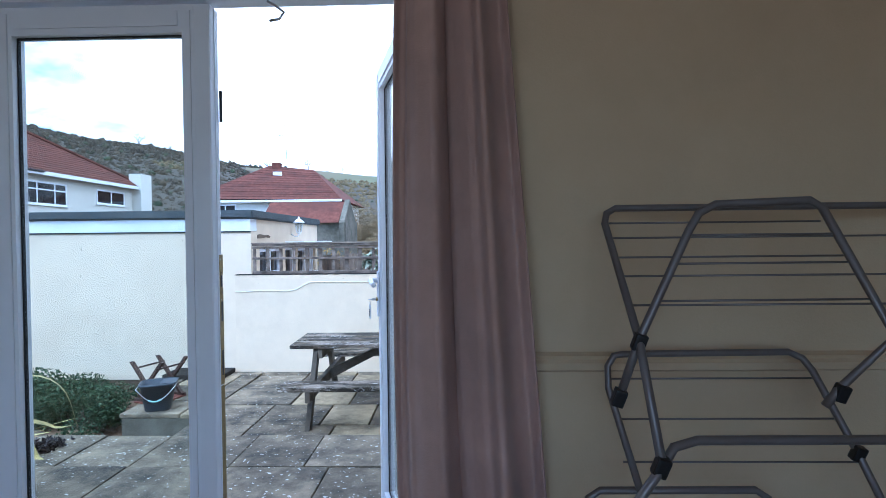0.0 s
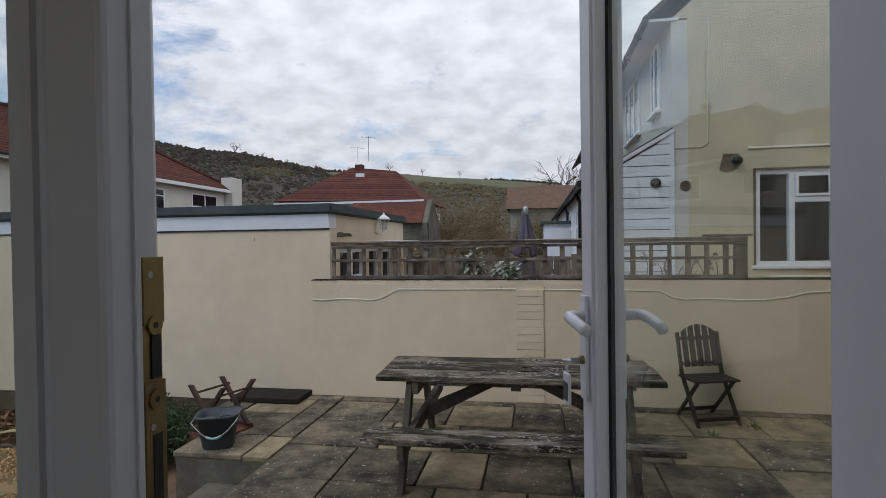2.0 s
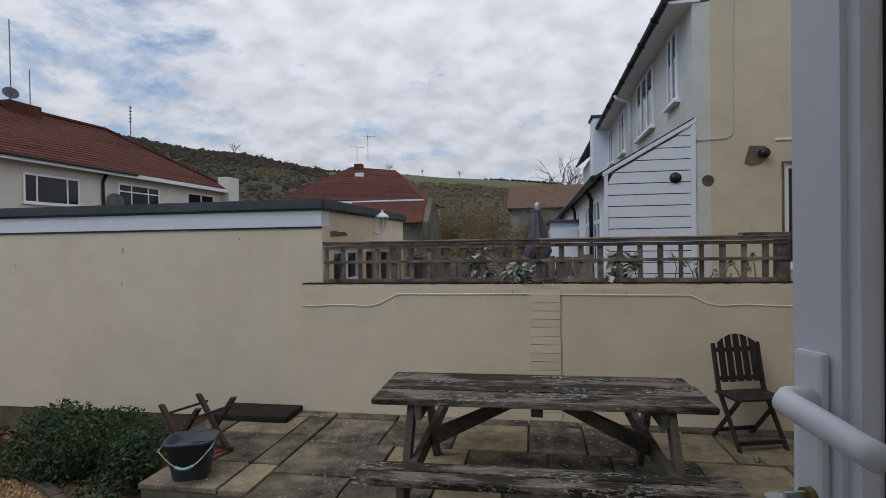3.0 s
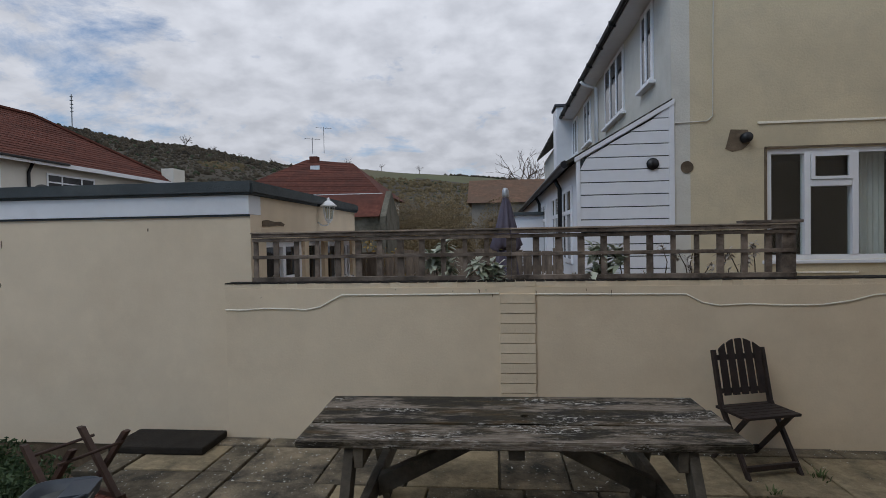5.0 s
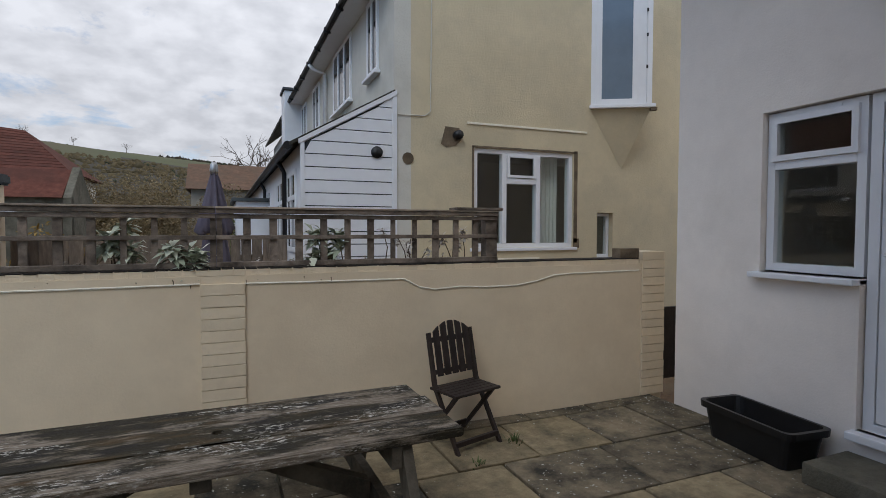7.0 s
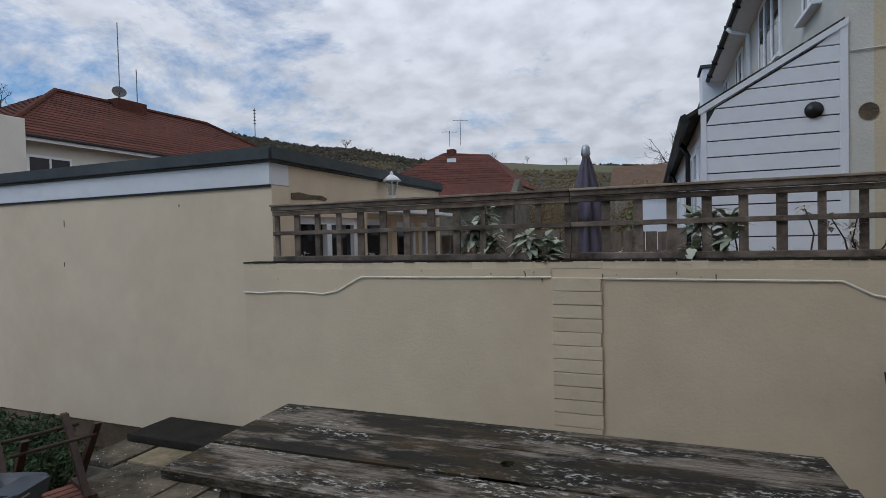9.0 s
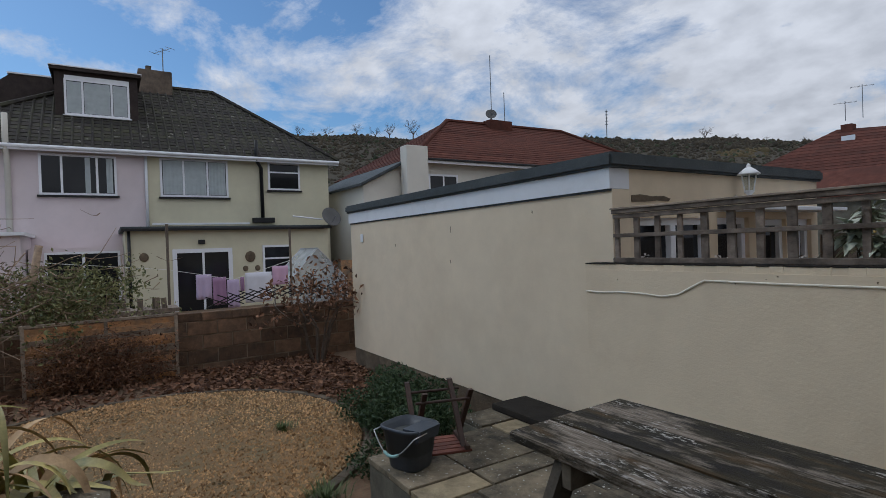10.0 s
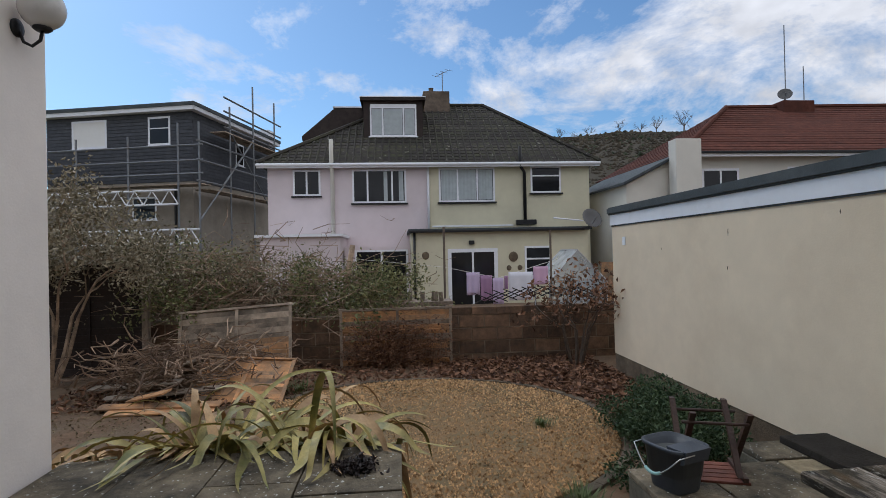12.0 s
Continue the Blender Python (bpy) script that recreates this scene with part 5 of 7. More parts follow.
# ---- neighbour's house beyond the wall ----
def neighbour_house():
    h = thing("neighbour_house", "cream rendered terraced house end with white windows", "house")
    NX, NY = 1.87, 9.40
    holes = [(2.98, 4.57, 1.24, 2.58), (5.00, 5.29, 1.07, 1.74)]
    part("end_wall", wall_mesh("x", NX + 0.22, 9.0, NY, NY + 0.22, -0.6, 4.78, holes), NEIGHBOUR, h)
    bm = bmesh.new()
    prism(bm, [(NX, 4.782), (9.1, 4.782), (5.4, 7.86)], NY, NY + 0.2, "y")
    part("gable", bm, NEIGHBOUR, h)
    lo = [(10.08, 10.66, 3.65, 4.72), (11.72, 13.2, 3.62, 4.72), (14.8, 15.65, 3.68, 4.68), (16.7, 17.5, 3.7, 4.66)]
    part("side_wall", wall_mesh("y", NY, 26.0, NX, NX + 0.22, -0.6, 4.755), NEIGHBOUR_SIDE, h)
    # room shell behind the windows, its gloom held in the plaster colour
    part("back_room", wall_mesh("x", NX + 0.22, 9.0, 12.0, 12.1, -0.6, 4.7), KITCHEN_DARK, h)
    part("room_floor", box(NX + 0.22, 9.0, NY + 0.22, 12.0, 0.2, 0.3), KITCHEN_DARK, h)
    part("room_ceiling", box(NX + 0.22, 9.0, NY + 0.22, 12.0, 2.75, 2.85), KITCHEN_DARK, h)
    bm = bmesh.new()
    prism(bm, [(NX - 0.32, 4.80), (NX - 0.32, 4.88), (5.4, 8.1), (9.4, 4.84), (9.4, 4.76), (5.4, 7.95)], NY - 0.06, 26.1, "y")
    part("roof", bm, TILE_GREY, h)
    part("soffit", box(NX - 0.30, NX + 0.1, NY - 0.02, 18.2, 4.757, 4.795), FASCIA, h)
    bm = bmesh.new()
    tube(bm, [(NX - 0.34, NY - 0.04, 4.81), (NX - 0.34, 18.2, 4.81)], 0.05, 8)
    part("gutter", bm, IRON, h, "black half-round gutter")
    part("chimney", box(NX - 0.46, NX + 0.35, 17.5, 18.25, 3.2, 5.1, 0.02), CLAD_WHITE, h, "white rendered stack by the eaves")
    part("chimney_cap", box(NX - 0.50, NX + 0.39, 17.46, 18.29, 5.1, 5.17, 0.01), SLATE, h)
    for y in range(10, 18):
        part("gutter_bracket", box(NX - 0.40, NX - 0.29, y - 0.02, y + 0.02, 4.74, 4.83), IRON, h)
    # kitchen window
    w = window_unit(h, facing(2.98, NY + 0.05, 1.24, 0), 1.59, 1.34, (0.47, 1.01), (), 0.06, 0.08, GLASS, True)
    part("transom", box(0.505, 0.975, -0.03, 0.06, 0.88, 0.96, 0.008), UPVC, w)
    bm = bmesh.new()
    for a in ((0.51, 0.97, 0.965, 1.0), (0.51, 0.97, 1.24, 1.275), (0.51, 0.55, 1.0, 1.24), (0.93, 0.97, 1.0, 1.24)):
        bx(bm, a[0], a[1], -0.045, -0.022, a[2], a[3])
    part("opener", bm, UPVC, w)
    w2 = window_unit(h, facing(5.01, NY + 0.10, 1.08, 0), 0.27, 0.65, (), (), 0.04, 0.06, GLASS, True)
    bm = bmesh.new()
    n = 30
    pr = [bm.verts.new((4.10 + 0.40 * k / n, NY + 0.30 + 0.02 * math.sin(k * 1.3), z_)) for z_ in (1.28, 2.6) for k in range(n + 1)]
    for k in range(n):
        bm.faces.new((pr[k], pr[k + 1], pr[n + 2 + k], pr[n + 1 + k]))
    part("net_curtain", bm, CEILING, h, "white net curtain inside the window").modifiers.new("thick", "SOLIDIFY").thickness = 0.003
    # lintel lip, patches, pipes and vents
    part("lintel_lip", box(2.87, 4.79, NY - 0.018, NY, 2.885, 2.912), LIT_RENDER_EDGE, h)
    part("sill_lip", box(3.15, 4.0, NY - 0.016, NY, 1.08, 1.10), LIT_RENDER_EDGE, h)
    bm = bmesh.new()
    prism(bm, [(2.50, 2.60), (2.58, 2.56), (2.70, 2.585), (2.78, 2.66), (2.76, 2.82), (2.56, 2.83)], NY - 0.006, NY, "y")
    part("render_patch", bm, PLINTH, h, "bare brown patch of missing render")
    for x0, x1, z0, z1 in ((4.58, 4.64, 1.3, 2.62), (4.575, 4.68, 1.22, 1.36), (2.945, 2.975, 1.25, 2.6), (2.95, 4.62, 2.585, 2.61)):
        part("bare_reveal", box(x0, x1, NY - 0.004, NY, z0, z1), PLINTH, h, "bare brown strip beside the window")
    bm = bmesh.new()
    tube(bm, [(2.72, NY + 0.05, 2.72), (2.72, NY - 0.10, 2.72)], 0.06, 14)
    part("flue", bm, BLACK, h, "short black boiler flue", True)
    bm = bmesh.new()
    tube(bm, [(2.05, NY - 0.008, 2.39), (2.05, NY + 0.01, 2.39)], 0.075, 18)
    part("vent_hole", bm, PLINTH, h, "round brown vent opening")
    bm = bmesh.new()
    tube(bm, [(1.91, NY - 0.012, 2.93), (2.28, NY - 0.012, 2.94), (2.35, NY - 0.012, 3.0), (2.37, NY - 0.012, 4.77)], 0.007, 5)
    part("cable", bm, NEIGHBOUR_SIDE, h)
    # three-cornered oriel: one glazed face runs out from the wall to an apex, a short cheek runs back
    ax, bx_, by, z0, z1 = 4.86, 5.60, NY - 0.42, 3.30, 5.30
    deg = math.degrees(math.atan2(by - NY, bx_ - ax))
    L = math.hypot(bx_ - ax, by - NY)
    bm = bmesh.new()
    prism(bm, [(ax, NY - 0.002), (bx_, by), (bx_ + 0.18, NY - 0.002)], z0, z1, "z")
    o = part("oriel", bm, UPVC, h, "projecting three-cornered white window bay")
    face = pose(ax, NY, z0, 0, 0, deg)
    # the pane's colour carries the sky reflection
    for name, x0, x1, y0, y1, q0, q1, m_ in (("pane", 0.15, 0.58, -0.012, -0.004, 0.08, z1 - z0 - 0.06, SKY_PANE), ("casement_frame", 0.07, 0.15, -0.022, -0.002, 0.0, z1 - z0, UPVC),
                                             ("casement_frame", 0.58, 0.65, -0.022, -0.002, 0.0, z1 - z0, UPVC), ("casement_frame", 0.15, 0.58, -0.022, -0.002, 0.0, 0.08, UPVC), ("corner_post", L - 0.07, L, -0.03, -0.002, 0.0, z1 - z0, UPVC)):
        part(name, box(x0, x1, y0, y1, q0, q1), m_, o).matrix_local = face
    for z in (0.5, 0.95, 1.3):
        part("hinge", box(L - 0.085, L - 0.06, -0.036, -0.031, z, z + 0.05), IRON, o).matrix_local = face
    part("sill", box(-0.02, L + 0.05, -0.07, -0.003, -0.055, -0.003, 0.008), UPVC, o).matrix_local = face
    part("bare_corner", box(L - 0.02, L + 0.07, -0.06, 0.03, -0.10, -0.056, 0.006), PLINTH, o, "bare brown end of the sill").matrix_local = face
    bm = bmesh.new()
    top = [bm.verts.new(p) for p in ((ax, NY - 0.002, z0 - 0.058), (bx_, by, z0 - 0.058), (bx_ + 0.18, NY - 0.002, z0 - 0.058))]
    tip = bm.verts.new((5.43, NY - 0.002, 2.40))
    bm.faces.new(top)
    for k in range(3):
        bm.faces.new((top[k], top[(k + 1) % 3], tip))
    part("corbel", bm, NEIGHBOUR, o, "tapering rendered corbel")
    # upper windows of the long side
    for a0, a1, z0, z1 in lo:
        window_unit(h, facing(NX - 0.01, a1, z0, -90), a1 - a0, z1 - z0, tuple((a1 - a0) * f for f in ((0.5,) if a1 - a0 < 1.3 else (0.33, 0.67))), (), 0.07, 0.008, DARK_PANE, True)
    bm = bmesh.new()
    tube(bm, [(NX - 0.36, 13.9, 4.76), (NX - 0.3, 13.9, 4.68), (NX - 0.06, 13.9, 4.60), (NX - 0.06, 13.9, 3.0)], 0.04, 8)
    part("downpipe", bm, UPVC, h, "white plastic downpipe", True)
    # lean-to with white cladding
    prof = [(0.74, -0.5), (1.87, -0.5), (1.87, 3.16), (0.74, 2.52)]
    bm = bmesh.new()
    prism(bm, prof, NY + 0.02, 24.0, "y")
    part("lean_to", bm, CLAD_WHITE, h)
    bm = bmesh.new()
    prism(bm, [(0.60, 2.47), (0.60, 2.51), (1.88, 3.235), (1.88, 3.18)], NY - 0.015, 24.0, "y")
    part("lean_to_roof", bm, TILE_GREY, h)
    # dark sheet behind the boards paints the shadow lines at their joints
    bm = bmesh.new()
    prism(bm, [(0.76, 0.4), (1.85, 0.4), (1.85, 3.13), (0.76, 2.51)], NY + 0.0145, NY + 0.0195, "y")
    part("joint_shade_sheet", bm, FELT, h, "dark sheet painting the shade in the joints of the boards")
    z = 0.55
    while z < 3.1:
        x_left = 0.74 if z + 0.14 < 2.5 else 0.74 + (z + 0.15 - 2.5) / (0.64 / 1.13)
        if x_left < 1.8:
            bm = bmesh.new()
            top_l = x_left if z + 0.14 >= 2.5 else 0.74
            low_l = 0.74 if z < 2.5 else 0.74 + (z - 2.5) / (0.64 / 1.13)
            prism(bm, [(low_l + 0.03, z), (1.84, z), (1.84, z + 0.141), (top_l + 0.03, z + 0.141)], NY - 0.012, NY + 0.014, "y")
            part("board", bm, CLAD_WHITE, h)
        else:
            bm = bmesh.new()
            prism(bm, [(0.77 + (z - 2.5) / (0.64 / 1.13), z), (1.84, z), (1.84, 3.14)], NY - 0.012, NY + 0.014, "y")
            part("board", bm, CLAD_WHITE, h)
            break
        z += 0.1535
    part("corner_trim", box(1.84, 1.90, NY - 0.022, NY + 0.02, 0.5, 3.2, 0.004), CLAD_WHITE, h)
    part("corner_trim", box(0.72, 0.77, NY - 0.022, NY + 0.02, 0.5, 2.52, 0.004), CLAD_WHITE, h)
    bm = bmesh.new()
    prism(bm, [(0.70, 2.49), (0.70, 2.545), (1.90, 3.225), (1.90, 3.165)], NY - 0.03, NY - 0.013, "y")
    part("barge_board", bm, CLAD_WHITE, h)
    bm = bmesh.new()
    tube(bm, [(1.64, NY - 0.035, 2.44), (1.64, NY + 0.01, 2.44)], 0.073, 20)
    part("vent_cowl", bm, BLACK, h, "round black vent cowl", True)
    bm = bmesh.new()
    tube(bm, [(0.58, NY, 2.47), (0.58, 24.0, 2.47)], 0.05, 8)
    part("gutter", bm, IRON, h, "black half-round gutter")
    for a0 in (9.75, 11.2, 13.5, 15.0, 17.0, 19.0):
        window_unit(h, facing(0.732, a0 + 1.0, 1.2, -90), 0.9, 1.05, (0.45,), (0.7,), 0.06, 0.006, DARK_PANE, False)
    for a0 in (10.95, 14.75):
        bm = bmesh.new()
        tube(bm, [(0.62, a0, 2.45), (0.70, a0, 2.3), (0.70, a0, 0)], 0.033, 8)
        part("downpipe", bm, BLACK, h, "", True)


neighbour_house()
single("alley_gate", box(3.36, 4.6, 7.02, 7.06, 0.0, 0.72, 0.004), DARK_WOOD, "dark low timber gate closing the side alley", "gate")


bm = bmesh.new()
bx(bm, 0.12, 0.735, 14.0, 16.5, -0.6, 2.02)
single("white_outhouse", bm, CLAD_WHITE, "small white painted outhouse beside the lean-to", "outhouse")
single("outhouse_roof", box(0.04, 0.735, 13.92, 16.6, 2.022, 2.09, 0.01), FELT, "dark flat roof on the white outhouse", "roof", "structure")


def parasol():
    t = thing("closed_parasol", "closed purple-grey garden parasol behind the trellis", "parasol", pose(-0.19, 7.80, 0))
    bm = bmesh.new()
    tube(bm, [(0, 0, -0.4), (0, 0, 2.0)], 0.02, 8)
    part("pole", bm, IRON, t)
    bm = bmesh.new()
    n = 32
    rings = []
    for r, z in ((0.02, 1.96), (0.042, 1.88), (0.068, 1.74), (0.098, 1.60), (0.128, 1.49), (0.10, 1.46)):
        rings.append([bm.verts.new((r * (1 + 0.28 * math.sin(8 * a)) * math.cos(a), r * (1 + 0.28 * math.sin(8 * a)) * math.sin(a), z + 0.02 * math.sin(3 * a))) for a in (6.283 * k / n for k in range(n))])
    for a, b in zip(rings, rings[1:]):
        for k in range(n):
            bm.faces.new((a[k], a[(k + 1) % n], b[(k + 1) % n], b[k]))
    part("canopy", bm, PARASOL, t, "", True)
    bm = bmesh.new()
    rings = []
    for r, z in ((0.07, 1.45), (0.10, 1.2), (0.11, 0.8), (0.09, 0.75)):
        rings.append([bm.verts.new((r * (1 + 0.3 * math.sin(7 * a)) * math.cos(a), r * (1 + 0.3 * math.sin(7 * a)) * math.sin(a), z)) for a in (6.283 * k / n for k in range(n))])
    for a, b in zip(rings, rings[1:]):
        for k in range(n):
            bm.faces.new((a[k], a[(k + 1) % n], b[(k + 1) % n], b[k]))
    part("skirt", bm, PARASOL, t, "", True)
    bm = bmesh.new()
    lathe(bm, [(0.022, 1.95), (0.035, 1.98), (0.03, 2.03), (0.018, 2.05)], 12)
    part("finial", bm, LEAD, t, "", True)


parasol()


def board_fence(x0, x1, y, z0, z1, label):
    f = thing("fence", label, "fence")
    x = x0
    k = 0
    while x < x1 - 0.05:
        w = rng.uniform(0.115, 0.15)
        part("board", box(x, x + w - 0.008, y + 0.012 * (k % 2), y + 0.02 + 0.012 * (k % 2), z0, z1 + rng.uniform(-0.03, 0.03)), FENCE, f)
        x += w
        k += 1
    part("rail", box(x0, x1, y + 0.034, y + 0.075, z1 - 0.3, z1 - 0.22), FENCE, f)


board_fence(-2.2, 0.62, 9.9, -0.4, 1.40, "weathered grey-brown board fence in the next garden")


def shrub(name, x, y, z, spread, n, size, mat_, seed, label, category="shrub", stems=8, flat=0.0, lobes=7):
    r = random.Random(seed)
    t = thing(name, label, category, pose(x, y, z))
    bm, tips = bmesh.new(), []
    for _ in range(stems):
        a = r.uniform(0, 6.283)
        branch(bm, r, (0, 0, 0), (math.cos(a) * spread[0], math.sin(a) * spread[1], spread[2] * r.uniform(0.8, 1.6)), min(spread) * 0.5, 0.012, 2, tips, 0.3)
    part("stem_cluster", bm, BARK, t)
    bm = bmesh.new()
    for _ in range(lobes):
        a, k = r.uniform(0, 6.283), r.uniform(0.1, 0.75)
        c = (math.cos(a) * spread[0] * k, math.sin(a) * spread[1] * k, spread[2] * r.uniform(0.35, 1.05) * (1.1 - 0.6 * k))
        q = r.uniform(0.32, 0.55)
        quads_mesh(bm, r, c, (spread[0] * q, spread[1] * q, spread[2] * q * 0.9), n // lobes, size, flat=flat)
    part("leaves", bm, mat_, t)
    return t


shrub("yellow_shrub", -2.5, 13.5, -0.4, (0.9, 0.6, 1.5), 2200, 0.09, LEAF_YELLOW, 11, "yellow autumn shrub in the next garden")
shrub("brown_hedge", 0.0, 24.5, -0.6, (1.5, 1.2, 3.0), 24000, 0.085, LEAF_HEDGEROW, 12, "tall brown winter hedge beyond the next garden", "hedge", lobes=14)
shrub("brown_hedge", -2.0, 22.0, -0.6, (1.7, 1.2, 2.9), 30000, 0.08, LEAF_HEDGEROW, 15, "tall brown winter hedge beyond the next garden", "hedge", lobes=16)
shrub("brown_hedge", -4.2, 29.5, -0.6, (2.6, 1.3, 3.6), 34000, 0.09, LEAF_HEDGEROW, 13, "tall brown winter hedge beyond the next garden", "hedge", lobes=18)
shrub("green_hedge", 0.1, 15.0, -0.6, (0.6, 0.8, 1.9), 4500, 0.08, LEAF_HEDGE, 14, "dull green upright bush beyond the fence", "hedge")
# ---- houses around ----
def tile_courses(parent, mat_, foot_a, foot_b, top_a, top_b, courses, name="tile_course"):
    """Overlapping tile courses up one slope, each a thin stepped strip."""
    fa, fb, ta, tb = (Vector(p) for p in (foot_a, foot_b, top_a, top_b))
    nrm = (fb - fa).cross(ta - fa).normalized()
    if nrm.z < 0:
        nrm = -nrm
    for k in range(courses):
        s0, s1 = k / courses, min(1, (k + 1.0) / courses)
        q = [fa.lerp(ta, s0) + nrm * 0.03, fb.lerp(tb, s0) + nrm * 0.03, fb.lerp(tb, s1) + nrm * 0.012, fa.lerp(ta, s1) + nrm * 0.012]
        low = [fa.lerp(ta, s0) + nrm * 0.0, fb.lerp(tb, s0) + nrm * 0.0]
        bm = bmesh.new()
        v = [bm.verts.new(p) for p in q]
        w = [bm.verts.new(p) for p in low]
        bm.faces.new(v)
        bm.faces.new((w[0], w[1], v[1], v[0]))
        me = bpy.data.meshes.new(name)
        bm.to_mesh(me)
        bm.free()
        me.materials.append(mat_)
        ob = new(name, me)
        ob.parent = parent


def aerial(parent_label, x, y, z, h, arms=4, name="roof_aerial"):
    t = thing(name, parent_label, "aerial", pose(x, y, z))
    bm = bmesh.new()
    tube(bm, [(0, 0, 0), (0, 0, h)], 0.022, 6)
    part("mast", bm, STEEL, t)
    if arms:
        bm = bmesh.new()
        tube(bm, [(-0.5, -0.3, h - 0.1), (0.5, 0.3, h - 0.1)], 0.012, 5)
        for k in range(arms):
            c = Vector((-0.45 + 0.9 * k / max(1, arms - 1), -0.27 + 0.54 * k / max(1, arms - 1), h - 0.1))
            tube(bm, [c + Vector((0.12, -0.2, 0)), c + Vector((-0.12, 0.2, 0))], 0.008, 4)
        part("antenna", bm, STEEL, t)
    return t


def dish(x, y, z, deg, size=0.35, label="grey satellite dish on the house"):
    t = thing("satellite_dish", label, "satellite dish", pose(x, y, z, 0, 0, deg))
    bm = bmesh.new()
    lathe(bm, [(0.02, 0.0), (size * 0.5, 0.02), (size * 0.85, 0.06), (size, 0.10), (size * 0.98, 0.105), (size * 0.5, 0.03), (0.02, 0.012)], 20)
    bm.transform(pose(0, 0, 0, 65))
    part("reflector", bm, DISH, t, "", True)
    bm = bmesh.new()
    tube(bm, [(0, 0.05, -size * 0.8), (0, -size, 0.05)], 0.015, 5)
    tube(bm, [(0, 0, 0), (0, 0.15, -0.2), (0, 0.2, -0.3)], 0.02, 5)
    part("arm", bm, STEEL, t)


def semi_pair():
    X, EZ = -21.5, 5.08
    h = thing("semi_detached_houses", "pink and pale yellow rendered pair of semi-detached houses", "house")
    part("wall", box(-29.5, X, -1.6, 4.87, -1.0, EZ), PINK, h, "pink rendered wall")
    part("wall", box(-29.5, X, 4.872, 11.7, -1.0, EZ), YELLOW, h, "pale yellow rendered wall")
    eave, ra, rb = (X + 0.35, -1.95, EZ + 0.02), (-25.5, 3.85, 8.6), (-25.5, 7.85, 8.6)
    y0, y1, xb = -1.95, 12.05, -29.85
    bm = bmesh.new()
    e = [bm.verts.new(p) for p in ((eave[0], y0, eave[2]), (eave[0], y1, eave[2]), (xb, y1, eave[2]), (xb, y0, eave[2]))]
    a, b = bm.verts.new(ra), bm.verts.new(rb)
    for f in ((e[0], e[1], b, a), (e[1], e[2], b), (e[2], e[3], a, b), (e[3], e[0], a), (e[3], e[2], e[1], e[0])):
        bm.faces.new(f)
    roof = part("roof", bm, TILE_GREY, h)
    tile_courses(roof, TILE_GREY, (eave[0], y0, eave[2]), (eave[0], y1, eave[2]), ra, rb, 22)
    tile_courses(roof, TILE_GREY, (eave[0], y1, eave[2]), (xb, y1, eave[2]), rb, rb, 22)
    for p, q in (((eave[0], y1, eave[2]), rb), ((eave[0], y0, eave[2]), ra), (ra, rb)):
        bm = bmesh.new()
        tube(bm, [Vector(p) + Vector((0, 0, 0.05)), Vector(q) + Vector((0, 0, 0.06))], 0.10, 6)
        part("ridge_tiles", bm, TILE_GREY, roof)
    bm = bmesh.new()
    n = 48
    for k in range(1, n):
        f = k / n
        foot = Vector((eave[0], y0 + (y1 - y0) * f, eave[2] + 0.03))
        yy = foot.y
        lim = 1.0 if ra[1] <= yy <= rb[1] else (yy - y0) / (ra[1] - y0) if yy < ra[1] else (y1 - yy) / (y1 - rb[1])
        head = Vector((eave[0] + (ra[0] - eave[0]) * lim, yy, eave[2] + 0.03 + (ra[2] - eave[2]) * lim))
        tube(bm, [foot, head], 0.045, 5, None, False)
    part("tile_ribs", bm, TILE_GREY, roof)
    part("fascia", box(X + 0.30, X + 0.36, y0, y1, EZ - 0.14, EZ + 0.03), FASCIA, h)
    bm = bmesh.new()
    tube(bm, [(X + 0.40, y0, EZ - 0.02), (X + 0.40, y1, EZ - 0.02)], 0.06, 8)
    part("gutter", bm, FASCIA, h)
    for y, z, w, hh, bars, tr in ((-0.6, 3.85, 1.1, 1.06, (0.55,), ()), (1.77, 3.53, 2.2, 1.38, (0.62, 1.62), ()), (5.31, 3.53, 2.34, 1.42, (0.78, 1.6), ()), (9.17, 3.87, 1.3, 1.12, (), (0.72,))):
        win = window_unit(h, facing(X + 0.015, y, z, 90), w, hh, bars, tr, 0.075, 0.008, DARK_PANE, False)
        part("sill", box(-0.06, w + 0.06, -0.10, 0.0, -0.07, -0.003, 0.01), IRON, win, "dark window sill")
        if y > 5 and y < 6 or y == 1.77:
            for c0, c1 in ((0.10, 0.74), (0.82, 1.55), (1.65, w - 0.1)) if y > 5 else ((w * 0.58, w * 0.65), (w * 0.86, w - 0.12)):
                bm = bmesh.new()
                n = 16
                pr = [bm.verts.new((c0 + (c1 - c0) * k / n, -0.016 + 0.003 * math.sin(k * 1.9), z_)) for z_ in (0.09, hh - 0.09) for k in range(n + 1)]
                for k in range(n):
                    bm.faces.new((pr[k], pr[k + 1], pr[n + 2 + k], pr[n + 1 + k]))
                part("curtain", bm, NET, win, "pale net curtain")
    for y, m_, z0 in ((0.98, OFFWHITE, 2.3), (8.68, IRON, 2.7)):
        bm = bmesh.new()
        tube(bm, [(X + 0.30, y, EZ + 1.0 if m_ is OFFWHITE else EZ + 0.7), (X + 0.30, y, EZ - 0.1), (X + 0.08, y + (0.0 if m_ is OFFWHITE else 0.22), EZ - 0.35), (X + 0.08, y + (0.0 if m_ is OFFWHITE else 0.22), z0)], 0.07 if m_ is IRON else 0.085, 8)
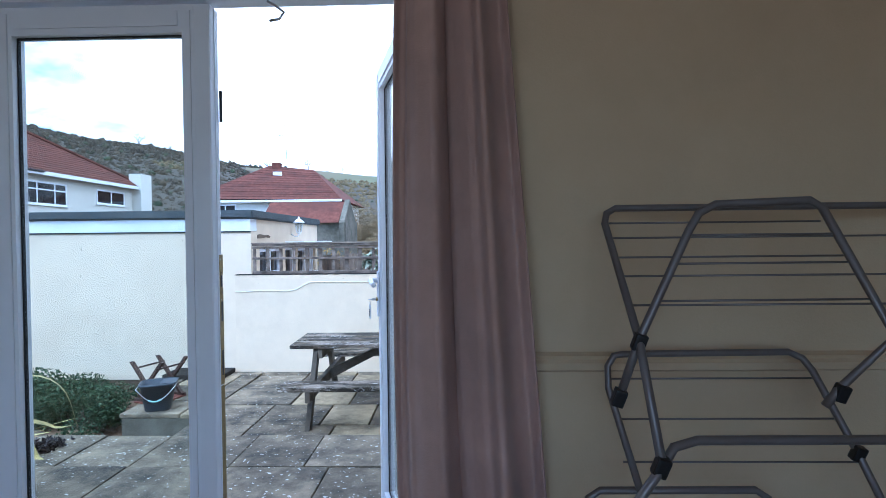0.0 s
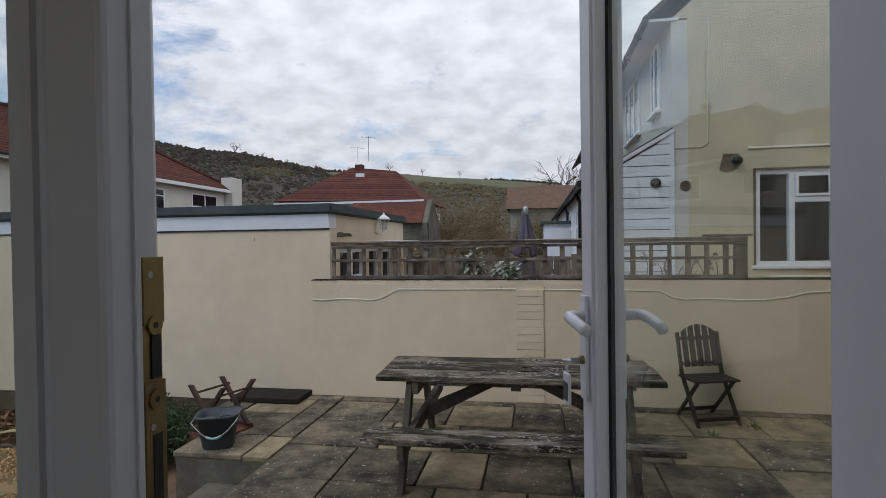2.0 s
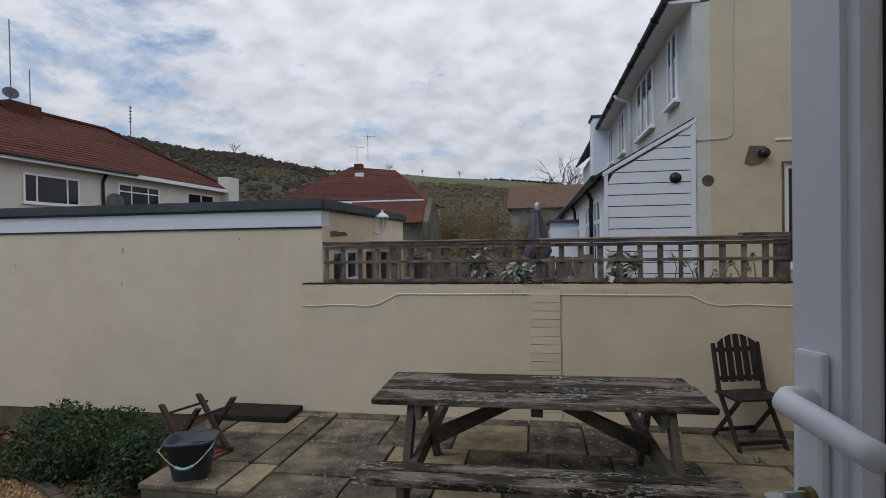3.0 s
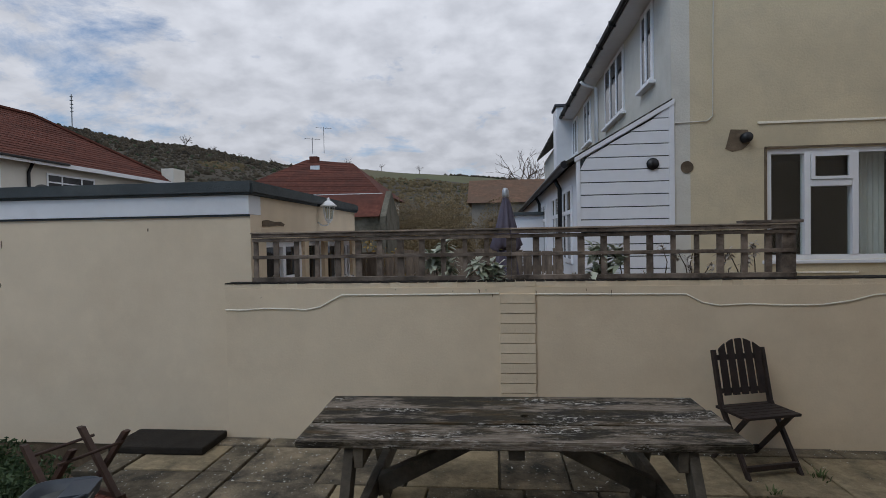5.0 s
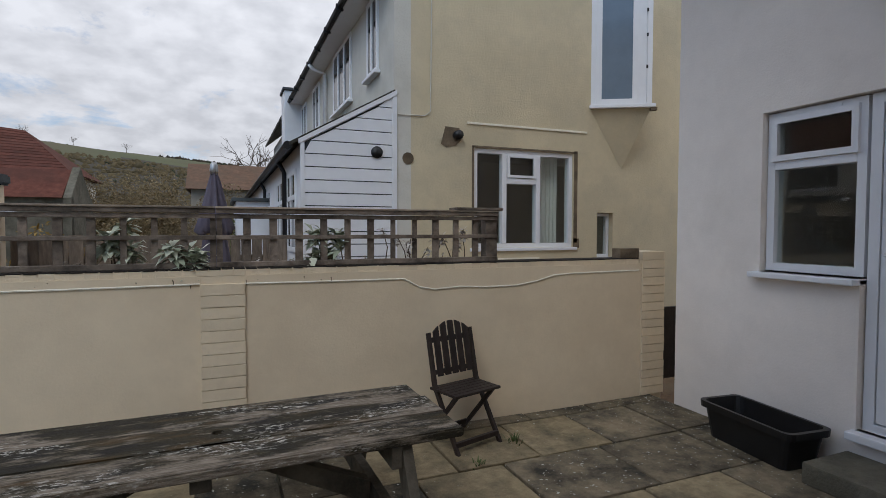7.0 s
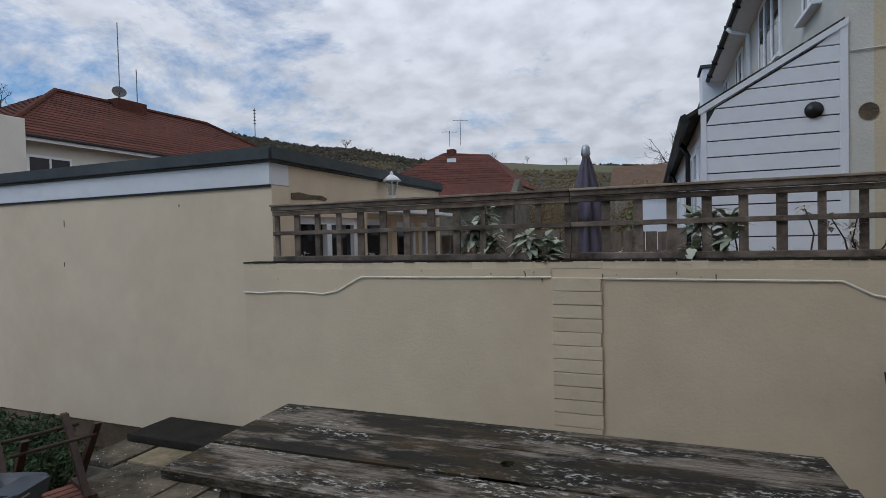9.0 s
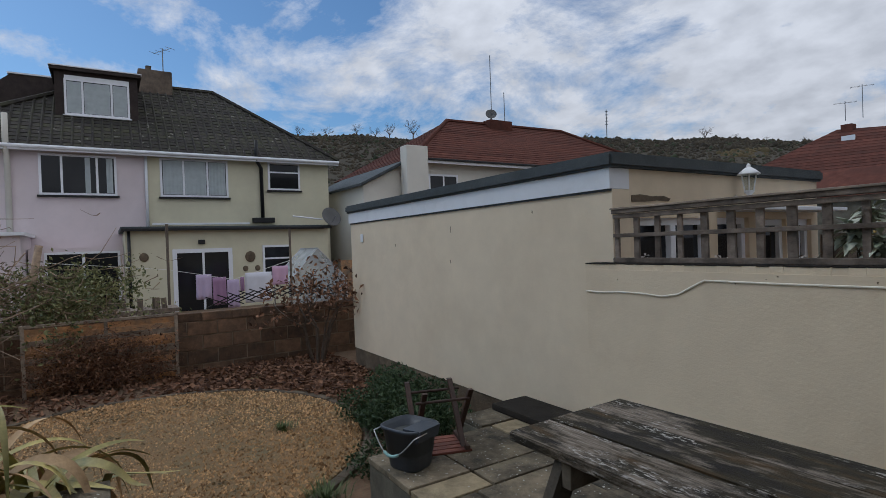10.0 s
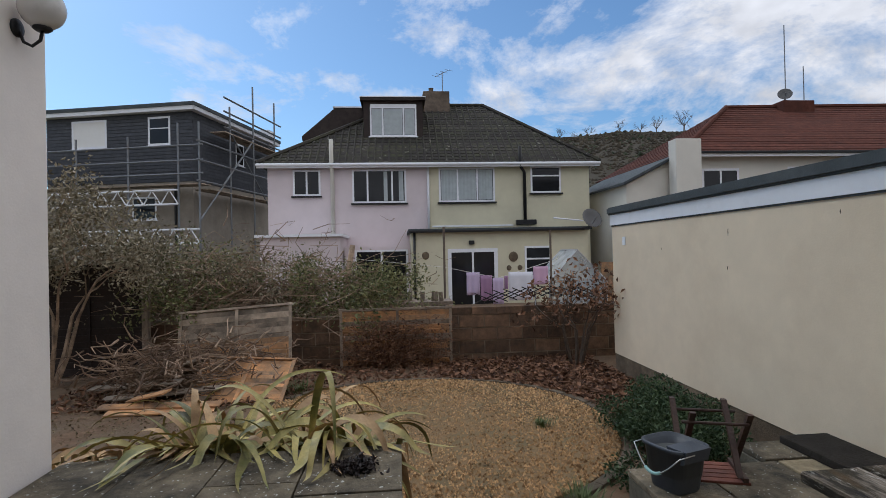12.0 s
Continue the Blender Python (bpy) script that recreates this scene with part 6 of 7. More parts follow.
        part("soil_pipe", bm, m_, h, "", True)
    part("hopper", box(X, X + 0.2, 8.5, 9.35, 2.55, 2.75, 0.02), IRON, h)
    bm = bmesh.new()
    tube(bm, [(X + 0.06, 4.87, EZ - 0.1), (X + 0.06, 4.87, 2.2)], 0.05, 8)
    part("downpipe", bm, CLAD_WHITE, h, "", True)
    part("band", box(X, X + 0.03, 5.0, 8.4, 2.50, 2.57), FASCIA, h)
    # chimney
    c = part("chimney", box(-26.3, -25.0, 4.92, 6.2, 7.6, 9.22, 0.06), OLD_BRICK, h, "sooty brown chimney stack")
    for y in (5.35,):
        bm = bmesh.new()
        lathe(bm, [(0.13, 0), (0.11, 0.25), (0.13, 0.3)], 12, (-25.6, y, 9.21))
        part("chimney_pot", bm, OLD_BRICK, c)
    # dormer
    d = part("dormer", box(-26.0, -22.9, 2.20, 4.78, 6.35, 8.12), HUNG_TILE, h, "dark brown hung-tile flat dormer")
    part("dormer_roof", box(-26.2, -22.72, 2.07, 4.90, 8.122, 8.24), HUNG_TILE, d)
    part("dormer_edge", box(-26.2, -22.70, 2.05, 4.92, 8.242, 8.28), FASCIA, d)
    part("dormer_front", box(-22.898, -22.86, 2.50, 4.50, 6.48, 7.98), FASCIA, d)
    win = window_unit(h, facing(-22.85, 2.48, 6.55, 90), 2.02, 1.3, (0.55, 1.45), (), 0.07, 0.008, DARK_PANE, True)
    for c0, c1 in ((0.08, 0.51), (0.60, 1.40), (1.5, 1.94)):
        part("blind", box(c0, c1, -0.018, -0.014, 0.08, 1.2), NET, win, "pale blind")
    bm = bmesh.new()
    prism(bm, [(-0.80, 6.85), (-0.80, 7.05), (0.73, 8.36), (2.25, 8.40), (2.25, 6.2), (0.0, 6.2)], -27.0, -24.98, "x")
    part("side_dormer", bm, HUNG_TILE, h, "dark brown hung-tile side dormer")
    part("side_dormer_edge", box(-27.0, -24.93, 0.66, 2.26, 8.385, 8.44), FASCIA, h)
    # ground floor extensions
    EX = -18.5
    part("extension", box(X + 0.002, EX, 4.06, 10.5, -1.0, 2.18), YELLOW, h, "pale yellow flat-roofed rear extension")
    part("extension_roof", box(X + 0.002, EX + 0.15, 3.95, 10.6, 2.185, 2.30), FELT, h)
    part("extension_gutter", box(EX + 0.15, EX + 0.24, 3.95, 10.3, 2.16, 2.25, 0.02), IRON, h)
    bm = bmesh.new()
    tube(bm, [(EX + 0.1, 4.16, 2.2), (EX + 0.1, 4.16, -0.9)], 0.045, 8)
    part("downpipe", bm, BLACK, h, "", True)
    window_unit(h, facing(EX + 0.015, 5.34, -0.55, 90), 1.8, 2.12, (0.9,), (), 0.13, 0.01, DARK_PANE, False, name="patio_door")
    window_unit(h, facing(EX + 0.015, 8.13, 0.5, 90), 0.98, 1.12, (), (0.66,), 0.07, 0.01, DARK_PANE, True)
    part("pink_extension", box(X + 0.002, -18.9, -1.3, 1.5, -1.0, 2.1), PINK, h, "pink flat-roofed rear extension")
    part("pink_extension_roof", box(X + 0.002, -18.75, -1.45, 1.62, 2.105, 2.2), FASCIA, h)
    window_unit(h, facing(-20.0 + 0.015, 1.95, -0.6, 90), 2.0, 2.2, (1.0,), (), 0.07, 0.01, DARK_PANE, False, name="patio_door")
    part("conservatory", box(X + 0.002, -20.0, 1.55, 4.05, -1.0, 1.72), PINK, h, "pink rear bay with wide dark glazing")
    for y, z, s in ((7.72, 1.25, 0.17), (7.55, 0.85, 0.09), (7.95, 0.85, 0.09), (4.55, 1.35, 0.13)):
        bm = bmesh.new()
        bmesh.ops.create_uvsphere(bm, u_segments=10, v_segments=8, radius=s)
        bm.transform(pose(EX + 0.01, y, z) @ Matrix.Diagonal((0.4, 1, 1.1, 1)))
        part("wall_planter", bm, PLINTH, h, "dark pot hung on the wall")
    part("flood_lamp", box(EX, EX + 0.12, 6.1, 6.3, 1.72, 1.86, 0.02), BLACK, h)


semi_pair()
dish(-18.3, 10.55, 2.55, 100, 0.38)
bm = bmesh.new()
tube(bm, [(-18.4, 9.2, 2.62), (-18.4, 10.3, 2.5)], 0.03, 6)
single("overflow_pipe", bm, FASCIA, "white overflow pipe on the flat roof", "pipe")
aerial("thin rooftop television aerial", -25.4, 5.9, 9.3, 1.0)


def red_house():
    X, EZ = -19.0, 5.0
    h = thing("red_roofed_house", "long off-white house with a red tiled hipped roof", "house")
    part("wall", box(-27, X, 14.5, 32.0, -1.0, EZ), OFFWHITE, h)
    fx, y0, y1 = X + 0.4, 14.2, 32.4
    ra, rb = (-22.6, 18.6, 7.75), (-22.6, 26.6, 7.85)
    bm = bmesh.new()
    e = [bm.verts.new(p) for p in ((fx, y0, EZ), (fx, y1, EZ), (-27.3, y1, EZ), (-27.3, y0, EZ))]
    a, b = bm.verts.new(ra), bm.verts.new(rb)
    for f in ((e[0], e[1], b, a), (e[1], e[2], b), (e[2], e[3], a, b), (e[3], e[0], a), (e[3], e[2], e[1], e[0])):
        bm.faces.new(f)
    roof = part("roof", bm, TILE_RED, h)
    tile_courses(roof, TILE_RED, (fx, y0, EZ), (fx, y1, EZ), ra, rb, 20)
    tile_courses(roof, TILE_RED, (-27.3, y0, EZ), (fx, y0, EZ), ra, ra, 20)
    for p, q in (((fx, y0, EZ), ra), ((fx, y1, EZ), rb), (ra, rb)):
        bm = bmesh.new()
        tube(bm, [Vector(p) + Vector((0, 0, 0.05)), Vector(q) + Vector((0, 0, 0.06))], 0.10, 6)
        part("ridge_tiles", bm, TILE_RED, roof)
    part("fascia", box(fx - 0.02, fx + 0.05, y0, y1, EZ - 0.16, EZ + 0.02), FASCIA, h)
    part("gutter", box(fx + 0.05, fx + 0.14, y0, 24.0, EZ - 0.05, EZ + 0.04, 0.02), IRON, h)
    part("chimney_breast", box(X, X + 0.55, 13.9, 14.9, -1.0, 5.5, 0.03), OFFWHITE, h, "plain rendered chimney breast")
    part("chimney_breast", box(X - 0.2, X + 0.55, 31.4, 32.5, -1.0, 5.8, 0.03), OFFWHITE, h, "plain rendered chimney breast")
    part("chimney", box(-23.1, -22.1, 21.0, 22.5, 7.2, 8.0, 0.03), TILE_RED, h, "low brick ridge chimney")
    for y, z, w, hh, bars in ((15.2, 3.35, 1.5, 1.1, (0.75,)), (18.7, 3.35, 2.5, 1.15, (0.55, 1.9)), (23.3, 3.5, 2.7, 1.1, (0.8, 1.9)), (28.2, 3.8, 2.4, 0.8, (1.2,))):
        window_unit(h, facing(X + 0.015, y, z, 90), w, hh, bars, (0.72,) if hh > 1.05 and y > 20 else (), 0.085, 0.01, DARK_PANE, True)
    bm = bmesh.new()
    tube(bm, [(X + 0.1, 22.6, EZ - 0.05), (X + 0.06, 22.4, EZ - 0.5), (X + 0.06, 22.4, -0.9)], 0.06, 8)
    part("downpipe", bm, IRON, h, "", True)
    bm = bmesh.new()
    prism(bm, [(12.3, 3.9), (14.5, 5.0), (14.5, 3.2), (12.3, 3.2)], -26, X - 0.2, "x")
    part("side_wing", bm, OFFWHITE, h)
    bm = bmesh.new()
    prism(bm, [(12.1, 3.86), (12.1, 3.96), (14.5, 5.16), (14.5, 5.04)], -26.2, X + 0.05, "x")
    part("side_wing_roof", bm, FELT, h)
    part("lower_wing", box(-26, X - 0.2, 12.3, 14.5, -1, 3.2), OFFWHITE, h)


red_house()
dish(-22.4, 21.3, 8.3, 60, 0.30, "round grey satellite dish by the ridge chimney")
aerial("tall thin radio mast on the red roof", -22.6, 21.5, 7.7, 3.9, 0, "radio_mast")
aerial("thin radio mast on the red roof", -22.6, 22.4, 7.7, 2.0, 0, "radio_mast")
dish(-18.8, 22.9, 3.7, 60, 0.36)


def far_house():
    h = thing("far_red_roofed_house", "distant house with a hipped red tiled roof", "house")
    part("wall", box(-18.6, -8.3, 38.3, 47, -2, 4.75), OFFWHITE, h)
    ra, rb = (-14.6, 42.5, 7.75), (-11.0, 42.5, 7.35)
    bm = bmesh.new()
    c = ((-19.1, 37.9, 4.8), (-7.8, 37.9, 4.6), (-7.8, 47.4, 4.6), (-19.1, 47.4, 4.8))
    e = [bm.verts.new(p) for p in c]
    a, b = bm.verts.new(ra), bm.verts.new(rb)
    for f in ((e[0], e[1], b, a), (e[1], e[2], b), (e[2], e[3], a, b), (e[3], e[0], a), (e[3], e[2], e[1], e[0])):
        bm.faces.new(f)
    roof = part("roof", bm, TILE_RED, h)
    tile_courses(roof, TILE_RED, c[0], c[1], ra, rb, 14)
    part("fascia", box(-19.1, -7.8, 37.86, 37.92, 4.50, 4.66), FASCIA, h)
    part("skylight", box(-13.9, -13.2, 41.2, 41.25, 6.7, 7.1), FASCIA, h)
    part("chimney", box(-14.3, -13.7, 42.2, 42.8, 7.2, 7.95), TILE_RED, h)
    window_unit(h, facing(-17.2, 38.28, 3.3, 0), 1.6, 1.1, (0.8,), (), 0.1, 0.01, DARK_PANE, True)
    aerial("rooftop television aerial on the far house", -13.2, 42.4, 8.2, 2.0)
    aerial("rooftop television aerial on the far house", -14.1, 42.4, 8.2, 1.2, 5)
    o = thing("outbuilding", "old stone outbuilding with a red tiled roof", "outbuilding")
    part("wall", box(-8.4, -4.7, 24.2, 27, -1, 2.6), CONCRETE, o)
    bm = bmesh.new()
    prism(bm, [(24.0, 2.5), (25.5, 3.55), (27.2, 2.5)], -8.6, -5.0, "x")
    part("roof", bm, TILE_RED, o)
    bm = bmesh.new()
    prism(bm, [(24.1, -1), (24.1, 2.5), (25.5, 3.65), (27.1, 2.5), (27.1, -1)], -4.99, -4.75, "x")
    part("gable", bm, CONCRETE, o, "grey stone gable")
    f = thing("tile_roofed_cottages", "low cottages with long brown tiled roofs", "house")
    part("wall", box(-1.9, 3.3, 40, 46, -1, 4.0), BROWN_RENDER, f)
    bm = bmesh.new()
    prism(bm, [(39.6, 3.95), (43, 5.85), (46.4, 3.95)], -2.2, 3.7, "x")
    part("roof", bm, COTTAGE, f)


far_house()
t = thing("transmitter_mast", "slender lattice mast on the hilltop", "mast", pose(-192, 230, 48))
bm = bmesh.new()
tube(bm, [(0, 0, 0), (0, 0, 22)], 0.22, 4)
part("tower", bm, STEEL, t)
for k in range(5):
    part("platform", box(-0.5, 0.5, -0.5, 0.5, 14 + k * 1.7, 14.3 + k * 1.7), STEEL, t)


def grey_house():
    """House with a slate-clad loft storey inside a tube scaffold. Own axes: x along the front to the south, y back."""
    ang = math.degrees(math.atan2(-0.975, -0.22))
    m = pose(-30.0, -7.6, 0, 0, 0, ang)
    h = thing("grey_clad_house", "house with a grey slate-clad loft storey under scaffolding", "house", m)
    part("lower_wall", box(0, 9.0, -10.0, 0, -1, 5.68), BROWN_RENDER, h, "brown-grey rendered lower wall")
    up = part("upper_wall", box(0, 9.0, -10.0, 0.0, 5.682, 9.55), SLATE, h, "dark grey slate-clad upper wall")
    for k in range(20):
        z = 5.70 + k * 0.19
        part("slate_course", box(-0.03, 9.02, -10.0, 0.03, z, z + 0.165), SLATE, up)
    part("roof_fascia", box(-0.35, 9.3, -10.3, 0.4, 9.56, 9.78), FASCIA, h)
    part("roof_felt", box(-0.4, 9.35, -10.35, 0.45, 9.782, 9.98), FELT, h)
    for x, w in ((5.2, 2.2), (1.3, 1.35)):
        win = window_unit(h, pose(x, 0.02, 7.75) @ pose(0, 0, 0, 0, 0, 180) @ pose(-w, 0, 0), w, 1.6, (), (0.95,) if w < 2 else (), 0.11, 0.0, CEILING if w > 2 else DARK_PANE, True)
    window_unit(h, pose(2.2, 0.02, 3.6) @ pose(0, 0, 0, 0, 0, 180) @ pose(-1.5, 0, 0), 1.5, 1.3, (), (), 0.1, 0.0, DARK_PANE, True)
    window_unit(h, pose(-0.04, -5.5, 7.3) @ pose(0, 0, 0, 0, 0, -90) @ pose(-1.0, 0, 0), 1.0, 1.4, (), (0.7,), 0.1, 0.0, DARK_PANE, True)
    bm = bmesh.new()
    tube(bm, [(1.0, 0.1, 5.5), (1.0, 0.1, 2.0)], 0.07, 8)
    part("downpipe", bm, IRON, h)
    s = thing("scaffolding", "steel tube scaffolding with boards round the house", "scaffolding", m)
    def tubes(name, ps):
        bm = bmesh.new()
        tube(bm, ps, 0.055, 6)
        part(name, bm, STEEL, s)
    for x, top in ((0.0, 8.6), (2.9, 8.0), (6.0, 8.0), (9.2, 8.0)):
        tubes("upright", [(x, 1.3, -1), (x, 1.3, top)])
    for y, top in ((1.3, 8.6), (-1.8, 10.2), (-4.6, 12.2), (-7.6, 12.0)):
        tubes("upright", [(-1.2, y, -1), (-1.2, y, top)])
    for z in (5.9, 6.6, 7.4):
        tubes("ledger", [(-1.4, 1.3, z), (9.6, 1.3, z)])
    for z in (5.5, 6.6, 7.6, 8.9, 9.8, 10.6):
        tubes("ledger", [(-1.2, 1.5 if z < 8 else -1.2, z), (-1.2, -8.6, z)])
    tubes("brace", [(-1.2, 1.3, 3.4), (-1.2, -4.6, 8.8)])
    tubes("brace", [(-1.2, -7.6, 4.0), (-1.2, -2.0, 8.6)])
    for k in range(4):
        part("board", box(-1.3, 9.4, 0.35 + k * 0.24, 0.57 + k * 0.24, 5.32, 5.38), PANEL_GREY, s)
        part("board", box(-1.25 + k * 0.24, -1.03 + k * 0.24, -8.5, 0.3, 5.12, 5.18), PANEL_GREY, s)
        part("board", box(-1.25 + k * 0.24, -1.03 + k * 0.24, -8.5, -1.2, 8.6, 8.66), PANEL_GREY, s)
    for zb, xa, xb in ((4.3, 0.0, 8.0), (2.2, -1.2, 6.0)):
        for z in (zb, zb + 0.75):
            bm = bmesh.new()
            tube(bm, [(xa, 1.36, z), (xb, 1.36, z)], 0.06, 6)
            part("beam_chord", bm, FASCIA, s, "pale aluminium ladder beam")
        x = xa
        while x < xb - 0.5:
            bm = bmesh.new()
            tube(bm, [(x, 1.36, zb), (x + 0.5, 1.36, zb + 0.75), (x + 1.0, 1.36, zb)], 0.04, 5)
            part("beam_lacing", bm, FASCIA, s)
            x += 1.0
    part("gable_end", box(-0.02, 2.4, -10.2, -9.2, 8.4, 10.6), FASCIA, h)


grey_house()

# ---- back garden ----
BX = -8.62


def block_wall():
    w = single("wall_back", box(BX - 0.20, BX - 0.012, -4.0, 7.6, -0.6, 0.40), MORTAR, "brown concrete block garden wall", "wall", "structure")
    me = to_mesh("block", box(-0.095, 0.0, 0.009, 0.431, 0.009, 0.213, 0.006), BLOCK)
    cap = to_mesh("block", box(-0.11, 0.008, 0.004, 0.436, 0.004, 0.13, 0.008), BLOCK)
    for r in range(5):
        y = -4.0 + (0.22 if r % 2 else 0)
        while y < 7.5:
            lowered = y < 2.4 and r == 4
            if not lowered:
                piece("block", cap if r == 4 else me, w, pose(BX + rng.uniform(-0.008, 0.008), y, -0.52 + r * 0.222, 0, 0, 0))
            y += 0.44


block_wall()


def slat_panel(name, m, w, h, mat_a, mat_b, label, n=11, split=False):
    t = thing(name, label, "fence panel", m)
    for k in range(n):
        z = 0.03 + k * (h - 0.06) / n
        a = rng.uniform(-0.6, 0.6)
        ob = part("slat", box(0.03, w - 0.03, -0.006, 0.006, 0, (h - 0.06) / n + 0.012), mat_a if (k < n * 0.45 if split else rng.random() < 0.6) else mat_b, t)
        ob.matrix_local = pose(0, rng.uniform(-0.006, 0.006), z, rng.uniform(4, 14), a, 0)
    for x in (0.0, w / 2, w - 0.045):
        part("batten", box(x, x + 0.045, -0.03, -0.012, 0, h), mat_b, t)
    part("top_rail", box(-0.01, w + 0.01, -0.035, 0.02, h, h + 0.035), mat_b, t)


# own axes face -y; turned to face +x
slat_panel("propped_fence", pose(BX + 0.16, 2.58, -0.42, 0, 0, 90), 1.86, 0.93, PANEL_WOOD, PANEL_GREY, "lapped wooden fence panel propped on the block wall")
slat_panel("broken_fence", pose(-8.1, 0.12, -0.34, -16, -4, 84), 1.80, 0.92, PANEL_WOOD, PANEL_GREY, "broken silvered fence panel leaning in the garden", 11, True)
slat_panel("broken_fence", pose(-6.55, 0.80, -0.39, -58, 3, 86), 1.25, 0.80, PANEL_WOOD, PANEL_WOOD, "fallen orange-brown fence panel on the rubbish heap")
slat_panel("dark_fence", pose(-8.45, -2.2, -0.42, 0, 0, 90), 1.68, 1.75, DARK_WOOD, DARK_WOOD, "dark stained fence panel behind the tree", 16)
single("fence_post", box(-8.47, -8.37, -0.51, -0.41, -0.5, 1.45, 0.006), FENCE, "weathered brown fence post", "post")
for k, (x, y, L, a, p) in enumerate(((-6.22, 0.05, 1.3, 87, 1), (-6.85, -0.3, 1.55, 83, 5), (-6.36, -0.1, 1.5, 84, 1), (-7.3, -0.7, 1.6, 66, 7), (-6.5, 0.2, 0.7, 60, 14), (-7.7, -0.4, 1.4, 60, 14))):
    single("loose_board", box(0, L, -0.07, 0.07, 0, 0.022, 0.003), PANEL_GREY if k % 2 else PANEL_WOOD, "loose weathered board on the rubbish heap", "board", m=pose(x, y, -0.405 + 0.02 * k, 12, -p, a), group="boards on the heap")


def twigs(name, centre, spread, n, mat_, seed, label, length=0.6, r0=0.006):
    r = random.Random(seed)
    bm = bmesh.new()
    for _ in range(n):
        p = Vector((centre[0] + r.gauss(0, spread[0]), centre[1] + r.gauss(0, spread[1]), centre[2] + abs(r.gauss(0, spread[2]))))
        d = Vector((r.gauss(0, 1), r.gauss(0, 1), r.gauss(0, 0.3))).normalized() * length * r.uniform(0.3, 1)
        kink = length * 0.10
        pts = [p] + [p + d * f + Vector((r.gauss(0, kink), r.gauss(0, kink), r.gauss(0, kink * 0.7))) for f in (0.35, 0.7, 1.0)]
        tube(bm, pts, r0 * r.uniform(0.4, 1.5), 4, r0 * 0.35, False)
    single(name, bm, mat_, label, "brushwood", "stuff")


twigs("brushwood", (-7.35, 0.62, -0.30), (0.30, 0.50, 0.20), 1500, TWIG_BROWN, 21, "heap of cut dry branches and twigs", 0.55, 0.011)
twigs("cut_branches", (-7.2, 0.75, -0.15), (0.28, 0.45, 0.20), 120, TWIG_PALE, 24, "pale cut branches on the heap", 0.75, 0.012)
twigs("hedge_tangle", (-9.2, 0.9, 0.35), (0.22, 1.1, 0.55), 420, TWIG_PALE, 25, "long pale dead stems tangled in the hedge", 1.3, 0.011)
twigs("hedge_brush", (-9.3, 0.9, 0.25), (0.30, 1.2, 0.55), 900, TWIG_BROWN, 26, "brown twiggy growth through the hedge", 0.7, 0.007)
twigs("dead_hedge", (-8.3, 3.5, -0.30), (0.08, 0.42, 0.34), 900, LEAF_DEAD, 22, "dead brown twiggy growth against the panel", 0.32, 0.004)


def leaf_litter(name, n, region, mat_, seed, size, label, z=-0.405):
    r = random.Random(seed)
    bm = bmesh.new()
    k = 0
    while k < n:
        x, y = r.uniform(region[0], region[1]), r.uniform(region[2], region[3])
        if math.hypot(x + 5.25, y - 3.75) < 2.12:
            continue
        one_leaf(bm, r, Vector((x, y, z + abs(r.gauss(0, 0.02)))), size * r.uniform(0.5, 1.4), 0.55)
        k += 1
    single(name, bm, mat_, label, "leaf litter", "stuff")


leaf_litter("dead_leaves", 5200, (-8.6, -5.2, 4.2, 6.8), LEAF_DEAD, 31, 0.10, "dark brown dead leaves covering the flower bed")
leaf_litter("dead_leaves", 2600, (-8.6, -6.3, -1.0, 4.3), LEAF_DEAD, 32, 0.09, "scattered brown dead leaves along the wall")
r_ = random.Random(33)
bm = bmesh.new()
for _ in range(3200):
    x, y = r_.gauss(-8.26, 0.08), r_.triangular(2.55, 4.5, 3.3)
    one_leaf(bm, r_, Vector((x, y, r_.triangular(-0.42, 0.42, -0.25))), r_.uniform(0.03, 0.07))
single("withered_hedge_leaves", bm, LEAF_DEAD, "withered brown leaves of the cut-back hedge", "dead leaves", "stuff")

# gravel circle and its edging
bm = bmesh.new()
lathe(bm, [(0.0001, -0.03), (2.05, -0.03), (2.05, 0.018), (0.0001, 0.03)], 64, (-5.25, 3.75, -0.415))
single("gravel_bed", bm, GRAVEL_BASE, "round bed of golden gravel", "gravel", "structure")
r_ = random.Random(34)
bm = bmesh.new()
for _ in range(18000):
    a, q = r_.uniform(0, 6.283), 2.05 * math.sqrt(r_.random())
    x, y = -5.25 + q * math.cos(a), 3.75 + q * math.sin(a)
    s = r_.uniform(0.010, 0.026)
    p = Vector((x, y, -0.392 + r_.uniform(-0.004, 0.004)))
    vs = [bm.verts.new(p + Vector((s * math.cos(k * 2.094 + a) * r_.uniform(0.7, 1.2), s * math.sin(k * 2.094 + a) * r_.uniform(0.7, 1.2), -s * 0.4))) for k in range(3)]
    t_ = bm.verts.new(p + Vector((0, 0, s * 0.7)))
    for k in range(3):
        bm.faces.new((vs[k], vs[(k + 1) % 3], t_))
single("gravel", bm, PEBBLES, "loose golden pebbles on the gravel bed", "gravel", "stuff")
edge = thing("bed_edging", "low stone edging round the gravel circle", "edging", kind="structure")
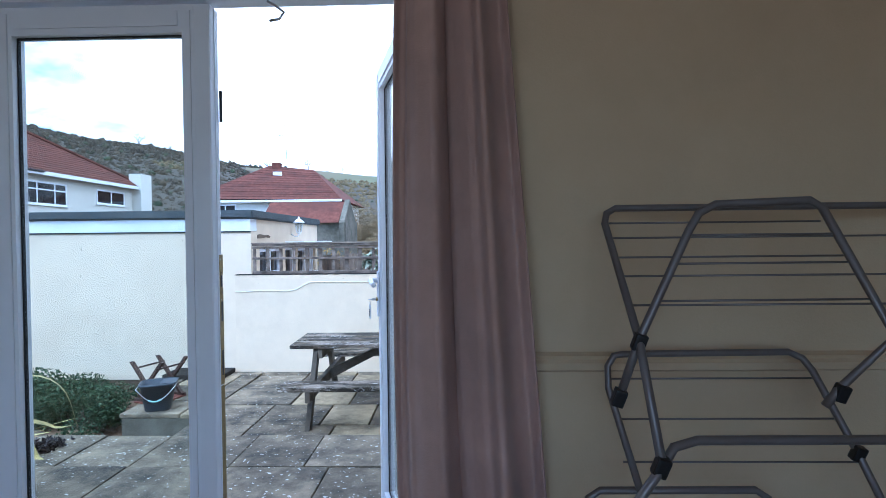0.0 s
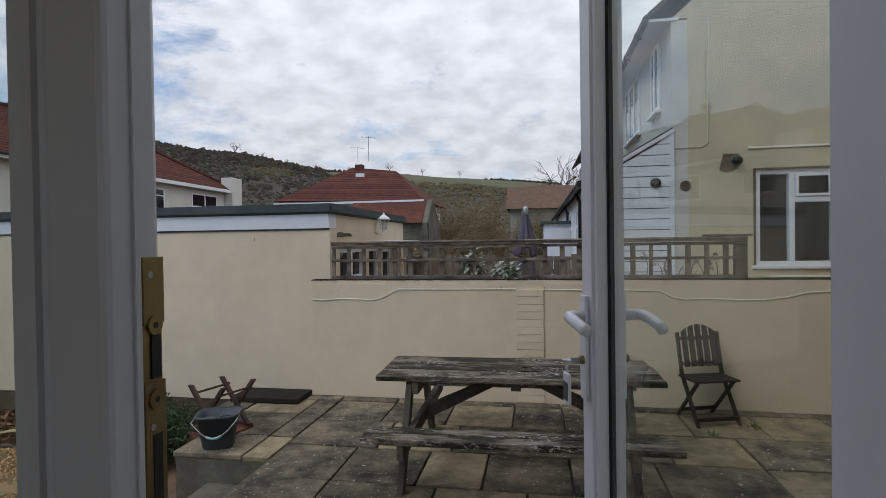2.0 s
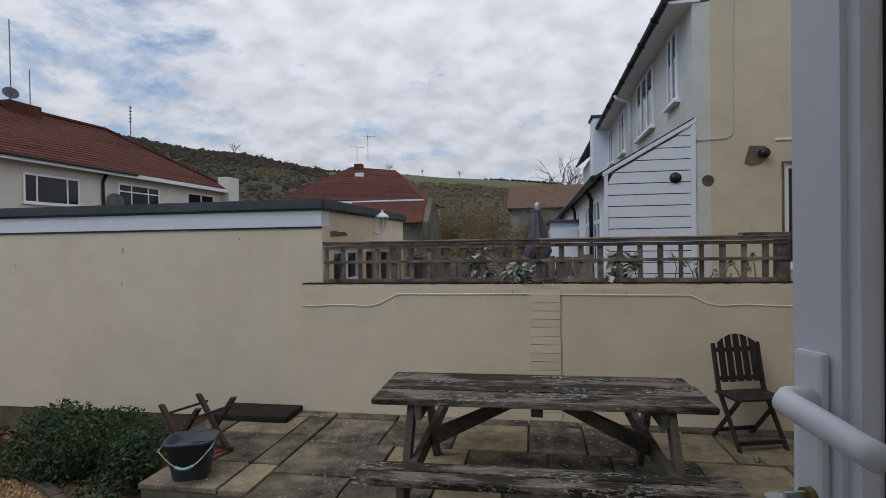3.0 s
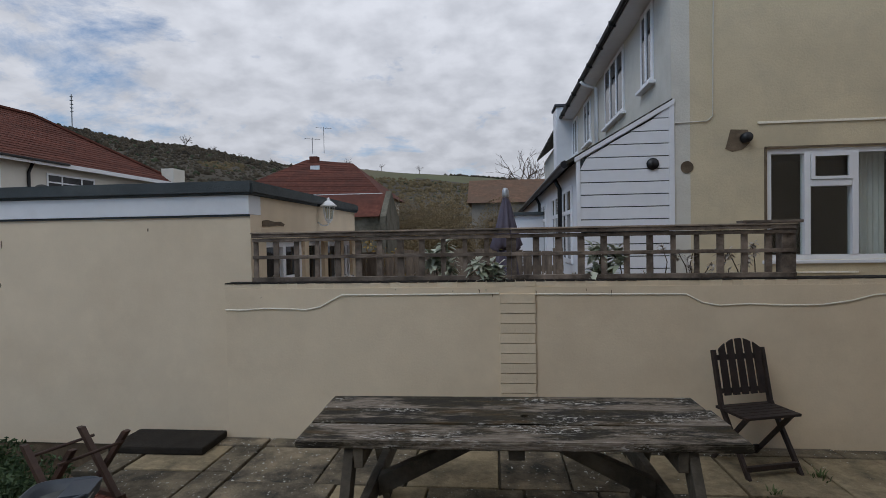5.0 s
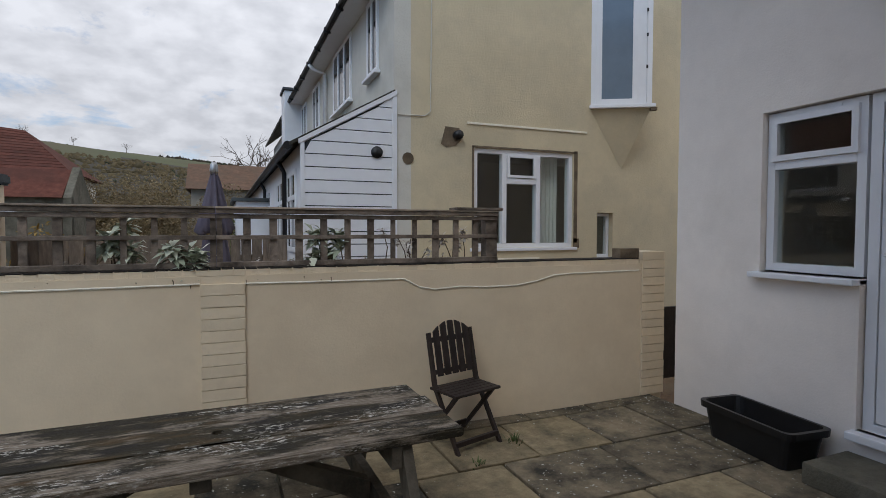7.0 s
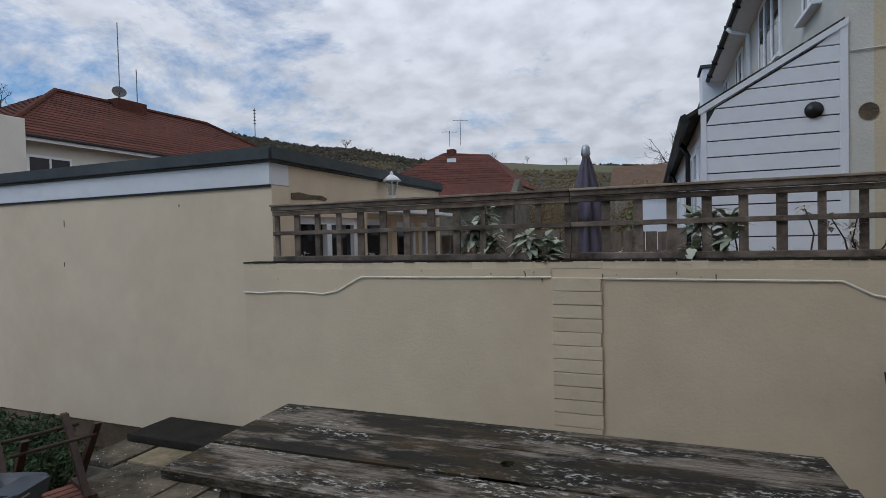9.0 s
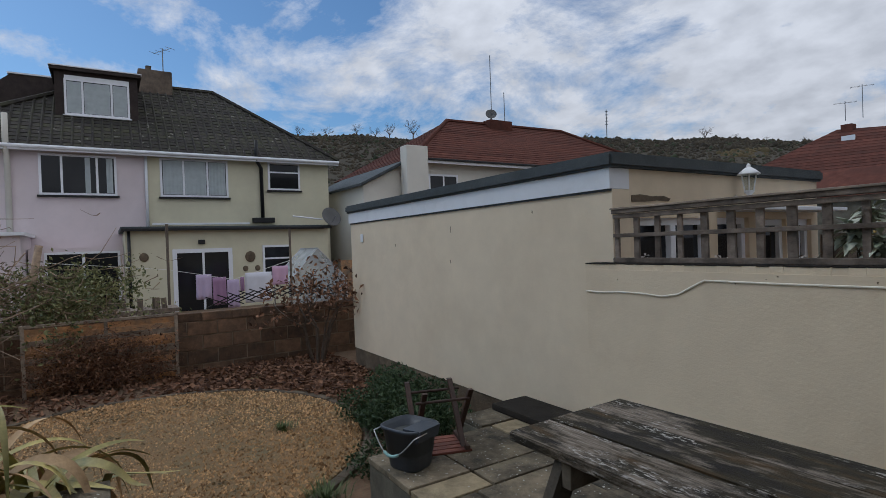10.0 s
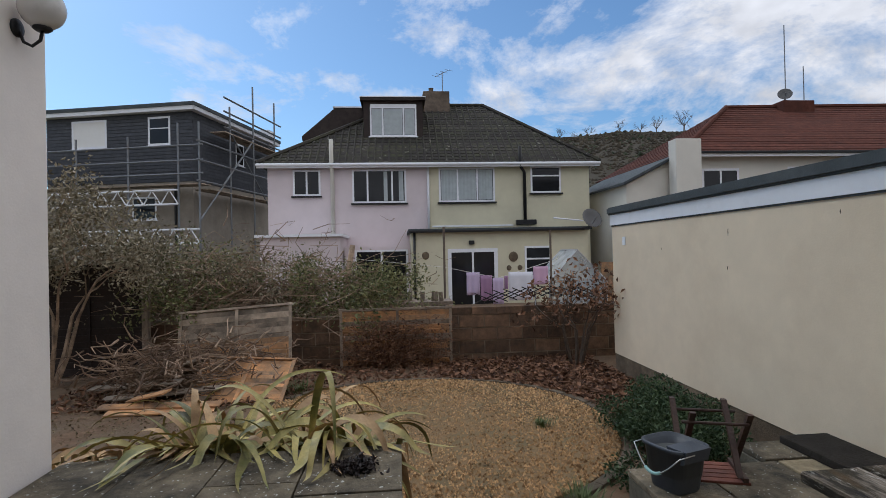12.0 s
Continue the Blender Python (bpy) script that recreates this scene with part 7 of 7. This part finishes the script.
for k in range(60):
    a = 6.283 * k / 60
    if math.sin(a) < -0.75:
        continue
    ob = part("edging_stone", box(-0.045, 0.045, -0.110, 0.110, -0.08, 0.022 + rng.uniform(-0.008, 0.008), 0.012), EDGING, edge)
    ob.matrix_local = pose(-5.25 + 2.12 * math.cos(a), 3.75 + 2.12 * math.sin(a), -0.41, 0, rng.uniform(-3, 3), math.degrees(a))
r_ = random.Random(35)
bm = bmesh.new()
for _ in range(5000):
    x, y = r_.uniform(-7.2, -2.8), r_.uniform(-1.6, 2.4)
    one_leaf(bm, r_, Vector((x, y, -0.41 + r_.uniform(0, 0.015))), r_.uniform(0.02, 0.05), 0.7)
for _ in range(2600):
    a, q = r_.uniform(0, 6.283), 2.0 * math.sqrt(r_.random())
    x, y = -5.25 + q * math.cos(a), 3.75 + q * math.sin(a)
    if noise.noise(Vector((x, y, 4)) * 1.3) > 0.02:
        one_leaf(bm, r_, Vector((x, y, -0.378)), r_.uniform(0.02, 0.05), 0.8)
single("garden_debris", bm, LEAF_BROWN, "brown grit and plant debris on the bare ground", "debris", "stuff")


def grass_tuft(x, y, z, n, h, spread, seed, label="small tuft of green grass", mat_=GRASS, width=0.006):
    r = random.Random(seed)
    bm = bmesh.new()
    for _ in range(n):
        a, q = r.uniform(0, 6.283), abs(r.gauss(0, spread * 0.5))
        p = Vector((q * math.cos(a), q * math.sin(a), 0))
        d = Vector((math.cos(a) * r.uniform(0.1, 0.7), math.sin(a) * r.uniform(0.1, 0.7), 1)).normalized() * h * r.uniform(0.5, 1.1)
        s = Vector((-math.sin(a), math.cos(a), 0)) * width
        v = [bm.verts.new(k) for k in (p - s, p + s, p + d * 0.6 + s * 0.7, p + d * 0.6 - s * 0.7, p + d + Vector((math.cos(a), math.sin(a), -0.3)) * h * 0.2)]
        bm.faces.new(v[:4])
        bm.faces.new((v[3], v[2], v[4]))
    single("grass_tuft", bm, mat_, label, "grass", "stuff", m=pose(x, y, z))


for k, (x, y, z, n, h, s) in enumerate(((-5.03, 5.02, -0.40, 90, 0.10, 0.14), (-3.3, 4.85, -0.42, 160, 0.16, 0.2), (-7.0, 2.2, -0.42, 200, 0.12, 0.45), (-8.0, 0.3, -0.42, 150, 0.15, 0.4), (-7.4, 5.33, -0.42, 220, 0.06, 0.22), (-3.0, 4.6, -0.42, 120, 0.14, 0.15), (1.75, 6.2, 0.005, 26, 0.06, 0.08), (1.35, 5.95, 0.005, 14, 0.05, 0.06))):
    grass_tuft(x, y, z, n, h, s, 60 + k)


def flax(x, y, z, spread, n, length, seed, dry, label):
    """Strap-leaved flax: blades rise from several fans, fold over and hang, the older ones dry and limp."""
    r = random.Random(seed)
    t = thing("flax_plant", label, "plant", pose(x, y, z))
    fans = [(r.gauss(0, 0.12), r.uniform(-spread, spread), r.uniform(0, 6.283)) for _ in range(max(2, n // 9))]
    for k in range(n):
        fx, fy, fa = fans[k % len(fans)]
        a = fa + r.choice((0, 3.1416)) + r.gauss(0, 0.75)
        L, w = length * r.uniform(0.62, 1.05), r.uniform(0.022, 0.044)
        limp = r.random() < dry
        pitch = radians(r.uniform(58, 88))
        fold, drop = r.uniform(0.40, 0.75), r.uniform(0.35, 1.2) * (1.35 if limp else 1.0)
        bm = bmesh.new()
        p, side = Vector((fx + r.gauss(0, 0.03), fy + r.gauss(0, 0.03), 0)), Vector((-math.sin(a), math.cos(a), 0))
        rows, m, tw, sway = [], 22, r.uniform(-1.1, 1.1), r.gauss(0, 0.35)
        for i in range(m + 1):
            s = i / m
            ww = w * min(1.0, 0.55 + 1.3 * s) * min(1.0, 1.7 * (1 - s) ** 0.85 + 0.02)
            h = a + sway * s * s
            run = Vector((math.cos(h), math.sin(h), 0))
            up = run * -math.sin(pitch) + Vector((0, 0, math.cos(pitch)))
            sd = side * math.cos(tw * s) + up * math.sin(tw * s)
            rows.append([bm.verts.new(p + sd * ww + up * ww * 0.3), bm.verts.new(p), bm.verts.new(p - sd * ww + up * ww * 0.3)])
            p = p + (run * math.cos(pitch) + Vector((0, 0, math.sin(pitch)))) * (L / m)
            if x + p.x > -2.70 and z + p.z < 0.352:
                p.z = 0.352 - z + 0.004 * (k % 4)   # lies on the terrace
            pitch -= 0.02 + drop * 0.25 * math.exp(-((s - fold) / 0.24) ** 2) + 0.05 * s
            pitch = max(pitch, radians(-75))
        for b0, b1 in zip(rows, rows[1:]):
            for j in range(2):
                bm.faces.new((b0[j], b0[j + 1], b1[j + 1], b1[j]))
        part("blade", bm, FLAX_DEAD if limp else FLAX, t, "", True)


flax(-3.05, 2.78, -0.30, 0.55, 215, 1.42, 71, 0.34, "large arching green and yellow flax plant by the terrace")
flax(-3.1, 2.05, -0.30, 0.35, 60, 1.02, 72, 0.6, "arching flax plant with many dry blades by the terrace")
flax(-3.1, 1.35, -0.30, 0.30, 44, 0.98, 73, 0.75, "dry yellowing flax plant beside the house corner")
shrub("spurge_bush", -4.35, 6.02, -0.42, (0.88, 0.60, 0.44), 10500, 0.042, LEAF_GREEN, 41, "dense dark green leafy bush by the garage wall", stems=14, lobes=12)
shrub("spurge_bush", -3.55, 5.70, -0.42, (0.50, 0.48, 0.38), 4200, 0.042, LEAF_GREEN, 42, "dense dark green leafy bush by the patio edge", stems=9, lobes=8)
# dried plant on the terrace
r_ = random.Random(43)
bm = bmesh.new()
for _ in range(700):
    p = Vector((r_.gauss(-2.30, 0.035), r_.gauss(3.32, 0.05), 0.345 + abs(r_.gauss(0, 0.018))))
    one_leaf(bm, r_, p, r_.uniform(0.02, 0.05))
single("dried_plant", bm, DARK_WOOD, "clump of dried dark leaves on the terrace slab", "dead plant", "stuff")


def twisted_tree(name, x, y, z, h, seed, n, label, leaf=None, leaf_n=0, leaf_size=0.06, mat_=BARK, depth=3, spread=0.5, thick=0.02, loose=0.12):
    r = random.Random(seed)
    t = thing(name, label, "tree", pose(x, y, z))
    bm, tips = bmesh.new(), []
    bt = bmesh.new()
    for k in range(n):
        a = 6.283 * k / n + r.random()
        d = Vector((math.cos(a) * spread, math.sin(a) * spread, 1)).normalized()
        base = Vector((0.06 * math.cos(a), 0.06 * math.sin(a), -0.05))
        mid = base + d * h * 0.22 + Vector((r.gauss(0, 0.04), r.gauss(0, 0.04), 0))
        top = mid + Vector((d.x * 0.7, d.y * 0.7, 1)).normalized() * h * 0.2
        tube(bt, [base, mid, top], thick, 7, thick * 0.7)
        branch(bm, r, top, d, h * 0.30, thick * 0.6, depth, tips, 0.45)
    part("trunk", bt, mat_, t)
    tagged(part("branch_work", bm, mat_, t), kind="stuff")
    if leaf:
        bm = bmesh.new()
        for p in tips:
            for _ in range(leaf_n):
                one_leaf(bm, r, p + Vector((r.gauss(0, loose), r.gauss(0, loose), r.gauss(0, loose))), leaf_size * r.uniform(0.6, 1.4))
        part("crown", bm, leaf, t)


twisted_tree("fig_bush", -7.95, 6.40, -0.45, 1.7, 81, 7, "bare twisting shrub with withered leaves at the garage corner", LEAF_DEAD, 18, 0.085, BARK, 2, 0.35, 0.024)
twisted_tree("garden_tree", -7.85, -1.60, -0.45, 2.7, 82, 7, "multi-stemmed garden tree with fine grey-green leaves", LEAF_GREY, 62, 0.066, TWIG_PALE, 4, 0.36, 0.035, 0.15)
for k, (y, h) in enumerate(((-0.4, 2.3), (0.2, 2.2), (0.8, 2.3), (1.5, 2.2), (2.1, 2.1), (-1.2, 2.4), (2.7, 2.0))):
    twisted_tree("hedge_bush", -9.6 - 0.2 * (k % 2), y, -0.6, h, 90 + k, 8, "overgrown tangled hedge behind the garden wall", LEAF_GREY if k % 3 == 2 else LEAF_HEDGE, (44, 20, 36)[k % 3], 0.066, TWIG_PALE, 3, 0.6, 0.018, 0.13)
for k, (y, h) in enumerate(((3.4, 1.7), (4.1, 1.4))):
    twisted_tree("weedy_bush", -10.6, y, -0.7, h, 99 + k, 6, "thin weedy bush in the neighbouring garden", LEAF_HEDGE, 6, 0.06, BARK, 2, 0.5, 0.012)
bm = bmesh.new()
tube(bm, [(-9.5, 2.40, -0.55), (-9.5, 2.46, 0.2), (-9.48, 2.58, 0.75), (-9.5, 2.73, 1.62)], 0.06, 9, 0.05)
single("dead_tree", bm, TWIG_PALE, "leaning bare dead tree stump in the hedge", "tree", smooth=True)
single("dead_branch", box(0, 1, -0.02, 0.02, 0, 0.03, 0.006), TWIG_PALE, "bare cut branch lying on the wall", "branch", m=pose(-8.7, 0.1, 0.5, 0, -24, 84))


def laundry():
    for y, h in ((4.82, 2.5), (7.78, 2.35)):
        bm = bmesh.new()
        tube(bm, [(-14.0, y, -0.9), (-14.0, y, h - 0.35)], 0.032, 8)
        single("line_post", bm, FENCE, "weathered wooden washing line post", "post", group="washing line posts")
    bm = bmesh.new()
    tube(bm, [(-14.0, 2.2, 1.35), (-14.0, 4.82, 1.05), (-14.0, 6.3, 0.72), (-14.0, 7.78, 1.15)], 0.008, 4)
    single("washing_line", bm, CEILING, "thin white washing line", "washing line")
    for k, (y, w, h, c) in enumerate(((5.42, 0.36, 0.62, 0), (5.80, 0.32, 0.70, 1), (6.14, 0.30, 0.72, 0), (6.46, 0.10, 0.36, 1), (6.58, 0.68, 0.78, 2), (7.28, 0.42, 0.50, 3))):
        bm = bmesh.new()
        n, m = 10, 6
        z1 = 0.72 + 0.36 * abs(y + w / 2 - 6.3) / 1.48
        g = [[bm.verts.new((-14.0 + 0.03 * math.sin(i * 1.3 + k) * j / m, y + w * i / n, z1 - h * j / m)) for i in range(n + 1)] for j in range(m + 1)]
        for j in range(m):
            for i in range(n):
                bm.faces.new((g[j][i], g[j][i + 1], g[j + 1][i + 1], g[j + 1][i]))
        ob = single("hanging_laundry", bm, LAUNDRY[c], ("lilac", "dark mauve", "white", "pink")[c] + " laundry hanging on the washing line", "laundry", group="laundry on the line", smooth=True)
        ob.modifiers.new("thick", "SOLIDIFY").thickness = 0.006


laundry()


def film_mat(name):
    """Milky clear sheet: part see-through, part white scatter."""
    m = bpy.data.materials.new(name)
    m.use_nodes = True
    nt = m.node_tree
    bs = nt.nodes["Principled BSDF"]
    bs.inputs["Base Color"].default_value, bs.inputs["Roughness"].default_value = (0.50, 0.54, 0.56, 1), 0.3
    tc = nt.nodes.new("ShaderNodeTexCoord")
    nt.links.new(ramp_node(nt, noise_node(nt, tc.outputs["Object"], 2.5, 6.0, 0.6), [(0.3, (0.28,) * 3), (0.7, (0.55,) * 3)]), bs.inputs["Alpha"])
    return m


def greenhouse():
    t = thing("greenhouse", "small clear plastic gabled greenhouse", "greenhouse", pose(-14.6, 8.75, -0.9))
    W, H, E = 0.85, 2.35, 1.45
    for x in (0.0, -1.6):
        for pts in (((-W, 0), (-W, E), (0, H), (W, E), (W, 0)),):
            bm = bmesh.new()
            tube(bm, [(x, y, z) for y, z in pts], 0.020, 6)
            part("frame", bm, LEAD, t)
    for y, z in ((-W, E), (W, E), (0, H)):
        bm = bmesh.new()
        tube(bm, [(0, y, z), (-1.6, y, z)], 0.020, 6)
        part("rail", bm, LEAD, t)
    film = film_mat("plastic_film")
    for s in (-1, 1):
        bm = bmesh.new()
        v = [bm.verts.new(p) for p in ((0, s * W, E), (-1.6, s * W, E), (-1.6, 0, H), (0, 0, H))]
        bm.faces.new(v)
        ob = part("roof_sheet", bm, film, t, "clear ribbed plastic sheet")
        ob.modifiers.new("thick", "SOLIDIFY").thickness = 0.01
    bm = bmesh.new()
    prism(bm, [(-W, 0.0), (W, 0.0), (W, E), (0, H), (-W, E)], 0.0, 0.006, "x")
    part("end_sheet", bm, film, t)
    part("door_frame", box(0.01, 0.04, -0.4, 0.4, 0.0, 1.5), film, t)


greenhouse()


def lattice():
    t = thing("lattice_strip", "black expanding lattice along the wall top", "lattice")
    y = 4.9
    while y < 7.0:
        for s in (-1, 1):
            bm = bmesh.new()
            k = 0.10 * math.sin((y - 4.9) * 1.4)
            tube(bm, [(-8.9, y, 0.62 + k - s * 0.09), (-8.9, y + 0.42, 0.62 + k + s * 0.09)], 0.012, 4)
            part("lath", bm, BLACK, t)
        y += 0.17


lattice()
f = thing("fence", "leaning weathered picket fence in the neighbouring garden", "fence")
for k in range(14):
    ob = part("picket", box(-0.01, 0.01, -0.05, 0.05, 0, 1.35), FENCE, f)
    ob.matrix_local = pose(-12.4 + 0.05 * k, 2.4 + 0.17 * k, -0.8, rng.uniform(-6, 6), 0, 0)
part("rail", box(-12.45, -11.7, 2.3, 4.8, 0.25, 0.33), FENCE, f)
single("far_timber_fence", box(-17.6, -17.5, 10.6, 13.5, -1, 1.0), PANEL_WOOD, "orange-brown timber fence between the houses", "fence")


# ---- paving, laid last ----
def pave(parent, x0, x1, y0, y1, z, seed, size=0.60, mats=(SLAB, SLAB_PALE, SLAB_DARK), weights=(5, 2, 3), clip=None, gap=0.008):
    """Rows of riven slabs of mixed length with open joints, each a little out of level."""
    r = random.Random(seed)
    cache = {}
    y = y0
    while y < y1 - 0.05:
        d = min(r.choice((0.45, 0.6, 0.6)), y1 - y)
        if y1 - (y + d) < 0.12:
            d = y1 - y
        x = x0 - (0 if r.random() < 0.5 else 0.0)
        while x < x1 - 0.05:
            w = min(r.choice((0.45, 0.6, 0.6, 0.75)), x1 - x)
            if x1 - (x + w) < 0.15:
                w = x1 - x
            mt = r.choices(mats, weights)[0]
            key = (round(w, 2), round(d, 2), mt.name)
            if key not in cache:
                bm = box(gap, w - gap, gap, d - gap, -0.04, 0.0, gap)
                cache[key] = to_mesh("slab", bm, mt)
            if not clip or clip(x + w / 2, y + d / 2):
                piece("slab", cache[key], parent, pose(x, y, z + r.uniform(-0.004, 0.003), r.uniform(-0.25, 0.25), r.uniform(-0.25, 0.25), 0))
            x += w
        y += d


bed = bpy.data.objects["patio_base"]
pave(bed, -2.09, 3.45, 3.53, 6.69, 0.0, 101, weights=(6, 3, 2))
pave(bed, -2.93, -2.10, 5.02, 6.69, 0.0, 102, weights=(4, 2, 3))
pave(bed, -3.27, -2.94, 6.0, 6.69, 0.0, 103, weights=(3, 1, 5))
pave(bpy.data.objects["terrace_base"], -2.64, 1.6, 1.70, 3.56, 0.338, 104, weights=(0, 0, 1), gap=0.004)


def brick_pier(x0, x1, z1, wall):
    n = int(z1 / 0.0765)
    w = x1 - x0
    full = to_mesh("brick", box(0.0, w, -0.014, 0.03, 0.0018, 0.0747, 0.003), BRICK_PAINT)
    for k in range(n):
        piece("brick", full, wall, pose(x0 + rng.uniform(-0.004, 0.004), WALL_Y + rng.uniform(-0.003, 0.003), k * 0.0765))


gw = bpy.data.objects["garden_wall"]
brick_pier(-0.27, 0.0, 1.19, gw)
brick_pier(3.34, 3.60, 1.31, gw)
single("end_pier", box(3.345, 3.595, WALL_Y + 0.012, 6.93, -0.4, 1.30), BRICK_PAINT, "cream painted brick end pier", "pier", "structure")
# dark block put where the wall head has a shaded recess
single("recess_block", box(3.12, 3.335, 6.72, 6.83, 1.243, 1.33, 0.006), PLINTH, "dark block painting a shaded recess at the wall head", "brick")
cap = to_mesh("coping_brick", box(0.0002, 0.0748, 0.0, 0.232, 0.0, 0.040, 0.0012), BRICK_PAINT)
# dark strip: dirt on the coping plus the painted shadow gap below the trellis
head_strip = to_mesh("shaded_dirt_strip", box(0.004, 0.0715, -0.003, 0.20, 0.0, 0.009, 0.003), SLAB_BLACK)
x = -2.47
while x < 3.30:
    piece("coping_brick", cap, gw, pose(x, WALL_Y + 0.002 + rng.uniform(-0.0008, 0.0008), 1.197))
    piece("shaded_dirt_strip", head_strip, gw, pose(x + rng.uniform(-0.002, 0.002), WALL_Y + 0.003 + rng.uniform(-0.004, 0.003), 1.2355))
    x += 0.075
